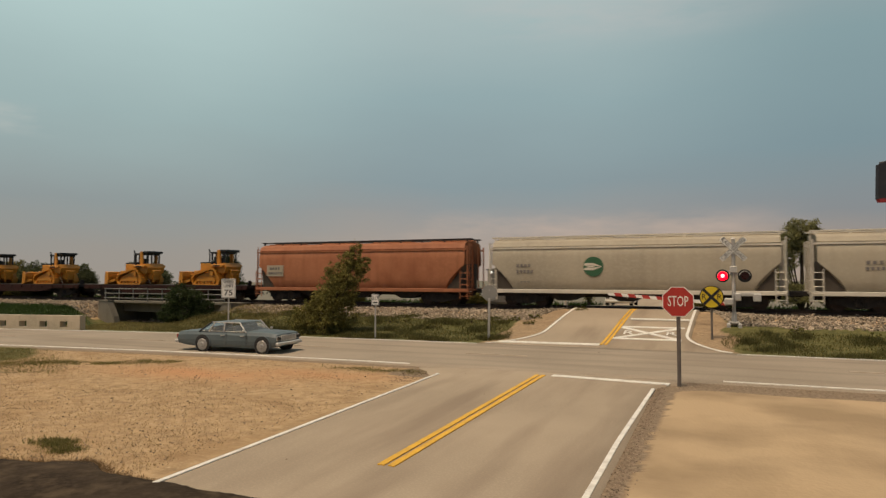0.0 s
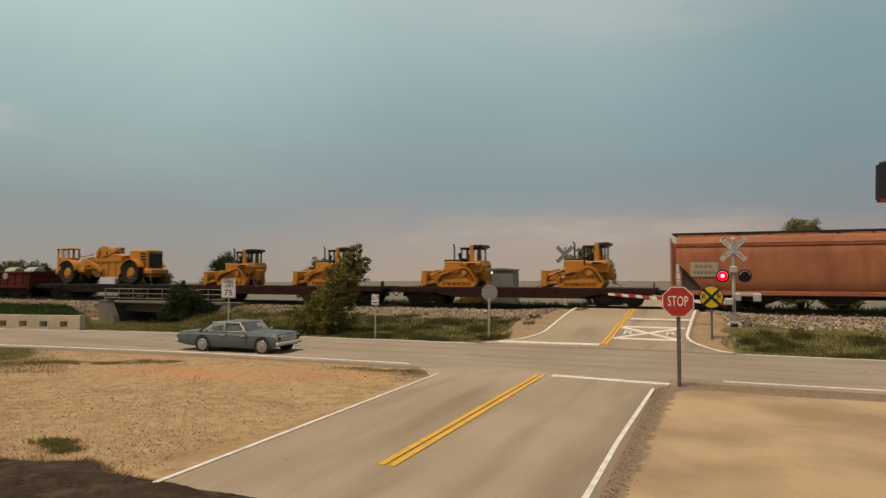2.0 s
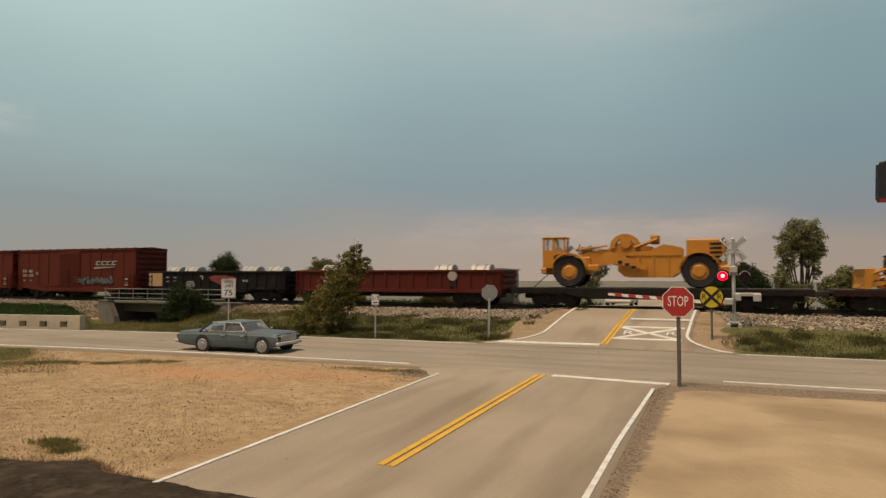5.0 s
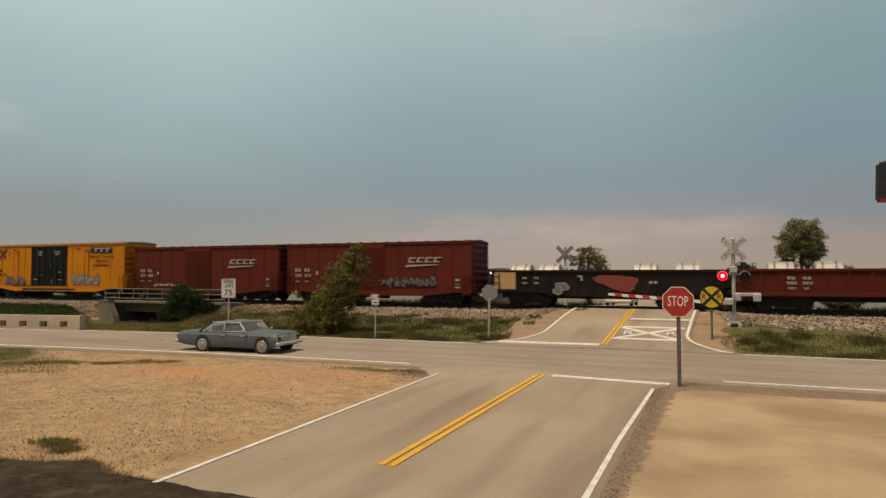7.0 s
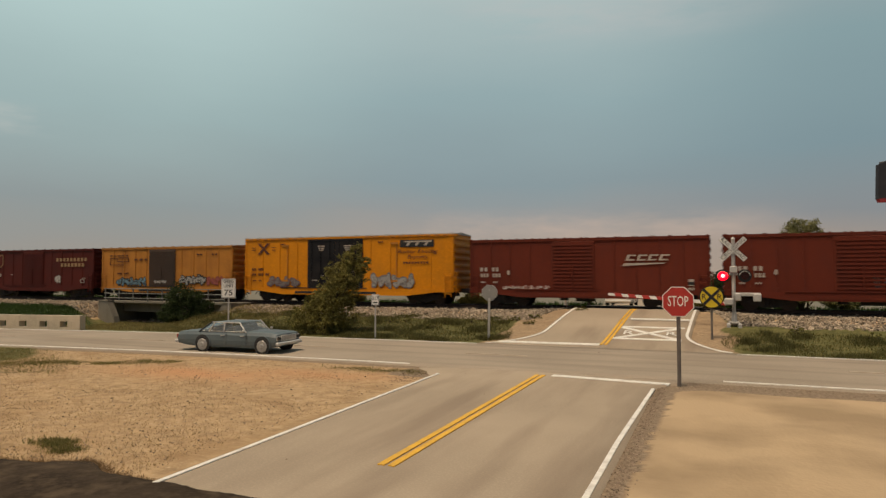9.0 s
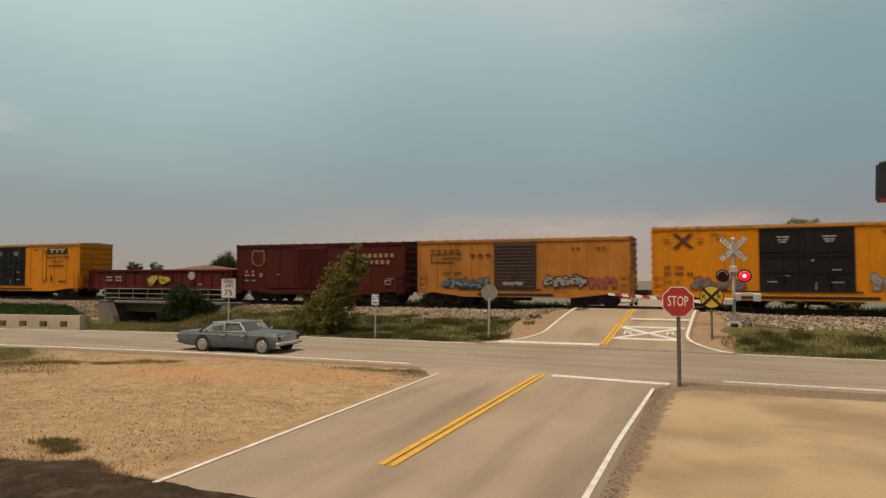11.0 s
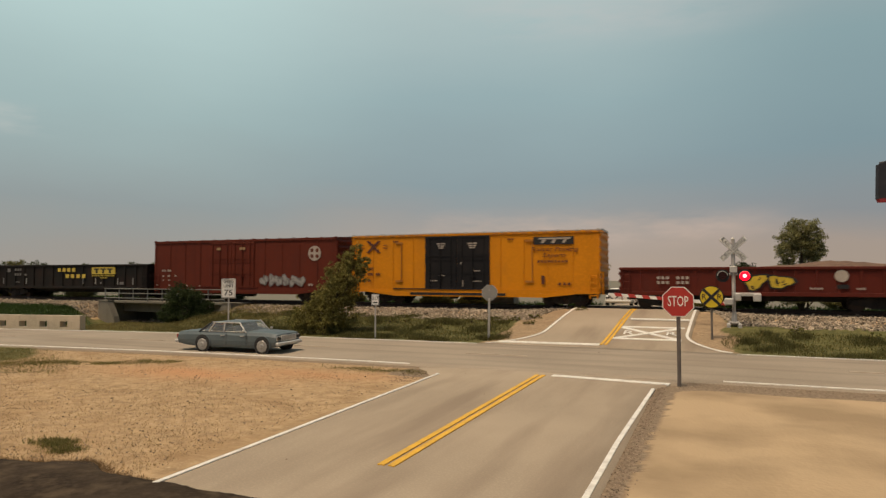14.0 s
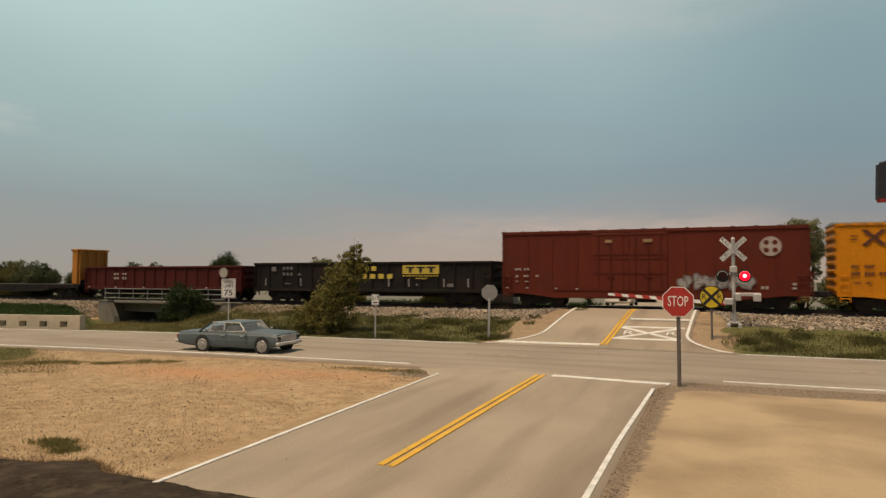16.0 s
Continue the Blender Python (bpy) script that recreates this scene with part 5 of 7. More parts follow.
def hopper(q0, q1, material, label, trim, walk_mat):
    th, L = wagon("covered_hopper", q0, q1, label, "covered hopper", "wagons of the freight train")
    top, sill = 3.92, 0.98
    # rounded side: bulging walls between the end slopes
    bm = bms()
    prof = ((-1.42, sill), (-1.52, sill + 0.2), (-1.58, sill + 0.55), (-1.6, sill + 1.05), (-1.59, sill + 1.5), (-1.57, sill + 1.9), (-1.5, top - 0.55), (-1.46, top - 0.5), (-1.5, top - 0.42),
            (-1.36, top - 0.16), (-0.9, top), (0.9, top), (1.36, top - 0.16), (1.5, top - 0.42), (1.46, top - 0.5), (1.5, top - 0.55), (1.57, sill + 1.9), (1.59, sill + 1.5), (1.6, sill + 1.05), (1.58, sill + 0.55), (1.52, sill + 0.2), (1.42, sill))

    def cut(z):
        return 0.28 + max(0.0, 1.25 * (1 - ((z - sill) / 1.45) ** 1.6)) if z < sill + 1.45 else 0.28
    a = [bm.verts.new((cut(z), y, z)) for y, z in prof]
    b = [bm.verts.new((L - cut(z), y, z)) for y, z in prof]
    bm.faces.new(a)
    bm.faces.new(b[::-1])
    m = len(prof)
    for i in range(m):
        bm.faces.new((a[i], a[i - 1], b[i - 1], b[i]))
    bmesh.ops.recalc_face_normals(bm, faces=bm.faces)
    shell = part("body", bm, material, th, smooth=True)
    shell.data.set_sharp_from_angle(angle=radians(38))
    bm = bms()
    for y in (-1.55, 1.55):
        box(bm, 0, L, y - 0.05, y + 0.05, sill - 0.2, sill + 0.02, 0.02)
        box(bm, 0.15, L - 0.15, y * 0.975 - 0.04, y * 0.975 + 0.04, top - 0.56, top - 0.47)
    part("side_sill", bm, trim, th)
    bm = bms()
    for x0, x1 in ((0, 1.2), (L - 1.2, L)):
        box(bm, x0, x1, -1.45, 1.45, sill - 0.12, sill - 0.02)
    part("end_platform", bm, material, th)
    for xa, s in ((0, 1), (L, -1)):
        # the sheet's shade is put into its colour, much darker than the body
        part("slope_sheet", prism(bms(), [(xa + s * p, z) for p, z in ((0.55, sill), (2.0, sill), (1.75, sill + 0.8), (1.0, sill + 1.5), (0.4, sill + 1.55))], -1.42, 1.42), P_SLOPE_SHADE, th, "dark slope sheet, shade put into its colour")
        bm = bms()
        for y in (-1.5, -0.5, 0.5, 1.5):
            rod(bm, (xa + s * 0.1, y, sill), (xa + s * 0.1, y, top - 0.3), 0.045, 6)
        part("corner_post", bm, trim, th)
        ladder(th, xa + (0.06 if s > 0 else -0.54), -1.6, 0.35, sill + 1.15, trim, w=0.48, n=5)
        ladder(th, xa + s * 0.02, -1.35, 0.5, top - 0.1, trim, n=8, across=True)
    bm = bms()
    for y0, y1 in ((-0.95, -0.55), (0.55, 0.95)):
        box(bm, 0.05, L - 0.05, y0, y1, top + 0.12, top + 0.19)
    for k in range(11):
        x = 0.3 + (L - 0.6) * k / 10
        for y in (-0.95, 0.95):
            box(bm, x - 0.05, x + 0.05, y - 0.03, y + 0.03, top - 0.02, top + 0.13)
    part("running_board", bm, walk_mat, th, "roof walkway")
    bm = bms()
    for k in range(4):
        x = 1.6 + (L - 3.2) * k / 3
        box(bm, x - 1.4, x + 1.4, -0.35, 0.35, top - 0.01, top + 0.09, 0.02)
    part("roof_hatch", bm, material, th)
    bm = bms()
    for k in range(3):
        x = L * (0.28 + 0.22 * k)
        prism(bm, ((x - 1.5, sill - 0.1), (x + 1.5, sill - 0.1), (x + 0.4, 0.35), (x - 0.4, 0.35)), -0.95, 0.95)
    part("discharge_bay", bm, BLACK, th, "dark discharge hoppers")
    part("underframe", box(bms(), 0.2, L - 0.2, -0.3, 0.3, 0.55, sill - 0.21), BLACK, th)
    return th, L


def flatcar(q0, q1, material, label):
    th, L = wagon("flatcar", q0, q1, label, "flatcar", "wagons of the freight train")
    bm = bms()
    for y in (-1.5, 1.5):
        prism(bm, ((0, 0.78), (2.8, 0.78), (4.4, 0.5), (L - 4.4, 0.5), (L - 2.8, 0.78), (L, 0.78), (L, 1.06), (0, 1.06)), y - 0.05, y + 0.05)
        for k in range(13):
            x = 0.5 + (L - 1) * k / 12
            box(bm, x - 0.07, x + 0.07, y - 0.1, y + 0.1, 0.84, 1.02)
    part("side_sill", bm, material, th)
    deck = part("deck", box(bms(), 0, L, -1.44, 1.44, 0.9, 1.04), BLACK, th, "dark timber deck")
    n = 40
    for k in range(n):
        x = L * (k + 0.5) / n
        ob = shared("plank%.2f" % L, lambda: box(bms(), -L / n / 2 + 0.012, L / n / 2 - 0.012, -1.44, 1.44, 1.042, 1.1), TIE, "plank", deck)
        ob.location = (x * S, 0, 0)
    part("underframe", box(bms(), 0.3, L - 0.3, -0.35, 0.35, 0.45, 0.895), BLACK, th)
    bm = bms()
    rod(bm, (L - 0.1, -1.1, 1.0), (L - 0.1, -1.1, 1.3), 0.03, 6)
    rod(bm, (L - 0.12, -1.1, 1.25), (L - 0.06, -1.1, 1.25), 0.2, 14)
    part("brake_wheel", bm, BLACK, th)
    return th, L


def bulldozer(q):
    th = thing("bulldozer", at(-22.86 + q + SPEED * -13.5, TRACK_Y, RAIL_Z + 1.1), "yellow crawler bulldozer chained on a flatcar", "bulldozer", "bulldozers on the flatcars")
    CARS.append((th, q))

    def sh(key, make, material, name, parent, label=""):
        def sized():
            bm = make()
            for v in bm.verts:
                v.co *= 0.885
                v.co.x = 0.6 + (v.co.x - 0.6) * 0.95
            return bm
        return shared("dozer_" + key, sized, material, name, parent, label)
    loop = ((1.12, 0.42), (1.22, 0.7), (1.5, 0.9), (3.2, 1.42), (3.5, 1.42), (3.75, 1.22), (4.28, 0.42), (4.2, 0.12), (3.95, 0.0), (1.45, 0.0), (1.2, 0.14))
    for k, y in enumerate((-1.25, 0.75)):
        def belt():
            bm = bms()
            c = (2.75, 0.6)
            inner = [(c[0] + (a - c[0]) * 0.93, c[1] + (b - c[1]) * 0.84) for a, b in loop]
            o = [[bm.verts.new((a, yy, b)) for a, b in pts] for yy in (y, y + 0.5) for pts in (loop, inner)]
            n = len(loop)
            for i in range(n):
                j = (i + 1) % n
                bm.faces.new((o[0][i], o[0][j], o[2][j], o[2][i]))
                bm.faces.new((o[1][i], o[1][j], o[3][j], o[3][i]))
                bm.faces.new((o[0][i], o[0][j], o[1][j], o[1][i]))
                bm.faces.new((o[2][i], o[2][j], o[3][j], o[3][i]))
            for i in range(n):
                p, q2 = Vector(loop[i]), Vector(loop[(i + 1) % n])
                m = max(1, int((q2 - p).length / 0.2))
                for s in range(m):
                    a = p.lerp(q2, (s + 0.5) / m)
                    box(bm, a.x - 0.04, a.x + 0.04, y - 0.01, y + 0.51, a.y - 0.04, a.y + 0.04)
            bmesh.ops.recalc_face_normals(bm, faces=bm.faces)
            return bm
        tr = sh("belt%d" % k, belt, P_CAT, "crawler_track", th, "yellow crawler track")

        def rollers():
            bm = bms()
            prism(bm, ((1.32, 0.3), (1.42, 0.62), (3.25, 1.22), (3.5, 1.12), (4.02, 0.35), (3.9, 0.1), (1.42, 0.1)), y + 0.24, y + 0.32)
            for x in (1.5, 1.95, 2.35, 2.75, 3.15, 3.55, 3.95):
                rod(bm, (x, y + 0.07, 0.24), (x, y + 0.43, 0.24), 0.12, 10)
            rod(bm, (3.3, y + 0.05, 0.98), (3.3, y + 0.45, 0.98), 0.2, 12)
            prism(bm, ((1.6, 0.32), (3.75, 0.32), (3.6, 0.6), (1.75, 0.5)), y + 0.03, y + 0.1)
            return bm
        sh("roll%d" % k, rollers, P_CAT, "roller_frame", tr)

    def blade():
        bm = bms()
        prism(bm, ((0.0, 0.05), (0.12, 0.0), (0.3, 0.3), (0.34, 0.7), (0.26, 1.1), (0.1, 1.15), (0.16, 0.7), (0.12, 0.3)), -1.6, 1.6)
        for y in (-1.6, 1.52):
            prism(bm, ((0.02, 0.05), (0.45, 0.1), (0.5, 1.0), (0.1, 1.14)), y, y + 0.08)
        return bm
    sh("blade", blade, P_CAT, "blade", th, "curved yellow dozer blade")

    def arms():
        bm = bms()
        for y in (-1.42, 1.27):
            prism(bm, ((0.3, 0.12), (1.15, 0.3), (1.15, 0.5), (0.3, 0.36)), y, y + 0.14)
        for y in (-0.55, 0.42):
            rod(bm, (0.32, y, 0.75), (1.6, y, 1.25), 0.08, 8)
        box(bm, 0.35, 1.05, -0.6, 0.6, 0.45, 0.95, 0.06)
        box(bm, 0.5, 0.85, -0.35, 0.35, 0.95, 1.22, 0.05)
        return bm
    sh("arms", arms, P_CAT, "push_arm", th)
    sh("hood", lambda: box(box(bms(), 1.5, 3.1, -0.62, 0.62, 0.7, 1.82, 0.05), 1.6, 4.2, -0.74, 0.74, 0.4, 1.0), P_CAT, "hood", th, "yellow engine hood")
    sh("hoodtop", lambda: box(bms(), 1.46, 2.85, -0.6, 0.6, 1.822, 1.93, 0.03), P_CATDARK, "hood_top", th, "black hood top")
    sh("grille", lambda: box(bms(), 1.45, 1.497, -0.5, 0.5, 0.85, 1.7), P_CATDARK, "radiator_grille", th)

    def pipes():
        bm = bms()
        rod(bm, (2.12, -0.15, 1.93), (2.12, -0.15, 2.9), 0.06, 8)
        rod(bm, (2.12, -0.15, 2.85), (2.04, -0.15, 3.05), 0.055, 8)
        rod(bm, (2.42, 0.2, 1.93), (2.42, 0.2, 2.3), 0.06, 8)
        rod(bm, (2.42, 0.2, 2.15), (2.42, 0.2, 2.4), 0.13, 10)
        return bm
    sh("pipes", pipes, P_CATDARK, "exhaust_pipe", th, "black exhaust pipe and air cleaner")
    sh("body", lambda: box(prism(bms(), ((2.9, 1.0), (4.55, 1.0), (4.7, 1.5), (4.5, 1.85), (3.25, 1.7), (2.95, 1.3)), -0.95, 0.95), 3.1, 4.55, -1.2, 1.2, 1.48, 1.72, 0.05), P_CAT, "rear_body", th)

    def cab():
        bm = bms()
        for x, y in ((2.85, -0.72), (2.85, 0.62), (3.3, -0.72), (3.3, 0.62), (4.25, -0.72), (4.25, 0.62)):
            box(bm, x, x + 0.1, y, y + 0.1, 1.5, 2.72)
        box(bm, 2.8, 4.4, -0.76, 0.76, 2.62, 2.78, 0.03)
        box(bm, 3.9, 4.62, -0.85, 0.85, 2.74, 2.95, 0.05)
        box(bm, 3.15, 3.45, -0.3, 0.3, 1.7, 2.3, 0.08)
        box(bm, 2.75, 3.2, -0.5, 0.5, 1.4, 2.0)
        return bm
    sh("cab", cab, P_CATDARK, "cab_frame", th, "black cab frame with roof")

    def rops():
        bm = bms()
        for y in (-0.86, 0.7):
            prism(bm, ((3.6, 1.6), (3.95, 1.6), (3.9, 2.92), (3.62, 2.92)), y, y + 0.16)
        box(bm, 3.62, 3.9, -0.7, 0.7, 2.79, 2.93)
        return bm
    sh("rops", rops, P_CAT, "roll_bar", th, "yellow roll bar")

    def ripper():
        bm = bms()
        prism(bm, ((4.3, 0.55), (4.75, 0.45), (4.85, 1.2), (4.6, 1.35), (4.3, 1.1)), -0.5, 0.5)
        for y in (-0.42, 0.3):
            prism(bm, ((4.75, 0.25), (4.85, 0.2), (4.92, 0.9), (4.76, 0.95)), y, y + 0.12)
        return bm
    sh("ripper", ripper, P_CAT, "ripper", th)
    sh("mark", lambda: box(bms(), 3.5, 4.2, -1.215, -1.2, 1.54, 1.66), P_CATDARK, "mark", th)

    sh("front_chain", lambda: rod(bms(), (4.6, -0.9, 0.7), (5.5, -1.3, 0.01), 0.025, 5), RAIL, "tie_down_chain", th)
    sh("rear_chain", lambda: rod(bms(), (0.3, -0.9, 0.4), (-0.35, -1.3, 0.01), 0.025, 5), RAIL, "tie_down_chain", th)


def scraper(q):
    th = thing("wheel_scraper", at(-22.86 + q + SPEED * -13.5, TRACK_Y, RAIL_Z + 1.1), "yellow twin-engine wheel scraper chained on a flatcar", "wheel scraper")
    CARS.append((th, q))

    def wheel(x):
        for y in (-1.35, 0.75):
            bm = bms()
            n = 32
            ring = []
            for k in range(n):
                a = 2 * math.pi * k / n
                g = 0.03 if k % 2 else 0
                ring.append([bm.verts.new((x + (r + gg) * math.cos(a), y + d, 0.98 + (r + gg) * math.sin(a))) for r, d, gg in ((0.5, 0.04, 0), (0.88, 0.0, 0), (0.95, 0.1, g), (0.95, 0.5, g), (0.88, 0.6, 0), (0.5, 0.56, 0))])
            for k in range(n):
                a, b = ring[k], ring[(k + 1) % n]
                for i in range(6):
                    bm.faces.new((a[i], a[(i + 1) % 6], b[(i + 1) % 6], b[i]))
            bmesh.ops.recalc_face_normals(bm, faces=bm.faces)
            w = part("wheel", bm, RUBBER, th, "large black earthmover tyre", smooth=False)
            bm = bms()
            rod(bm, (x, y + 0.1, 0.98), (x, y + 0.5, 0.98), 0.5, 20)
            rod(bm, (x, y + 0.02, 0.98), (x, y + 0.1, 0.98), 0.3, 14, 0.42)
            part("rim", bm, P_CAT, w, "yellow wheel rim")
    kids = lambda: [o for o in th.children_recursive if o.type == "MESH"]
    wheel(1.8)
    wheel(9.2)
    def fender(cx, r, y, a0, a1):
        """A rounded mudguard over a wheel, as an arched plate with a rolled rim."""
        bm = bms()
        rows = []
        for k in range(13):
            a = radians(a0 + (a1 - a0) * k / 12)
            rows.append([bm.verts.new((cx + q * math.cos(a), y + d, 0.98 + q * math.sin(a))) for q, d in ((r, 0), (r + 0.09, 0), (r + 0.09, 0.78), (r, 0.78))])
        for a, b in zip(rows, rows[1:]):
            for k in range(4):
                bm.faces.new((a[k], a[(k + 1) % 4], b[(k + 1) % 4], b[k]))
        bm.faces.new(rows[0][::-1])
        bm.faces.new(rows[-1])
        bmesh.ops.recalc_face_normals(bm, faces=bm.faces)
        return part("fender", bm, P_CAT, th, "rounded yellow mudguard")
    for y in (-1.46, 0.68):
        fender(1.8, 1.06, y, 12, 150)
        fender(9.2, 1.06, y, 25, 165)
    bm = bms()
    box(bm, 0.1, 3.0, -0.6, 0.6, 0.8, 1.9, 0.08)
    box(bm, 0.0, 0.35, -1.1, 1.1, 0.85, 1.2, 0.05)
    box(bm, 2.6, 3.6, -1.1, -0.5, 1.0, 1.4, 0.06)
    part("tractor", bm, P_CAT, th, "yellow front tractor")
    cab = part("cab", box(prism(bms(), ((0.1, 1.2), (0.75, 1.2), (0.8, 2.0), (1.52, 2.1), (1.52, 2.3), (0.1, 2.3)), -1.0, 0.1), 0.04, 1.58, -1.06, 0.16, 3.03, 3.14, 0.04), P_CAT, th, "yellow cab")
    bm = bms()
    for x0, x1 in ((0.1, 0.22), (0.7, 0.88), (1.4, 1.52)):
        for y in (-1.0, 0.0):
            box(bm, x0, x1, y, y + 0.1, 2.3, 3.03)
    part("cab_post", bm, P_CAT, cab)
    for a, b, c in ((0.23, 0.69, 2.32), (0.89, 1.39, 2.32)):
        part("window", box(bms(), a, b, -0.985, -0.975, c, 2.98), PANE, cab, "dim cab window")
    bm = bms()
    prism(bm, ((2.2, 1.7), (2.7, 2.2), (3.9, 2.35), (4.3, 2.0), (3.6, 1.3), (2.6, 1.2)), -0.45, 0.45)
    prism(bm, ((3.6, 2.1), (4.4, 2.65), (5.3, 2.75), (6.6, 2.45), (6.6, 2.1), (4.4, 1.9)), -0.3, 0.3)
    part("gooseneck", bm, P_CAT, th, "yellow hydraulic gooseneck")
    bm = bms()
    ring = []
    for k in range(20):
        a = radians(-10 + 200 * k / 19)
        ring.append([bm.verts.new((5.0 + q * 1.15 * math.cos(a), d, 2.5 + q * math.sin(a))) for q, d in ((0.5, -0.4), (0.76, -0.4), (0.76, 0.4), (0.5, 0.4))])
    for a, b in zip(ring, ring[1:]):
        for k in range(4):
            bm.faces.new((a[k], a[(k + 1) % 4], b[(k + 1) % 4], b[k]))
    bm.faces.new(ring[0][::-1])
    bm.faces.new(ring[-1])
    rod(bm, (5.05, -0.42, 2.72), (5.05, 0.42, 2.72), 0.34, 16)
    bmesh.ops.recalc_face_normals(bm, faces=bm.faces)
    part("steering_hub", bm, P_CAT, th, "arched yellow steering hub cover")
    # the bowl: two side plates, an apron in front, a floor and an ejector wall
    side = ((4.9, 1.0), (5.3, 0.62), (7.7, 0.62), (8.2, 0.95), (8.3, 2.35), (7.3, 2.55), (6.5, 2.2), (5.4, 2.1))
    bowl = part("bowl", prism(bms(), side, -1.36, -1.26), P_CAT, th, "yellow scraper bowl")
    part("side_plate", prism(bms(), side, 1.26, 1.36), P_CAT, bowl)
    part("bowl_floor", box(bms(), 5.3, 7.8, -1.25, 1.25, 0.66, 0.8), P_CATDARK, bowl)
    part("apron", prism(bms(), ((4.7, 1.0), (5.1, 0.66), (5.25, 0.75), (4.98, 1.5), (5.3, 2.05), (5.1, 2.1), (4.7, 1.5)), -1.25, 1.25), P_CAT, bowl)
    part("ejector", prism(bms(), ((7.4, 0.82), (7.6, 0.82), (8.0, 2.4), (7.75, 2.5)), -1.25, 1.25), P_CAT, bowl)
    bm = bms()
    box(bm, 5.2, 8.25, -1.42, -1.361, 1.9, 2.05)
    for x in (5.9, 6.7, 7.5):
        box(bm, x, x + 0.1, -1.42, -1.361, 0.7, 1.895)
    part("stiffener", bm, P_CAT, bowl)
    for y in (-1.62, 1.47):
        bm = bms()
        prism(bm, ((3.9, 1.75), (4.1, 2.05), (4.5, 2.1), (6.4, 1.3), (6.35, 1.05), (4.4, 1.55), (4.05, 1.45)), y, y + 0.15)
        disc(bm, 0.38, y - 0.03, y + 0.18, 16, 4.2, 1.75)
        part("draft_arm", bm, P_CAT, th, "yellow draft arm")
    part("step_plate", box(box(box(bms(), 4.75, 5.0, -1.66, -1.621, 1.45, 1.62), 5.15, 5.4, -1.66, -1.621, 1.3, 1.46), 5.5, 5.75, -1.66, -1.621, 1.15, 1.3), P_CATDARK, th)
    bm = bms()
    box(bm, 6.5, 7.0, -0.5, 0.1, 2.6, 3.15, 0.06)
    rod(bm, (5.6, -0.55, 2.4), (6.9, -0.55, 2.9), 0.1, 8)
    rod(bm, (2.3, -0.5, 2.35), (4.0, -0.6, 2.55), 0.05, 6)
    rod(bm, (2.3, -0.5, 2.1), (2.3, -0.5, 2.7), 0.04, 6)
    part("hydraulic_ram", bm, P_CAT, th)
    bm = bms()
    box(bm, 8.5, 10.6, -0.8, 0.8, 1.2, 2.85, 0.08)
    box(bm, 9.9, 11.15, -0.9, 0.9, 0.85, 1.3, 0.08)
    box(bm, 8.3, 10.6, -0.6, 0.6, 0.6, 1.2)
    part("rear_engine", bm, P_CAT, th, "yellow rear engine housing")
    bm = bms()
    box(bm, 10.601, 10.66, -0.65, 0.65, 1.4, 2.6)
    for k in range(5):
        box(bm, 9.75, 10.4, -0.83, -0.801, 1.5 + 0.25 * k, 1.62 + 0.25 * k)
    part("radiator_grille", bm, P_CATDARK, th, "black radiator grille")
    part("tie_down_chain", rod(bms(), (10.8, -0.9, 1.0), (11.6, -1.3, 0.01), 0.03, 5), RAIL, th)
    part("tie_down_chain", rod(bms(), (0.5, -0.9, 0.9), (-0.4, -1.3, 0.01), 0.03, 5), RAIL, th)
    for o in kids():
        o.data.transform(Matrix.Scale(0.945, 4))


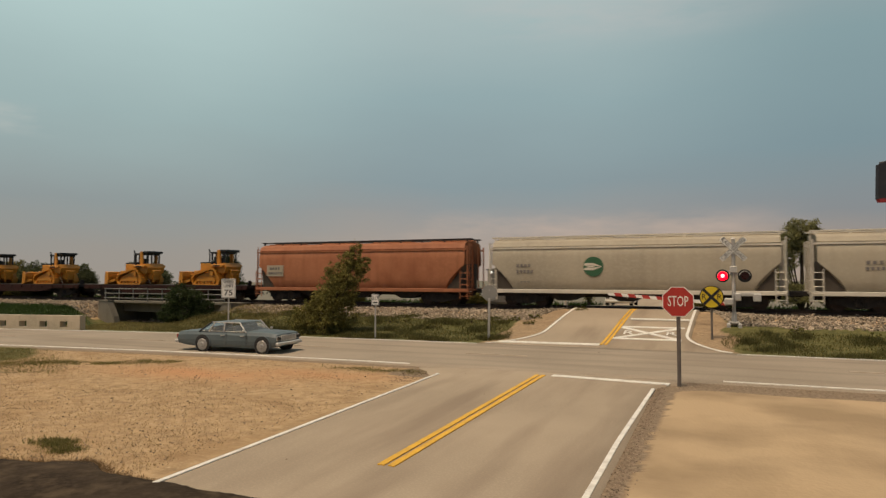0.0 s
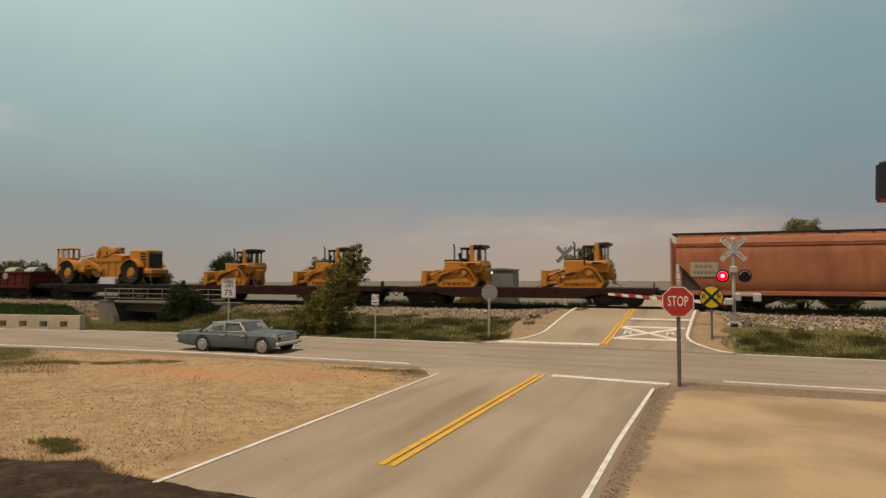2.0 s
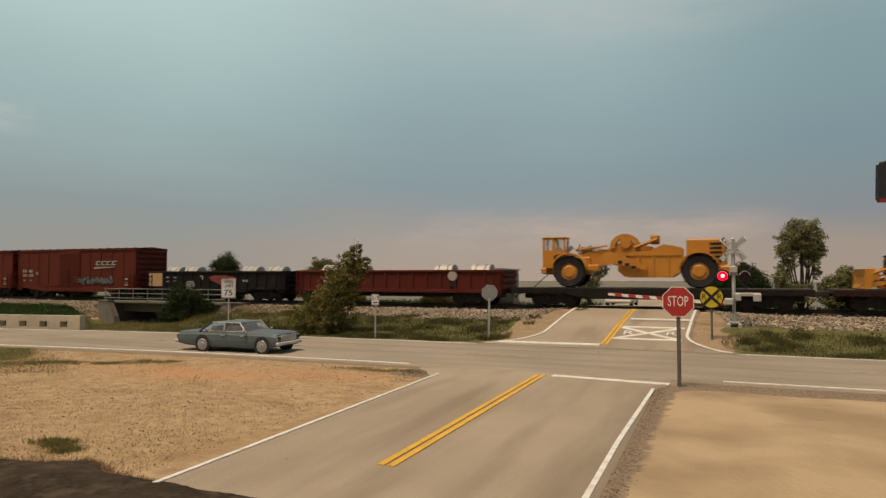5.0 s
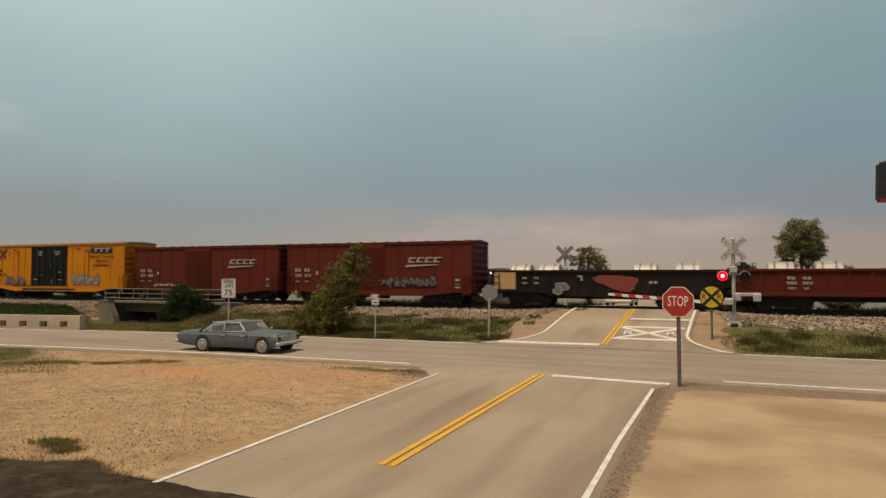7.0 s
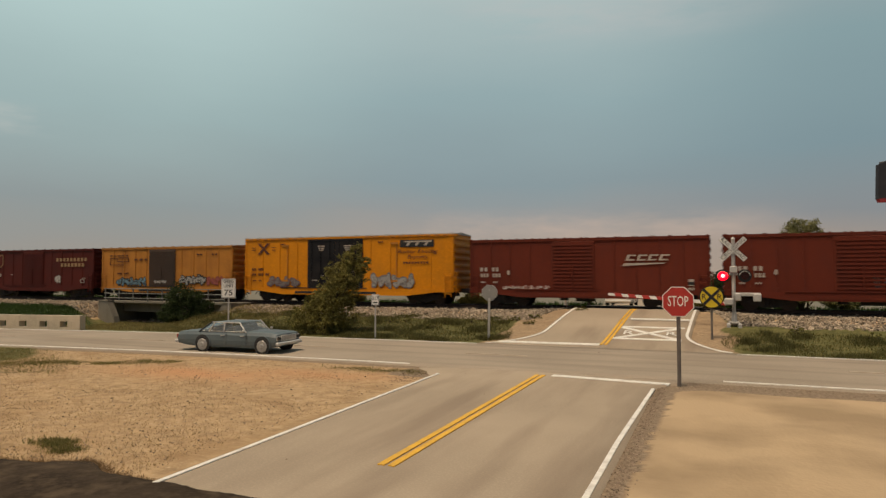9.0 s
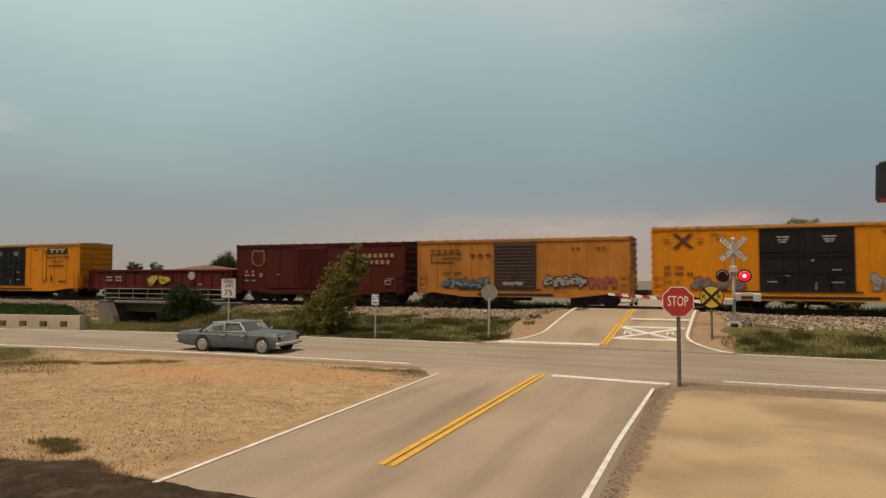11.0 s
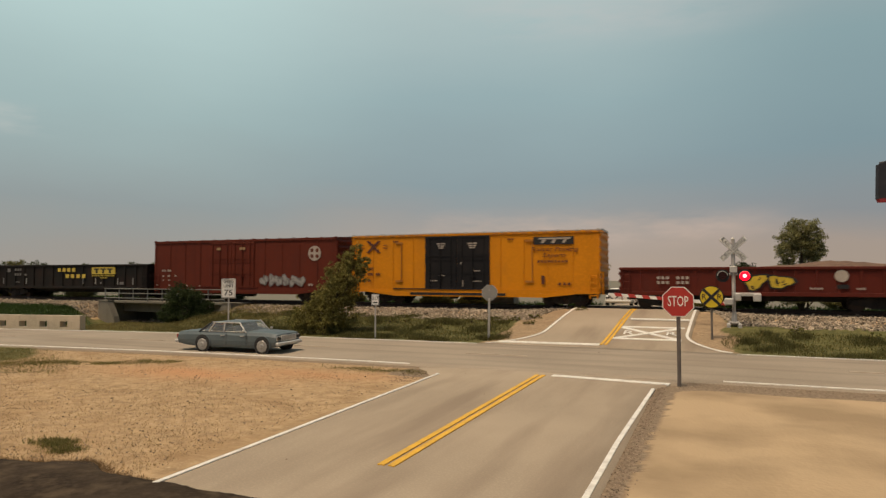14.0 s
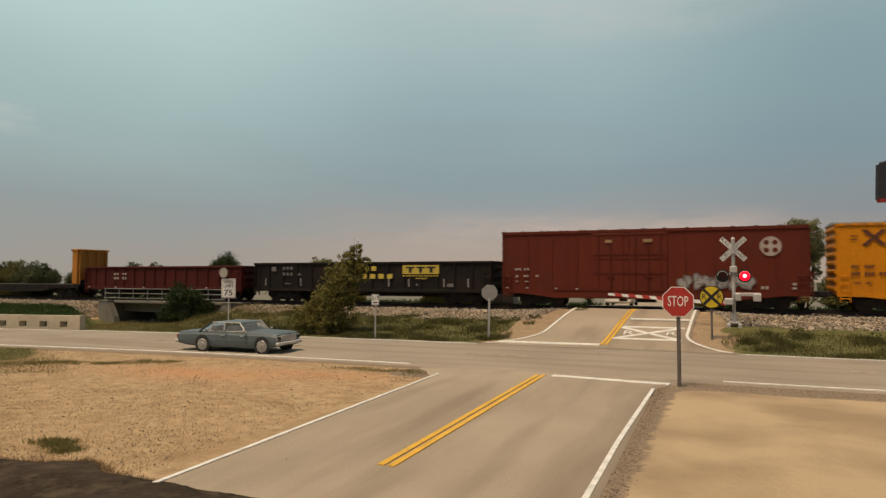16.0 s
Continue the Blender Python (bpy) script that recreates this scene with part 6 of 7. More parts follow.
def build_train():
    th, L = hopper(212.98, 229.0, P_GREY, "pale grey covered hopper with dark lettering", P_TRIM_LIT, P_TRIM_LIT)
    bars(th, ((2.3, 3.4, 2.35, 2.52, 4), (2.3, 3.4, 2.05, 2.22, 5)), SPRAY["grey"], y=-1.61)
    th, L = hopper(196.0, 211.95, P_GREY, "pale grey covered hopper with round green emblem", P_TRIM_LIT, P_TRIM_LIT)
    bars(th, ((1.75, 2.65, 2.3, 2.47, 4), (1.75, 2.8, 1.95, 2.12, 5), (2.0, 2.6, 1.4, 1.46, 3)), SPRAY["grey"], y=-1.615)
    em = part("emblem", disc(bms(), 0.56, -1.63, -1.58, 30, 6.25, 2.3), DECAL_GREEN, th, "round green emblem with pale strokes")
    bm = bms()
    for dz in (-0.13, 0.13):
        prism(bm, ((5.75, 2.3 + dz - 0.07), (6.25, 2.3 + dz - 0.07), (6.72, 2.29), (6.72, 2.31), (6.25, 2.3 + dz + 0.07), (5.75, 2.3 + dz + 0.07)), -1.64, -1.62)
    prism(bm, ((5.9, 2.26), (6.3, 2.26), (6.3, 2.34), (5.9, 2.34)), -1.643, -1.62)
    part("stroke", bm, P_TRIM_LIT, em)
    th, L = hopper(178.85, 194.75, P_ORANGE, "rust-orange weathered covered hopper with dark roof walkway", P_ORANGE, BLACK)
    plate = part("number_plate", box(bms(), 1.0, 2.35, -1.63, -1.58, 1.75, 2.5), P_GREY, th, "pale grey painted panel with dark bars")
    bars(plate, ((1.2, 2.1, 2.2, 2.36, 4), (1.1, 2.25, 1.88, 2.04, 6)), SPRAY["grey"], y=-1.635)
    flatcar(161.95, 178.05, P_FLAT, "dark maroon flatcar with timber deck")
    flatcar(145.2, 161.2, P_FLAT, "dark maroon flatcar with timber deck")
    flatcar(128.9, 144.4, P_BLACK, "dull black flatcar with timber deck")
    for q in (171.6, 163.95, 154.28, 146.45):
        bulldozer(q)
    scraper(130.35)
    th, L = gondola(113.45, 128.1, 2.15, P_OXIDE, "oxide-red gondola carrying steel coils")
    bars(th, ((2.2, 2.6, 1.6, 1.75, 2), (2.9, 3.3, 1.6, 1.75, 2), (2.2, 2.65, 1.35, 1.5, 3), (2.9, 3.35, 1.35, 1.5, 3), (2.25, 2.6, 1.1, 1.22, 3), (2.95, 3.2, 1.1, 1.22, 2)), DECAL, y=-1.58)
    em = part("emblem", disc(bms(), 0.3, -1.6, -1.5, 20, 11.5, 1.78), DECAL, th, "round white emblem")
    part("plate", box(bms(), 11.3, 11.75, -1.59, -1.5, 1.15, 1.35), SIGN_BLACK, th)
    for x in (2.2, 4.4, 10.6, 13.1):
        coil(113.3 + x, 2.15)
    th, L = gondola(99.95, 112.7, 2.12, P_BLACK, "dark brown-black gondola with tan patch and coils", drop=True)
    part("patch", box(bms(), 0.2, 1.5, -1.59, -1.52, 1.0, 2.0), DECAL_TAN, th, "tan painted patch")
    bars(th, ((1.9, 2.2, 1.6, 1.72, 2), (2.6, 2.9, 1.6, 1.72, 2), (1.9, 2.2, 1.3, 1.42, 2), (2.6, 2.9, 1.3, 1.42, 2), (5.1, 5.5, 1.7, 1.8, 1), (5.3, 5.45, 1.5, 1.7, 1), (9.0, 9.5, 1.35, 1.5, 2)), DECAL, y=-1.58)
    graffiti(th, 6.5, 8.3, 0.85, 1.95, 1, "red", "red", 64)
    graffiti(th, 3.7, 4.5, 0.75, 1.5, 1, "grey", "silver", 62)
    for x in (1.5, 3.25, 8.75, 11.0):
        coil(99.95 + x, 2.1)
    freight_red_boxcar(85.25, 98.7, 1)
    freight_red_boxcar(71.1, 84.55, 2)
    yellow_boxcar(54.15, 70.0, True, False)
    ochre_boxcar(40.1, 53.0)
    maroon_ribbed_boxcar(25.9, 39.2)
    th, L = gondola(11.2, 25.6, 2.25, P_OXIDE, "oxide-red gondola with yellow graffiti and brown load")
    graffiti(th, 6.3, 8.3, 0.95, 1.95, 2, "yellow", "black", 71)
    em = part("emblem", disc(bms(), 0.3, -1.6, -1.5, 20, 10.6, 1.78), DECAL, th, "round white emblem")
    part("plate", box(bms(), 10.4, 10.9, -1.59, -1.5, 1.15, 1.35), SIGN_BLACK, th)
    bars(th, ((1.9, 2.6, 1.6, 1.75, 3), (2.9, 3.6, 1.6, 1.75, 3), (1.9, 2.6, 1.35, 1.5, 3), (2.9, 3.6, 1.35, 1.5, 3), (9.2, 9.8, 1.1, 1.2, 4), (11.2, 11.6, 1.1, 1.2, 3)), DECAL, y=-1.58)
    yellow_boxcar(-5.9, 10.1, False, True)
    tall_red_boxcar(-23.1, -7.05)
    th, L = gondola(-41.3, -23.75, 2.68, P_BLACK, "dull black high-side gondola with yellow lettering blocks")
    bars(th, ((7.6, 9.8, 2.1, 2.4, 4), (8.5, 11.0, 1.6, 1.9, 4)), DECAL_YELLOW, y=-1.58, label="spaced yellow lettering blocks")
    pl = part("logo_plate", box(bms(), 11.6, 14.1, -1.6, -1.5, 1.9, 2.45), DECAL_YELLOW, th, "yellow plate with black strokes")
    bm = bms()
    for k in range(3):
        x = 11.85 + 0.72 * k
        box(bm, x, x + 0.6, -1.612, -1.598, 2.25, 2.36)
        box(bm, x + 0.2, x + 0.4, -1.612, -1.598, 1.98, 2.25)
    part("mark", bm, SIGN_BLACK, pl)
    bars(th, ((11.6, 14.1, 1.74, 1.82, 12), (12.5, 13.3, 1.58, 1.66, 5)), DECAL_YELLOW, y=-1.58)
    bars(th, ((1.4, 2.0, 2.1, 2.4, 1), (2.4, 3.3, 2.2, 2.4, 3), (2.4, 3.3, 1.8, 2.0, 3), (3.6, 4.0, 1.8, 1.95, 1), (2.6, 3.1, 1.2, 1.3, 3), (14.5, 15.2, 1.1, 1.3, 1), (12.5, 12.7, 1.15, 1.3, 1)), SPRAY["grey"], y=-1.58)
    for x in (1.0, 3.9, 10.6, 12.0, 14.4, 16.0):
        part("grab_rail", box(bms(), x, x + 0.07, -1.6, -1.57, 1.1, 1.6), SPRAY["silver"], th)
    th, L = gondola(-58.0, -42.3, 2.5, P_MAROON, "dark maroon gondola with white lettering bars")
    bars(th, ((3.2, 3.8, 1.85, 2.0, 2), (4.1, 4.6, 1.85, 2.0, 2), (3.2, 3.8, 1.5, 1.68, 2), (4.1, 4.6, 1.5, 1.68, 2), (0.4, 0.7, 0.85, 0.95, 1), (3.3, 3.6, 0.85, 0.95, 1), (6.2, 6.5, 0.85, 0.95, 1),
              (9.4, 9.7, 0.85, 0.95, 1), (12.3, 12.6, 0.85, 0.95, 1)), DECAL, y=-1.6)
    part("emblem", disc(bms(), 0.36, -1.6, -1.5, 20, 14.0, 2.0), DECAL, th, "round white emblem")
    th, L = flatcar(-77.0, -58.75, P_BLACK, "dark bulkhead flatcar with yellow end bulkhead")
    for x0 in (0.3, L - 0.9):
        bm = bms()
        box(bm, x0, x0 + 0.6, -1.45, 1.45, 1.1, 3.9, 0.04)
        for y in (-1.2, -0.4, 0.4, 1.2):
            box(bm, x0 - 0.14, x0 + 0.74, y - 0.09, y + 0.09, 1.1, 3.86)
        box(bm, x0 - 0.1, x0 + 0.7, -1.5, 1.5, 3.8, 3.95, 0.03)
        part("bulkhead", bm, P_OCHRE, th, "tall ochre-yellow end bulkhead")


build_train()


def load_of_gondola():
    bm = bms()
    rng = random.Random(5)
    rows = []
    L = 14.2
    for i in range(40):
        x = 0.1 + L * i / 39
        rows.append([bm.verts.new((x, -1.4 + 2.8 * j / 8, 2.05 + 0.35 * math.exp(-((x - 10.5) / 2.6) ** 2) * math.sin(math.pi * j / 8) + 0.15 * math.sin(math.pi * j / 8) + rng.uniform(-0.04, 0.04))) for j in range(9)])
    for a, b in zip(rows, rows[1:]):
        for j in range(8):
            bm.faces.new((a[j], b[j], b[j + 1], a[j + 1]))
    base = [[bm.verts.new((x, y, 0.92)) for y in (-1.4, 1.4)] for x in (0.1, 0.1 + L)]
    bm.faces.new([r[0] for r in rows] + [base[1][0], base[0][0]])
    bm.faces.new([r[8] for r in rows][::-1] + [base[0][1], base[1][1]])
    bm.faces.new(list(rows[0]) + [base[0][1], base[0][0]])
    bm.faces.new(list(rows[-1]) + [base[1][1], base[1][0]])
    bmesh.ops.recalc_face_normals(bm, faces=bm.faces)
    ob = part("scrap_load", bm, surface("brown_load", (0.17, 0.10, 0.065, 1), 0.95, var=0.4, fine=8, bump=0.6), None)
    ob.matrix_world = at(-22.86 + 11.25 + SPEED * -13.5, TRACK_Y, RAIL_Z)
    tagged(ob, "heaped brown scrap load filling a gondola", "load")
    CARS.append((ob, 11.25))


load_of_gondola()

# ---- road vehicles ----
CAR_BLUE = surface("slate_blue_paint", (0.085, 0.105, 0.108, 1), 0.45, 0.0, var=0.12, big=1.2, fine=9, bump=0.03, dirt=(0.13, 0.12, 0.10, 1), dirt_amount=0.25)
CAR_WHITE = surface("white_car_paint", (0.70, 0.67, 0.62, 1), 0.4, var=0.06, big=1.2, fine=9, bump=0.02)
CHROME = surface("dull_chrome", (0.58, 0.55, 0.50, 1), 0.32, 0.35, var=0.15, big=3, fine=14, bump=0.04)
HUB = surface("hubcap_metal", (0.34, 0.32, 0.29, 1), 0.4, 0.4, var=0.25, big=6, fine=14, bump=0.1)
CAR_GLASS = glass("car_window", (0.62, 0.66, 0.65, 1))
CAR_DARK = surface("dark_interior", (0.03, 0.03, 0.03, 1), 0.8, var=0.2)
SEAT_TAN = surface("seat_cloth", (0.20, 0.20, 0.20, 1), 0.8, var=0.2)


def loft(bm, sections):
    """Skin closed rings of equal length, capped at both ends."""
    rings = [[bm.verts.new(p) for p in ring] for ring in sections]
    n = len(rings[0])
    for a, b in zip(rings, rings[1:]):
        for i in range(n):
            bm.faces.new((a[i], a[(i + 1) % n], b[(i + 1) % n], b[i]))
    bm.faces.new(rings[0][::-1])
    bm.faces.new(rings[-1])
    bmesh.ops.recalc_face_normals(bm, faces=bm.faces)
    return bm


def sedan(m, label, paint_mat, nose=None):
    nose = nose or CHROME
    th = thing("sedan", m, label, "car")
    W = 0.83

    def ring(x, zt, w, zb=0.2, crown=0.02):
        return [(x, -w + 0.03, zb), (x, -w, zb + 0.1), (x, -w - 0.015, 0.45), (x, -w + 0.005, zt - 0.13), (x, -w + 0.09, zt), (x, -w * 0.5, zt + crown), (x, 0, zt + crown * 1.3),
                (x, w * 0.5, zt + crown), (x, w - 0.09, zt), (x, w - 0.005, zt - 0.13), (x, w + 0.015, 0.45), (x, w, zb + 0.1), (x, w - 0.03, zb)]
    secs = [ring(0.03, 0.68, W - 0.08, 0.38), ring(0.1, 0.74, W - 0.03, 0.3), ring(0.5, 0.77, W, 0.24), ring(1.1, 0.79, W), ring(1.9, 0.79, W), ring(2.8, 0.79, W),
            ring(3.35, 0.79, W, 0.2, 0.035), ring(3.9, 0.785, W, 0.2, 0.04), ring(4.42, 0.765, W - 0.01, 0.23, 0.035), ring(4.59, 0.73, W - 0.03, 0.26), ring(4.63, 0.70, W - 0.05, 0.32)]
    part("body", loft(bms(), secs), paint_mat, th, "painted car body", smooth=False)
    # wheels in dark arches: flat dark discs stand in for the shaded wheel wells
    for x in (1.3, 4.02):
        for s in (-1, 1):
            arch = part("wheel_arch", disc(bms(), 0.345, s * (W + 0.004) - 0.02, s * (W + 0.004) + 0.022, 24, x, 0.31), CAR_DARK, th)
            bm = bms()
            lip = []
            for k in range(15):
                a = math.pi * (-0.08 + 1.16 * k / 14)
                lip.append([bm.verts.new((x + r * math.cos(a), s * (W + d), 0.31 + r * math.sin(a))) for r, d in ((0.343, 0.03), (0.362, 0.032), (0.37, 0.012))])
            for a, b in zip(lip, lip[1:]):
                for k in (0, 1):
                    bm.faces.new((a[k], a[k + 1], b[k + 1], b[k]))
            part("arch_lip", bm, paint_mat, arch)
            bm = rod(bms(), (x, s * (W - 0.16), 0.28), (x, s * (W + 0.035), 0.28), 0.285, 24)
            w = part("wheel", bm, RUBBER, th, "black tyre with chrome hubcap")
            bm = rod(bms(), (x, s * (W + 0.036), 0.28), (x, s * (W + 0.05), 0.28), 0.225, 24, 0.205)
            rod(bm, (x, s * (W + 0.05), 0.28), (x, s * (W + 0.075), 0.28), 0.11, 16, 0.07)
            part("hubcap", bm, HUB, w, "dull chrome hubcap")
    # greenhouse
    zb, zt = 0.795, 1.15
    lo = dict(r=1.08, f=3.24, w=W - 0.06)
    hi = dict(r=1.66, f=2.9, w=W - 0.13)

    def quad(bm, pts, t=0.012):
        vs = [bm.verts.new(p) for p in pts]
        bm.faces.new(vs)
    bm = bms()
    rr = []
    for z, e in ((zt - 0.03, 0.0), (zt - 0.005, 0.02), (zt + 0.012, 0.12)):
        rr.append([(x, y, z) for x, y in ((hi["r"] - 0.04 + e, -hi["w"] - 0.02 + e), (hi["f"] + 0.04 - e, -hi["w"] - 0.02 + e), (hi["f"] + 0.04 - e, hi["w"] + 0.02 - e), (hi["r"] - 0.04 + e, hi["w"] + 0.02 - e))])
    part("roof", loft(bm, rr), paint_mat, th, "painted car roof")

    def pillar(a, b, r, mat):
        return part("pillar", rod(bms(), a, b, r, 5), mat, th)
    for s in (-1, 1):
        pts = [(lo["r"], s * lo["w"], zb - 0.02), (hi["r"], s * hi["w"], zt)], [(lo["f"], s * lo["w"], zb - 0.02), (hi["f"], s * hi["w"], zt)]
        for a, b in pts:
            pillar(a, b, 0.03, CHROME if a[0] > 2 else CAR_DARK)
        for k in (0.06, 0.44):
            a = (lo["r"] + 0.35 + (lo["f"] - lo["r"] - 0.35) * k, s * lo["w"], zb - 0.02)
            b = (hi["r"] + 0.04 + (hi["f"] - hi["r"]) * k, s * hi["w"], zt)
            pillar(a, b, 0.034 if k > 0.3 else 0.022, CHROME)
        bm = bms()
        quad(bm, ((lo["r"] + 0.06, s * (lo["w"] - 0.01), zb), (lo["f"] - 0.05, s * (lo["w"] - 0.01), zb), (hi["f"] - 0.02, s * (hi["w"] - 0.01), zt - 0.02), (hi["r"] + 0.03, s * (hi["w"] - 0.01), zt - 0.02)))
        part("side_window", bm, CAR_GLASS, th, "dim side window glass")
        part("belt_trim", rod(bms(), (1.2, s * (W - 0.06), 0.797), (3.3, s * (W - 0.06), 0.797), 0.014, 5), CHROME, th)
        part("roof_trim", rod(bms(), (hi["r"], s * (hi["w"] + 0.015), zt - 0.01), (hi["f"], s * (hi["w"] + 0.015), zt - 0.01), 0.02, 5), CHROME, th)
        part("door_seam", box(box(bms(), 2.385, 2.392, s * (W + 0.006) - 0.012, s * (W + 0.006) + 0.012, 0.3, 0.75), 3.3, 3.307, s * (W + 0.006) - 0.012, s * (W + 0.006) + 0.012, 0.3, 0.75), CAR_DARK, th)
        part("door_handle", box(box(bms(), 2.15, 2.3, s * (W + 0.01) - 0.02, s * (W + 0.01) + 0.02, 0.63, 0.66), 3.05, 3.2, s * (W + 0.01) - 0.02, s * (W + 0.01) + 0.02, 0.63, 0.66), CHROME, th)
    bm = bms()
    quad(bm, ((lo["f"] + 0.02, -lo["w"] + 0.03, zb), (lo["f"] + 0.02, lo["w"] - 0.03, zb), (hi["f"] + 0.02, hi["w"] - 0.02, zt - 0.02), (hi["f"] + 0.02, -hi["w"] + 0.02, zt - 0.02)))
    part("windscreen", bm, CAR_GLASS, th, "sloping windscreen glass")
    bm = bms()
    quad(bm, ((lo["r"] - 0.02, -lo["w"] + 0.03, zb), (lo["r"] - 0.02, lo["w"] - 0.03, zb), (hi["r"] - 0.02, hi["w"] - 0.02, zt - 0.02), (hi["r"] - 0.02, -hi["w"] + 0.02, zt - 0.02)))
    part("rear_window", bm, CAR_GLASS, th, "sloping rear window glass")
    bm = bms()
    box(bm, 2.55, 2.75, -0.62, 0.62, 0.78, 1.0, 0.04)
    box(bm, 1.55, 1.75, -0.62, 0.62, 0.78, 0.95, 0.04)
    part("seat", bm, SEAT_TAN, th, "dark bench seat backs")
    # nose and tail
    for x0, x1 in ((4.59, 4.75), (-0.06, 0.1)):
        part("bumper", box(bms(), x0, x1, -W + 0.0, W - 0.0, 0.31, 0.44, 0.03), nose, th, "pale bumper")
    g = part("grille", box(bms(), 4.62, 4.65, -0.54, 0.54, 0.46, 0.69, 0.01), nose, th, "pale grille")
    bm = bms()
    for k in range(9):
        box(bm, 4.65, 4.656, -0.443 + 0.11 * k, -0.437 + 0.11 * k, 0.49, 0.66)
    part("slat", bm, CAR_DARK, g)
    for s in (-1, 1):
        hl = part("headlight", box(bms(), 4.615, 4.65, min(s * 0.545, s * 0.8), max(s * 0.53, s * 0.8), 0.5, 0.66, 0.012), CHROME, th, "rectangular headlight")
        part("lens", box(box(bms(), 4.65, 4.662, s * 0.61 - 0.05, s * 0.61 + 0.05, 0.52, 0.64), 4.65, 4.662, s * 0.735 - 0.05, s * 0.735 + 0.05, 0.52, 0.64), CAR_DARK, hl)
        part("tail_light", box(bms(), 0.0, 0.045, min(s * 0.45, s * 0.78), max(s * 0.45, s * 0.78), 0.5, 0.64, 0.01), SIGN_RED, th, "red tail light")
        part("mirror", box(bms(), 3.22, 3.3, min(s * 0.88, s * 1.0), max(s * 0.88, s * 1.0), 0.8, 0.88, 0.015), CHROME, th)
    return th


sedan(at(-19.92, 20.78, 0.03, 0, 0, 4.0), "slate blue four-door sedan with chrome trim on the road", CAR_BLUE)
wx, wy = -5.75, 43.3
sedan(at(wx, wy + 4.8, float(road_z(wx, wy + 2.4)), 0, 0, -90), "white sedan waiting beyond the crossing", CAR_WHITE, CAR_WHITE)


# ---- plants ----
LEAF = {k: surface("leaf_" + k, c, 0.8, var=0.35, big=1.5, fine=7, bump=0, tint=tt, spread=0.45, spec=0.2, thin=0.4) for k, c, tt in (
    ("mid", (0.19, 0.17, 0.046, 1), (0.40, 0.325, 0.11, 1)), ("dark", (0.045, 0.06, 0.02, 1), (0.08, 0.105, 0.036, 1)),
    ("grey", (0.26, 0.245, 0.10, 1), (0.38, 0.34, 0.15, 1)), ("olive", (0.17, 0.155, 0.045, 1), (0.26, 0.22, 0.075, 1)),
    ("far", (0.10, 0.11, 0.05, 1), (0.15, 0.15, 0.07, 1)))}
BARK = surface("bark", (0.075, 0.055, 0.04, 1), 0.9, var=0.35, big=3, fine=14, bump=0.4)
GRASS = {k: surface("grass_" + k, c, 0.85, var=0.3, big=0.7, fine=5, bump=0, tint=tt, spread=0.4, spec=0.1, thin=0.5) for k, c, tt in (
    ("green", (0.125, 0.118, 0.042, 1), (0.215, 0.185, 0.072, 1)), ("lush", (0.045, 0.07, 0.018, 1), (0.075, 0.10, 0.03, 1)),
    ("olive", (0.20, 0.175, 0.06, 1), (0.30, 0.24, 0.09, 1)), ("dry", (0.42, 0.29, 0.15, 1), (0.5, 0.36, 0.2, 1)), ("brown", (0.24, 0.15, 0.075, 1), (0.33, 0.215, 0.11, 1)), ("straw", (0.26, 0.21, 0.08, 1), (0.36, 0.28, 0.12, 1)))}


def leaves(clumps, per, size, seed):
    """Small folded leaf clusters scattered over rough ellipsoids (x, y, z, rx, ry, rz)."""
    rng = np.random.default_rng(seed)
    V, F = [], []
    for cx, cy, cz, rx, ry, rz in clumps:
        n = int(per * (rx * ry * rz) ** 0.6)
        d = rng.normal(size=(n, 3))
        d /= np.linalg.norm(d, axis=1)[:, None]
        lump = 1 + 0.28 * np.sin(5 * d[:, 0] + seed) * np.sin(4 * d[:, 1] + cx) + 0.2 * np.sin(7 * d[:, 2] + cz * 3)
        r = rng.uniform(0.35, 1.0, n) ** 0.45 * lump
        m = max(6, n // 26)
        hub = d[:m] * r[:m, None] * np.array([rx, ry, rz])
        pick = rng.integers(0, m, n)
        c = hub[pick] + rng.normal(0, 0.13, (n, 3)) * (rx * ry * rz) ** 0.33 * np.array([1, 1, 0.7])
        c = np.where((np.arange(n) % 6 == 0)[:, None], d * r[:, None] * np.array([rx, ry, rz]), c) + np.array([cx, cy, cz])
        a = rng.normal(size=(n, 3))
        a /= np.linalg.norm(a, axis=1)[:, None]
        b = np.cross(a, rng.normal(size=(n, 3)))
        b /= np.linalg.norm(b, axis=1)[:, None] + 1e-9
        s = rng.uniform(0.5, 1.2, n)[:, None] * size
        k = np.cross(a, b) * s * 0.35
        V.append(np.stack((c - a * s, c - b * s * 0.6 + k, c + a * s, c + b * s * 0.6 + k), 1))
    V = np.concatenate(V)
    n = len(V)
    i = np.arange(n * 4).reshape(n, 4)
    F = np.concatenate((i[:, [0, 1, 2]], i[:, [0, 2, 3]]))
    me = bpy.data.meshes.new("crown")
    me.from_pydata((V.reshape(-1, 3) * S).tolist(), [], F.tolist())
    return me


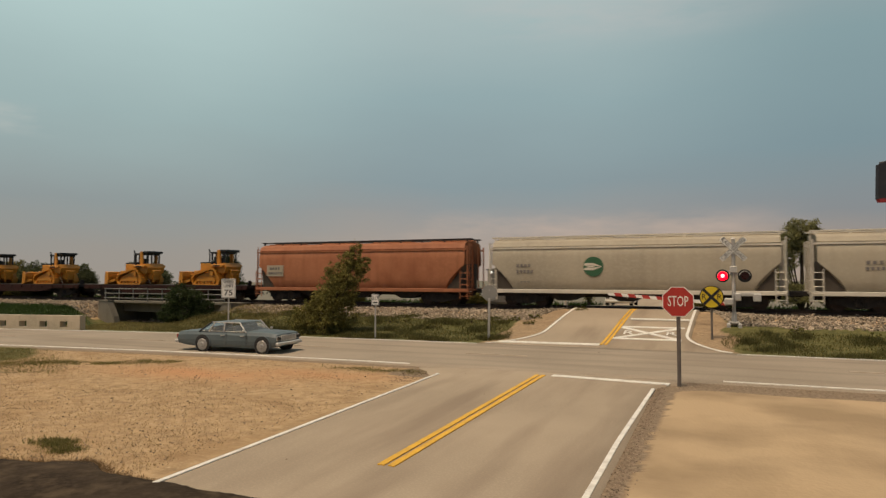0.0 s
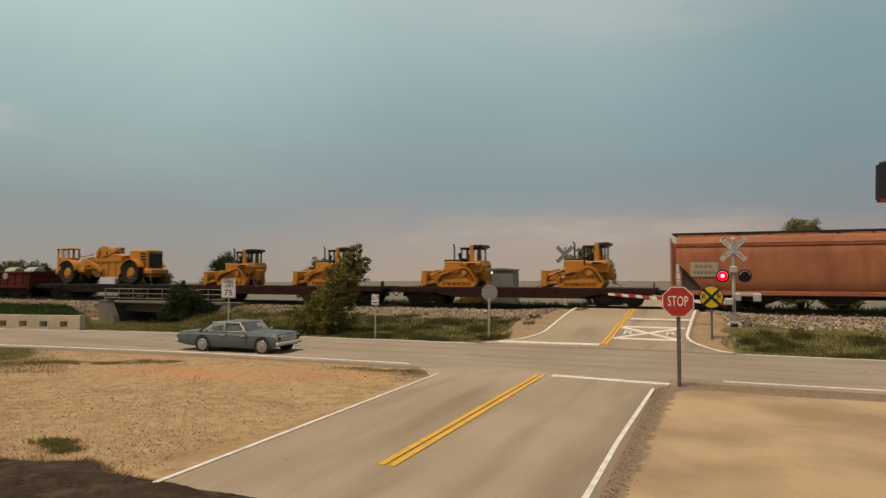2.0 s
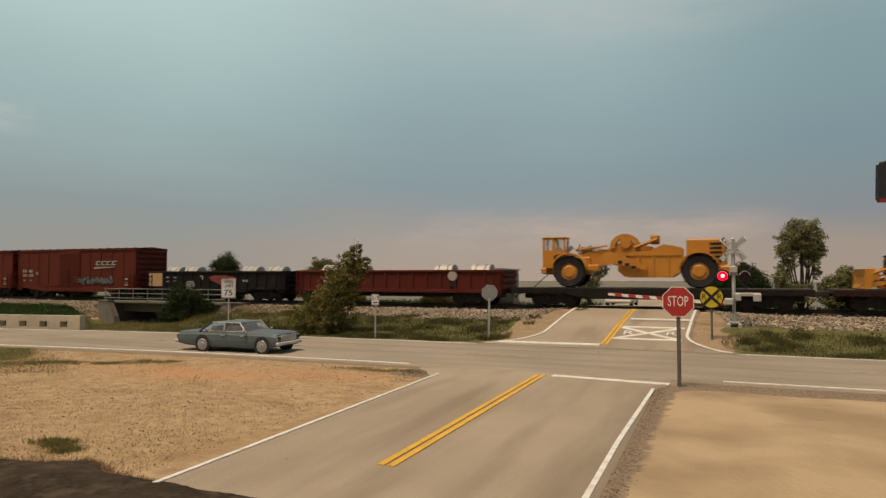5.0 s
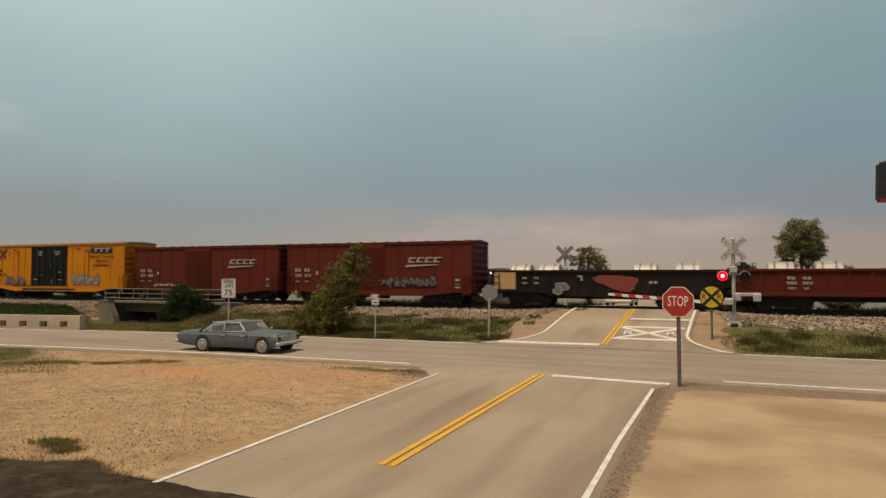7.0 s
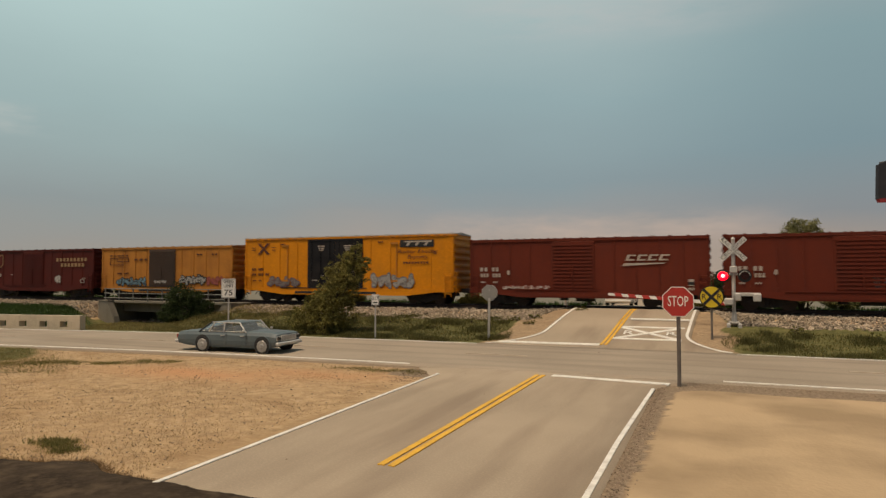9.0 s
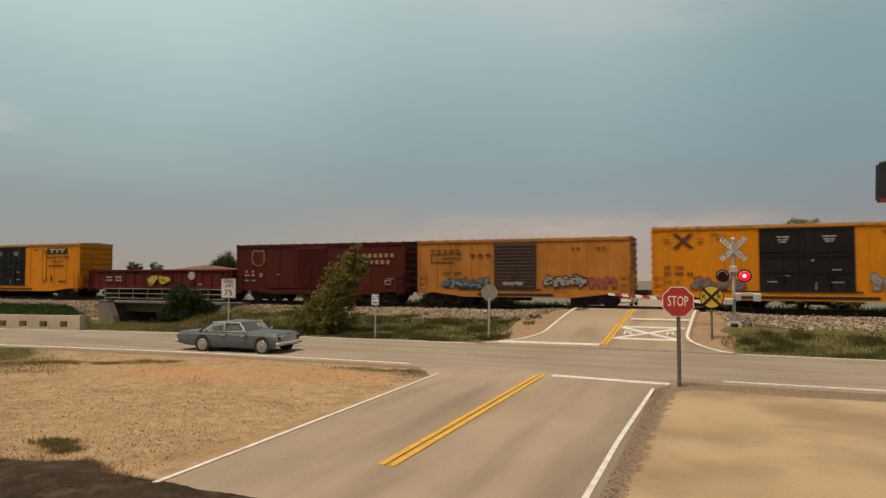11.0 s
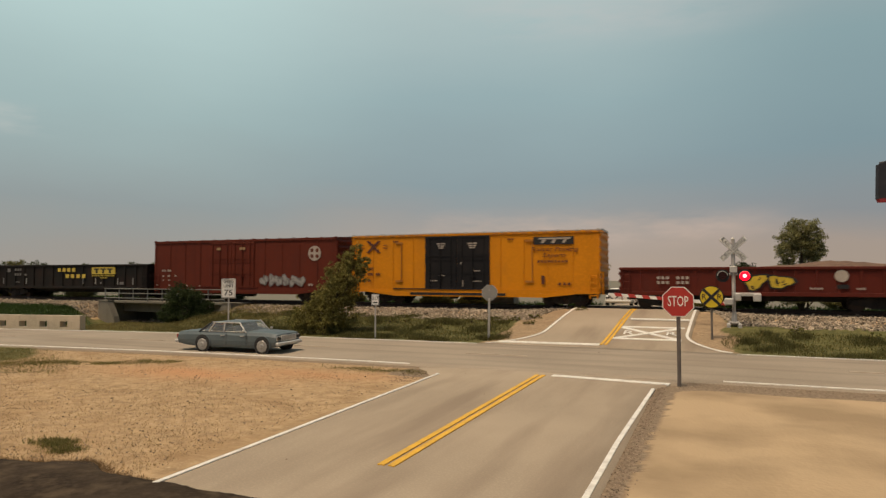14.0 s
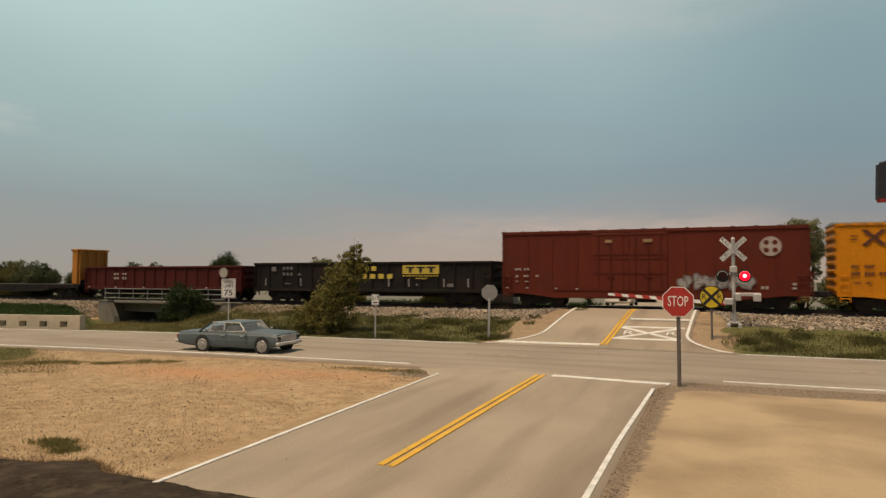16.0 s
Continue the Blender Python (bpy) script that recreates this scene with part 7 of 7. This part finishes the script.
def plant(name, x, y, z, clumps, leaf, label, category, per=900, size=0.11, seed=1, stems=None, twig=1.0):
    th = thing(name, at(x, y, z), label, category)
    bm = bms()
    r = random.Random(seed)
    top = max(clumps, key=lambda c: c[2])
    for st in stems or [((0, 0, -0.3), (clumps[0][0] * 0.5, clumps[0][1] * 0.5, clumps[0][2]), 0.12)]:
        rod(bm, *st[:2], st[2] * twig, 7, st[2] * 0.6 * twig)
    base = Vector((0, 0, 0.15))
    for c in clumps:
        tip = Vector(c[:3])
        mid = base.lerp(tip, 0.55) + Vector((r.uniform(-0.12, 0.12), r.uniform(-0.12, 0.12), r.uniform(0, 0.15))) * twig
        rod(bm, base * twig, mid, 0.06 * twig, 6, 0.045 * twig)
        rod(bm, mid, tip, 0.045 * twig, 6, 0.015 * twig)
        for _ in range(3):
            e = tip + Vector((r.uniform(-1, 1) * c[3], r.uniform(-1, 1) * c[4], r.uniform(-0.2, 1) * c[5])) * 0.8
            rod(bm, mid.lerp(tip, 0.7), e, 0.022 * twig, 5, 0.008 * twig)
    part("trunk", bm, BARK, th, "brown branching trunk")
    me = leaves(clumps, per, size, seed)
    me.materials.append(LEAF[leaf])
    part("crown", me, None, th, "uneven leafy crown")
    return th


def along(right, z, r, ry=None, rz=None, ahead=0.0):
    """A clump offset to the viewer's right."""
    x, y = spot(right, ahead)
    return (x, y, z, r, ry or r, rz or r)


def build_plants():
    x, y = spot(-6.25, 33.6)
    plant("bush", x, y, float(ground_z(x, y)), [along(0, 0.8, 1.15, 1.0, 0.85), along(-0.8, 0.7, 0.8, 0.7, 0.7), along(0.85, 0.95, 0.85, 0.8, 0.85), along(0.3, 1.8, 0.8, 0.8, 0.75), along(-0.35, 1.35, 0.5, 0.5, 0.45),
          along(0.85, 2.2, 0.85, 0.8, 0.8), along(0.75, 2.9, 0.7, 0.65, 0.65), along(1.4, 3.0, 0.75, 0.65, 0.7), along(1.95, 3.55, 0.5, 0.5, 0.5), along(1.4, 3.8, 0.5, 0.45, 0.45), along(1.72, 4.35, 0.33, 0.3, 0.42)],
          "mid", "tall leaning leafy bush with yellowish tips", "bush", 4200, 0.062, 3)
    x, y = spot(-16.4, 41.3)
    plant("bush", x, y, float(ground_z(x, y)), [along(0, 0.9, 1.2, 1.0, 0.9), along(-0.9, 0.8, 0.7, 0.7, 0.8), along(0.9, 0.8, 0.75, 0.7, 0.8), along(-0.3, 1.95, 0.85, 0.8, 0.8), along(0.55, 1.8, 0.65, 0.7, 0.6), along(1.35, 0.9, 0.6, 0.6, 0.7)],
          "dark", "dark green rounded bush beside the bridge", "bush", 3200, 0.07, 5)
    x, y = spot(22.15, 40.2)
    z = float(ground_z(x, y))
    plant("tree", x, y, z, [along(0.15, 5.4, 0.85, 0.8, 0.5), along(-0.65, 4.8, 0.7, 0.7, 0.6), along(0.8, 4.75, 0.65, 0.7, 0.65), along(-0.95, 4.0, 0.55, 0.6, 0.55), along(0.95, 3.95, 0.55, 0.6, 0.6),
          along(0.05, 4.2, 0.7, 0.7, 0.6), along(0.55, 3.3, 0.5, 0.5, 0.45), along(-0.8, 3.1, 0.5, 0.5, 0.45), along(-1.2, 2.3, 0.55, 0.6, 0.55), along(0.95, 2.6, 0.3, 0.3, 0.35), along(-0.6, 1.3, 1.1, 0.8, 0.7), along(1.6, 1.5, 0.5, 0.5, 0.6)],
          "grey", "slender grey-green tree with open crown", "tree", 6500, 0.055, 7, stems=[((0, 0, -0.3), (0.05, 0, 3.4), 0.13), ((0.05, 0, 3.4), (0.1, 0, 5.2), 0.07), ((0.3, 0.2, -0.3), (0.5, 0.3, 3.2), 0.07)])
    x, y = spot(10.35, 46.2)
    z = float(ground_z(x, y))
    plant("tree", x, y, z, [along(0, 3.7, 0.75, 0.7, 0.65), along(-0.7, 3.2, 0.55, 0.5, 0.5), along(0.7, 3.1, 0.6, 0.5, 0.5), along(0.3, 2.4, 0.75, 0.7, 0.6), along(-0.4, 2.2, 0.7, 0.6, 0.6), along(1.0, 2.6, 0.4, 0.4, 0.4), along(0, 1.2, 0.9, 0.8, 0.8)],
          "mid", "small olive-green tree behind the track", "tree", 3600, 0.06, 9)
    for rgt, ahd, top, r, leaf, seed, lab in ((19.3, 42.5, 3.7, 1.7, "dark", 11, "dark green low shrub behind the track"), (20.6, 43.5, 3.4, 1.0, "dark", 12, "dark green low shrub behind the track"),
                                         (-9.9, 52, 4.3, 1.45, "olive", 13, "rounded olive-green bush behind the track"), (-18.9, 56, 4.85, 1.6, "dark", 14, "rounded dark green tree behind the track"),
                                         (-35.8, 58, 3.95, 1.3, "far", 16, "low green bush behind the track"), (-44, 64, 4.2, 1.6, "far", 18, "low green bush behind the track"), (-41.6, 63, 4.25, 1.5, "olive", 19, "low green bush behind the track"),
                                         (-39.3, 62, 4.15, 1.4, "far", 20, "low green bush behind the track"), (-33.3, 60, 4.0, 1.2, "far", 21, "low green bush behind the track"), (-27.5, 62, 4.05, 1.3, "far", 23, "low green bush behind the track"),
                                         (-30.5, 64, 4.1, 1.4, "far", 24, "low green bush behind the track"), (-11.3, 62, 4.6, 1.6, "far", 25, "low green bush behind the track"),
                                         (-0.5, 45.5, 1.9, 1.0, "olive", 26, "low green bush behind the track"), (2.0, 44.5, 1.8, 0.8, "mid", 27, "low green bush behind the track"), (24.5, 39.8, 3.5, 1.0, "grey", 28, "grey-green shrub behind the track"),
                                         (-7.0, 47.5, 1.9, 1.1, "mid", 29, "low green bush behind the track"), (17.0, 41.5, 1.9, 0.9, "olive", 30, "low green bush behind the track")):
        x, y = spot(rgt, ahd)
        z = float(ground_z(x, y))
        h = top - z
        plant("tree" if h > 2.2 else "bush", x, y, z, [along(0, h * 0.45, r, r * 0.9, h * 0.42), along(-r * 0.6, h * 0.4, r * 0.6, r * 0.6, h * 0.3), along(r * 0.6, h * 0.42, r * 0.6, r * 0.6, h * 0.32), along(r * 0.1, h * 0.75, r * 0.65, r * 0.6, h * 0.24)],
              leaf, lab, "tree" if h > 2.2 else "bush", 5200, 0.075, seed)
    # small dry shrubs at the foot of the ballast and by the crossing
    r = random.Random(8)
    for rgt, ahd in ((-2.9, 35.6), (-2.0, 35.4), (1.5, 34.5), (3.7, 34.3), (4.9, 34.6), (4.4, 33.2), (7.6, 35.8), (-0.5, 33.4), (2.4, 33.0), (15.4, 28.3), (17.6, 26.6), (19.2, 25.3)):
        x, y = spot(rgt, ahd)
        s = r.uniform(0.75, 1.15)
        plant("shrub", x, y, float(ground_z(x, y)), [along(0, 0.16 * s, 0.38 * s, 0.32 * s, 0.2 * s), along(-0.22 * s, 0.12, 0.25 * s, 0.22 * s, 0.15 * s), along(0.25 * s, 0.12, 0.25 * s, 0.22 * s, 0.15 * s)],
              "olive", "tiny olive-brown scrub tuft on the bank", "shrub", 1500, 0.04, r.randrange(99), twig=0.2)


def grass_field(name, n, area, height, width, material, label, seed, lean=0.35):
    rng = np.random.default_rng(seed)
    x, y = area(rng, n)
    n = len(x)
    z = ground_z(x, y)
    h = rng.uniform(height[0], height[1], n)
    a = rng.random(n) * 6.283
    w = rng.uniform(width[0], width[1], n)
    lx, ly = rng.normal(0, lean, n) * h, rng.normal(0, lean, n) * h
    V = np.stack((np.stack((x - np.cos(a) * w, y - np.sin(a) * w, z - 0.03), -1), np.stack((x + np.cos(a) * w, y + np.sin(a) * w, z - 0.03), -1),
                  np.stack((x + lx, y + ly, z + h), -1)), 1)
    me = bpy.data.meshes.new(name)
    me.from_pydata((V.reshape(-1, 3) * S).tolist(), [], np.arange(n * 3).reshape(n, 3).tolist())
    me.materials.append(material)
    return tagged(new(name, me), label, "grass", kind="stuff")


def clumpy(x, y, k=0.9):
    return np.sin(x * k * 1.7 + 1.1 * np.sin(y * k * 1.3)) * np.sin(y * k * 2.1 + 0.7 * np.sin(x * k * 2.3))


def verge(rng, n):
    """Green verge between the road and the ballast on both sides of the crossing."""
    x = rng.uniform(-30, 22, n)
    y = rng.uniform(26.6, 34.6, n)
    edge = cross_y(x) + 4.2 + 0.35 * np.sin(x * 1.3)
    off = np.abs(x - ROAD_X)
    keep = (y > edge) & (off > 4.6 + 0.5 * np.sin(y) + np.maximum(0, 1.6 - (y - 27.2)) * 1.3 + (x > ROAD_X) * 0.9)
    keep &= rng.random(n) < np.clip(0.75 + 0.5 * clumpy(x, y), 0.15, 1) * np.where(y > 33.6, 0.35, 1) * np.where(x > ROAD_X, np.where(y > 32.0, 0.0, 1.0), 1)
    return x[keep], y[keep]


def tall_tufts(rng, n):
    cx, cy = verge(rng, n // 70)
    keep = (clumpy(cx, cy) > 0.1)
    cx, cy = cx[keep], cy[keep]
    k = rng.integers(0, len(cx), n)
    return cx[k] + rng.normal(0, 0.2, n), cy[k] + rng.normal(0, 0.2, n)


def creek(rng, n):
    x = rng.uniform(-41, -24, n)
    y = rng.uniform(24.5, 36.0, n)
    keep = (y > cross_y(x) + 4.6) & (x > -43.4 + 0.9 * np.clip(35 - y, 0, 9)) & (rng.random(n) < 0.7 + 0.4 * clumpy(x, y))
    return x[keep], y[keep]


def lush_bank(rng, n):
    x = rng.uniform(-75, -34, n)
    y = rng.uniform(TRACK_Y - 14, TRACK_Y - 5.0, n)
    keep = (y > cross_y(x) + 4.7) & (x < -43.6 + 0.9 * np.clip(35 - y, 0, 9) + rng.normal(0, 0.3, n))
    return x[keep], y[keep]


def behind(rng, n):
    x = rng.uniform(-80, 40, n)
    y = TRACK_Y + rng.uniform(4.2, 14, n)
    keep = np.abs(x - ROAD_X - 0.8) > 4
    return x[keep], y[keep]


def dry_field(rng, n):
    y = 7.3 + (19.3 - 7.3) * rng.random(n) ** 1.5
    x = rng.uniform(-32, -8.1, n)
    keep = rng.random(n) < np.clip(0.55 + 0.5 * clumpy(x, y, 0.6) + np.where(y < 13, 0.3, -0.15), 0.05, 1)
    keep &= y < cross_y(x) - 4.1
    return x[keep], y[keep]


def field_green(rng, n):
    """Weeds thinning out along the road's edge, and two patches on the dry field."""
    lx = rng.uniform(-23, -17.2, n // 2)
    x = np.concatenate((lx, rng.normal(-11.0, 0.26, n // 6), rng.normal(-9.6, 1.0, n // 6), rng.normal(-10.4, 0.2, n // 20)))
    y = np.concatenate((17.1 + 0.46 * (lx + 17.8) + rng.normal(0, 0.3, n // 2), rng.normal(8.25, 0.13, n // 6), rng.normal(18.4, 0.22, n // 6), rng.normal(7.95, 0.1, n // 20)))
    keep = (y < cross_y(x) - 4.1) & (x < -8.2) & (rng.random(len(x)) < 0.5 + 0.5 * clumpy(x, y, 2.2))
    return x[keep], y[keep]


def field_mound(rng, n):
    """Thick weeds beside the road that runs along the railway."""
    x, y = rng.uniform(-30, -18.5, n), rng.uniform(13.7, 19.4, n)
    keep = (x + 20.4 + 1.43 * (y - 14.5) < rng.random(n) * 2.2 - 0.6) & (y < cross_y(x) - 4.1) & (rng.random(n) < 0.65 + 0.5 * clumpy(x, y, 1.3))
    return x[keep], y[keep]


def edge_fringe(rng, n):
    x = rng.uniform(-12.5, -7.5, n)
    return x, 7.2 + 0.33 * np.exp(-((x + 9.2) / 0.55) ** 2) + rng.normal(0, 0.06, n)


build_plants()
grass_field("verge_grass", 110000, verge, (0.04, 0.16), (0.008, 0.022), GRASS["green"], "short olive-green verge grass", 1, 0.6)
grass_field("verge_tuft", 60000, tall_tufts, (0.08, 0.27), (0.008, 0.02), GRASS["green"], "taller olive-green grass tufts on the verge", 2, 0.5)
grass_field("straw_grass", 26000, verge, (0.05, 0.18), (0.007, 0.018), GRASS["straw"], "dry straw-coloured grass among the green", 6, 0.6)
grass_field("creek_grass", 40000, creek, (0.06, 0.26), (0.01, 0.025), GRASS["straw"], "yellow-green grass along the creek", 7, 0.5)
grass_field("bank_grass", 60000, lush_bank, (0.08, 0.24), (0.015, 0.035), GRASS["lush"], "dark green grass on the railway bank", 8, 0.5)
grass_field("far_grass", 24000, behind, (0.12, 0.45), (0.03, 0.06), GRASS["lush"], "dark green grass behind the railway", 9)
grass_field("dry_grass", 60000, dry_field, (0.02, 0.06), (0.004, 0.011), GRASS["dry"], "short dry tan grass on the field", 10, 0.8)
grass_field("brown_grass", 24000, dry_field, (0.012, 0.045), (0.004, 0.011), GRASS["brown"], "dead brown grass among the tan", 13, 0.8)
grass_field("field_tuft", 26000, field_green, (0.012, 0.07), (0.006, 0.016), GRASS["olive"], "sparse olive-green tufts on the dry field", 11, 0.6)
grass_field("field_straw", 12000, field_mound, (0.03, 0.12), (0.006, 0.016), GRASS["straw"], "straw-coloured weeds beside the road", 17, 0.7)
grass_field("field_weeds", 14000, field_mound, (0.025, 0.1), (0.006, 0.018), GRASS["olive"], "thick olive-green weeds beside the road", 14, 0.6)
grass_field("fringe_grass", 2600, edge_fringe, (0.02, 0.07), (0.006, 0.014), GRASS["brown"], "dead brown grass along the layout's edge", 16, 0.7)


def dirt_area(rng, n):
    y = 7.3 + 12 * rng.random(n) ** 1.3
    x = rng.uniform(-30, -8.1, n)
    keep = y < cross_y(x) - 3.9
    x, y = x[keep], y[keep]
    return x, y, ground_z(x, y)


rocks("field_crumbs", 2600, dirt_area, (0.008, 0.03), GRAVEL, "small brown crumbs and pebbles on the field", 12)


# ---- near edge of the layout ----
def build_foreground():
    bm = bms()
    n = 360
    rows = []
    rg = random.Random(4)
    for k in range(n + 1):
        x = -30 + (26.5) * k / n
        w = 0.03 * math.sin(k * 0.19) + 0.02 * math.sin(k * 0.45) + 0.34 * math.exp(-((x + 9.2) / 0.55) ** 2) - (0.08 if x < -9.8 else 0.0)
        j = lambda a: rg.uniform(-a, a)
        rows.append([bm.verts.new((x, y, z)) for y, z in ((7.26 + w + j(0.012), -0.05), (7.16 + w + j(0.01), 0.045 + j(0.004)), (6.95 + w * 0.5 + j(0.01), 0.06 + j(0.005)), (6.5, 0.07 + j(0.006)), (5.6, 0.06 + j(0.006)), (5.0, -0.05))])
    for a, b in zip(rows, rows[1:]):
        for i in range(5):
            bm.faces.new((a[i], b[i], b[i + 1], a[i + 1]))
    bm.faces.new(rows[0][::-1])
    bm.faces.new(rows[-1])
    bmesh.ops.recalc_face_normals(bm, faces=bm.faces)
    # low dark mound; the shade at the layout's edge is put into its brown
    ob = part("edging_strip", bm, surface("shaded_edge_brown", (0.05, 0.037, 0.026, 1), 1.0, var=0.45, big=1.2, fine=12, bump=0.3, dirt=(0.10, 0.073, 0.047, 1), dirt_amount=0.7, spec=0.02), smooth=True)
    tagged(ob, "dark brown near edge of the layout, shade put into its colour", "edging")
    # hanging dark blue thing with a red lower edge, on a pole beside the road
    x, y = spot(7.35, 10.2)
    th = thing("hanging_banner", at(x, y, 0, 0, 0, YAW), "dark blue hanging banner with a red hem on a pole", "banner")
    part("pole", rod(bms(), (0.1, 0, -0.3), (0.1, 0, 4.95), 0.03, 8), DARKPOLE, th)
    part("arm", rod(bms(), (0.12, 0, 4.86), (-0.45, 0, 4.78), 0.015, 6), DARKPOLE, th)
    part("cloth", prism(bms(), ((-0.52, 4.2), (-0.3, 4.22), (-0.05, 4.24), (-0.05, 4.9), (-0.3, 4.84), (-0.5, 4.74)), -0.05, 0.02), surface("navy_cloth", (0.022, 0.024, 0.032, 1), 0.8, var=0.2), th, "dark blue cloth")
    part("hem", prism(bms(), ((-0.49, 4.15), (-0.05, 4.16), (-0.05, 4.235), (-0.51, 4.205)), -0.056, 0.026), surface("red_cloth", (0.25, 0.025, 0.03, 1), 0.8, var=0.2), th, "red hem")


build_foreground()


# ---- motion of the train and the flashing lights ----
def motions():
    times = [0, 0.1] + [0.5 * k for k in range(1, 32)] + [15.9, 16.0]
    for ob, q in CARS:
        z = ob.location.z / S
        walk(ob, [(t, at(-22.86 + q + SPEED * (t - 13.5), TRACK_Y, z)) for t in times])
    turn = SPEED / 30 / 0.42
    for ob, dx in WHEELSETS:
        walk(ob, [(k / 30, at(dx, 0, 0.42, 0, math.degrees(turn * k), 0)) for k in range(481)])
    # the lit lens changes sides about twice a second
    rows, side, t = [(0, at(-0.47, -0.2, 2.28))], -1, 0.352
    while t < 16:
        rows.append((t - 0.017, at(0.47 * side, -0.2, 2.28)))
        side = -side
        rows.append((t + 0.017, at(0.47 * side, -0.2, 2.28)))
        t += 0.5085
    rows.append((16.0, at(0.47 * side, -0.2, 2.28)))
    for ob in LAMPS:
        walk(ob, rows)


motions()
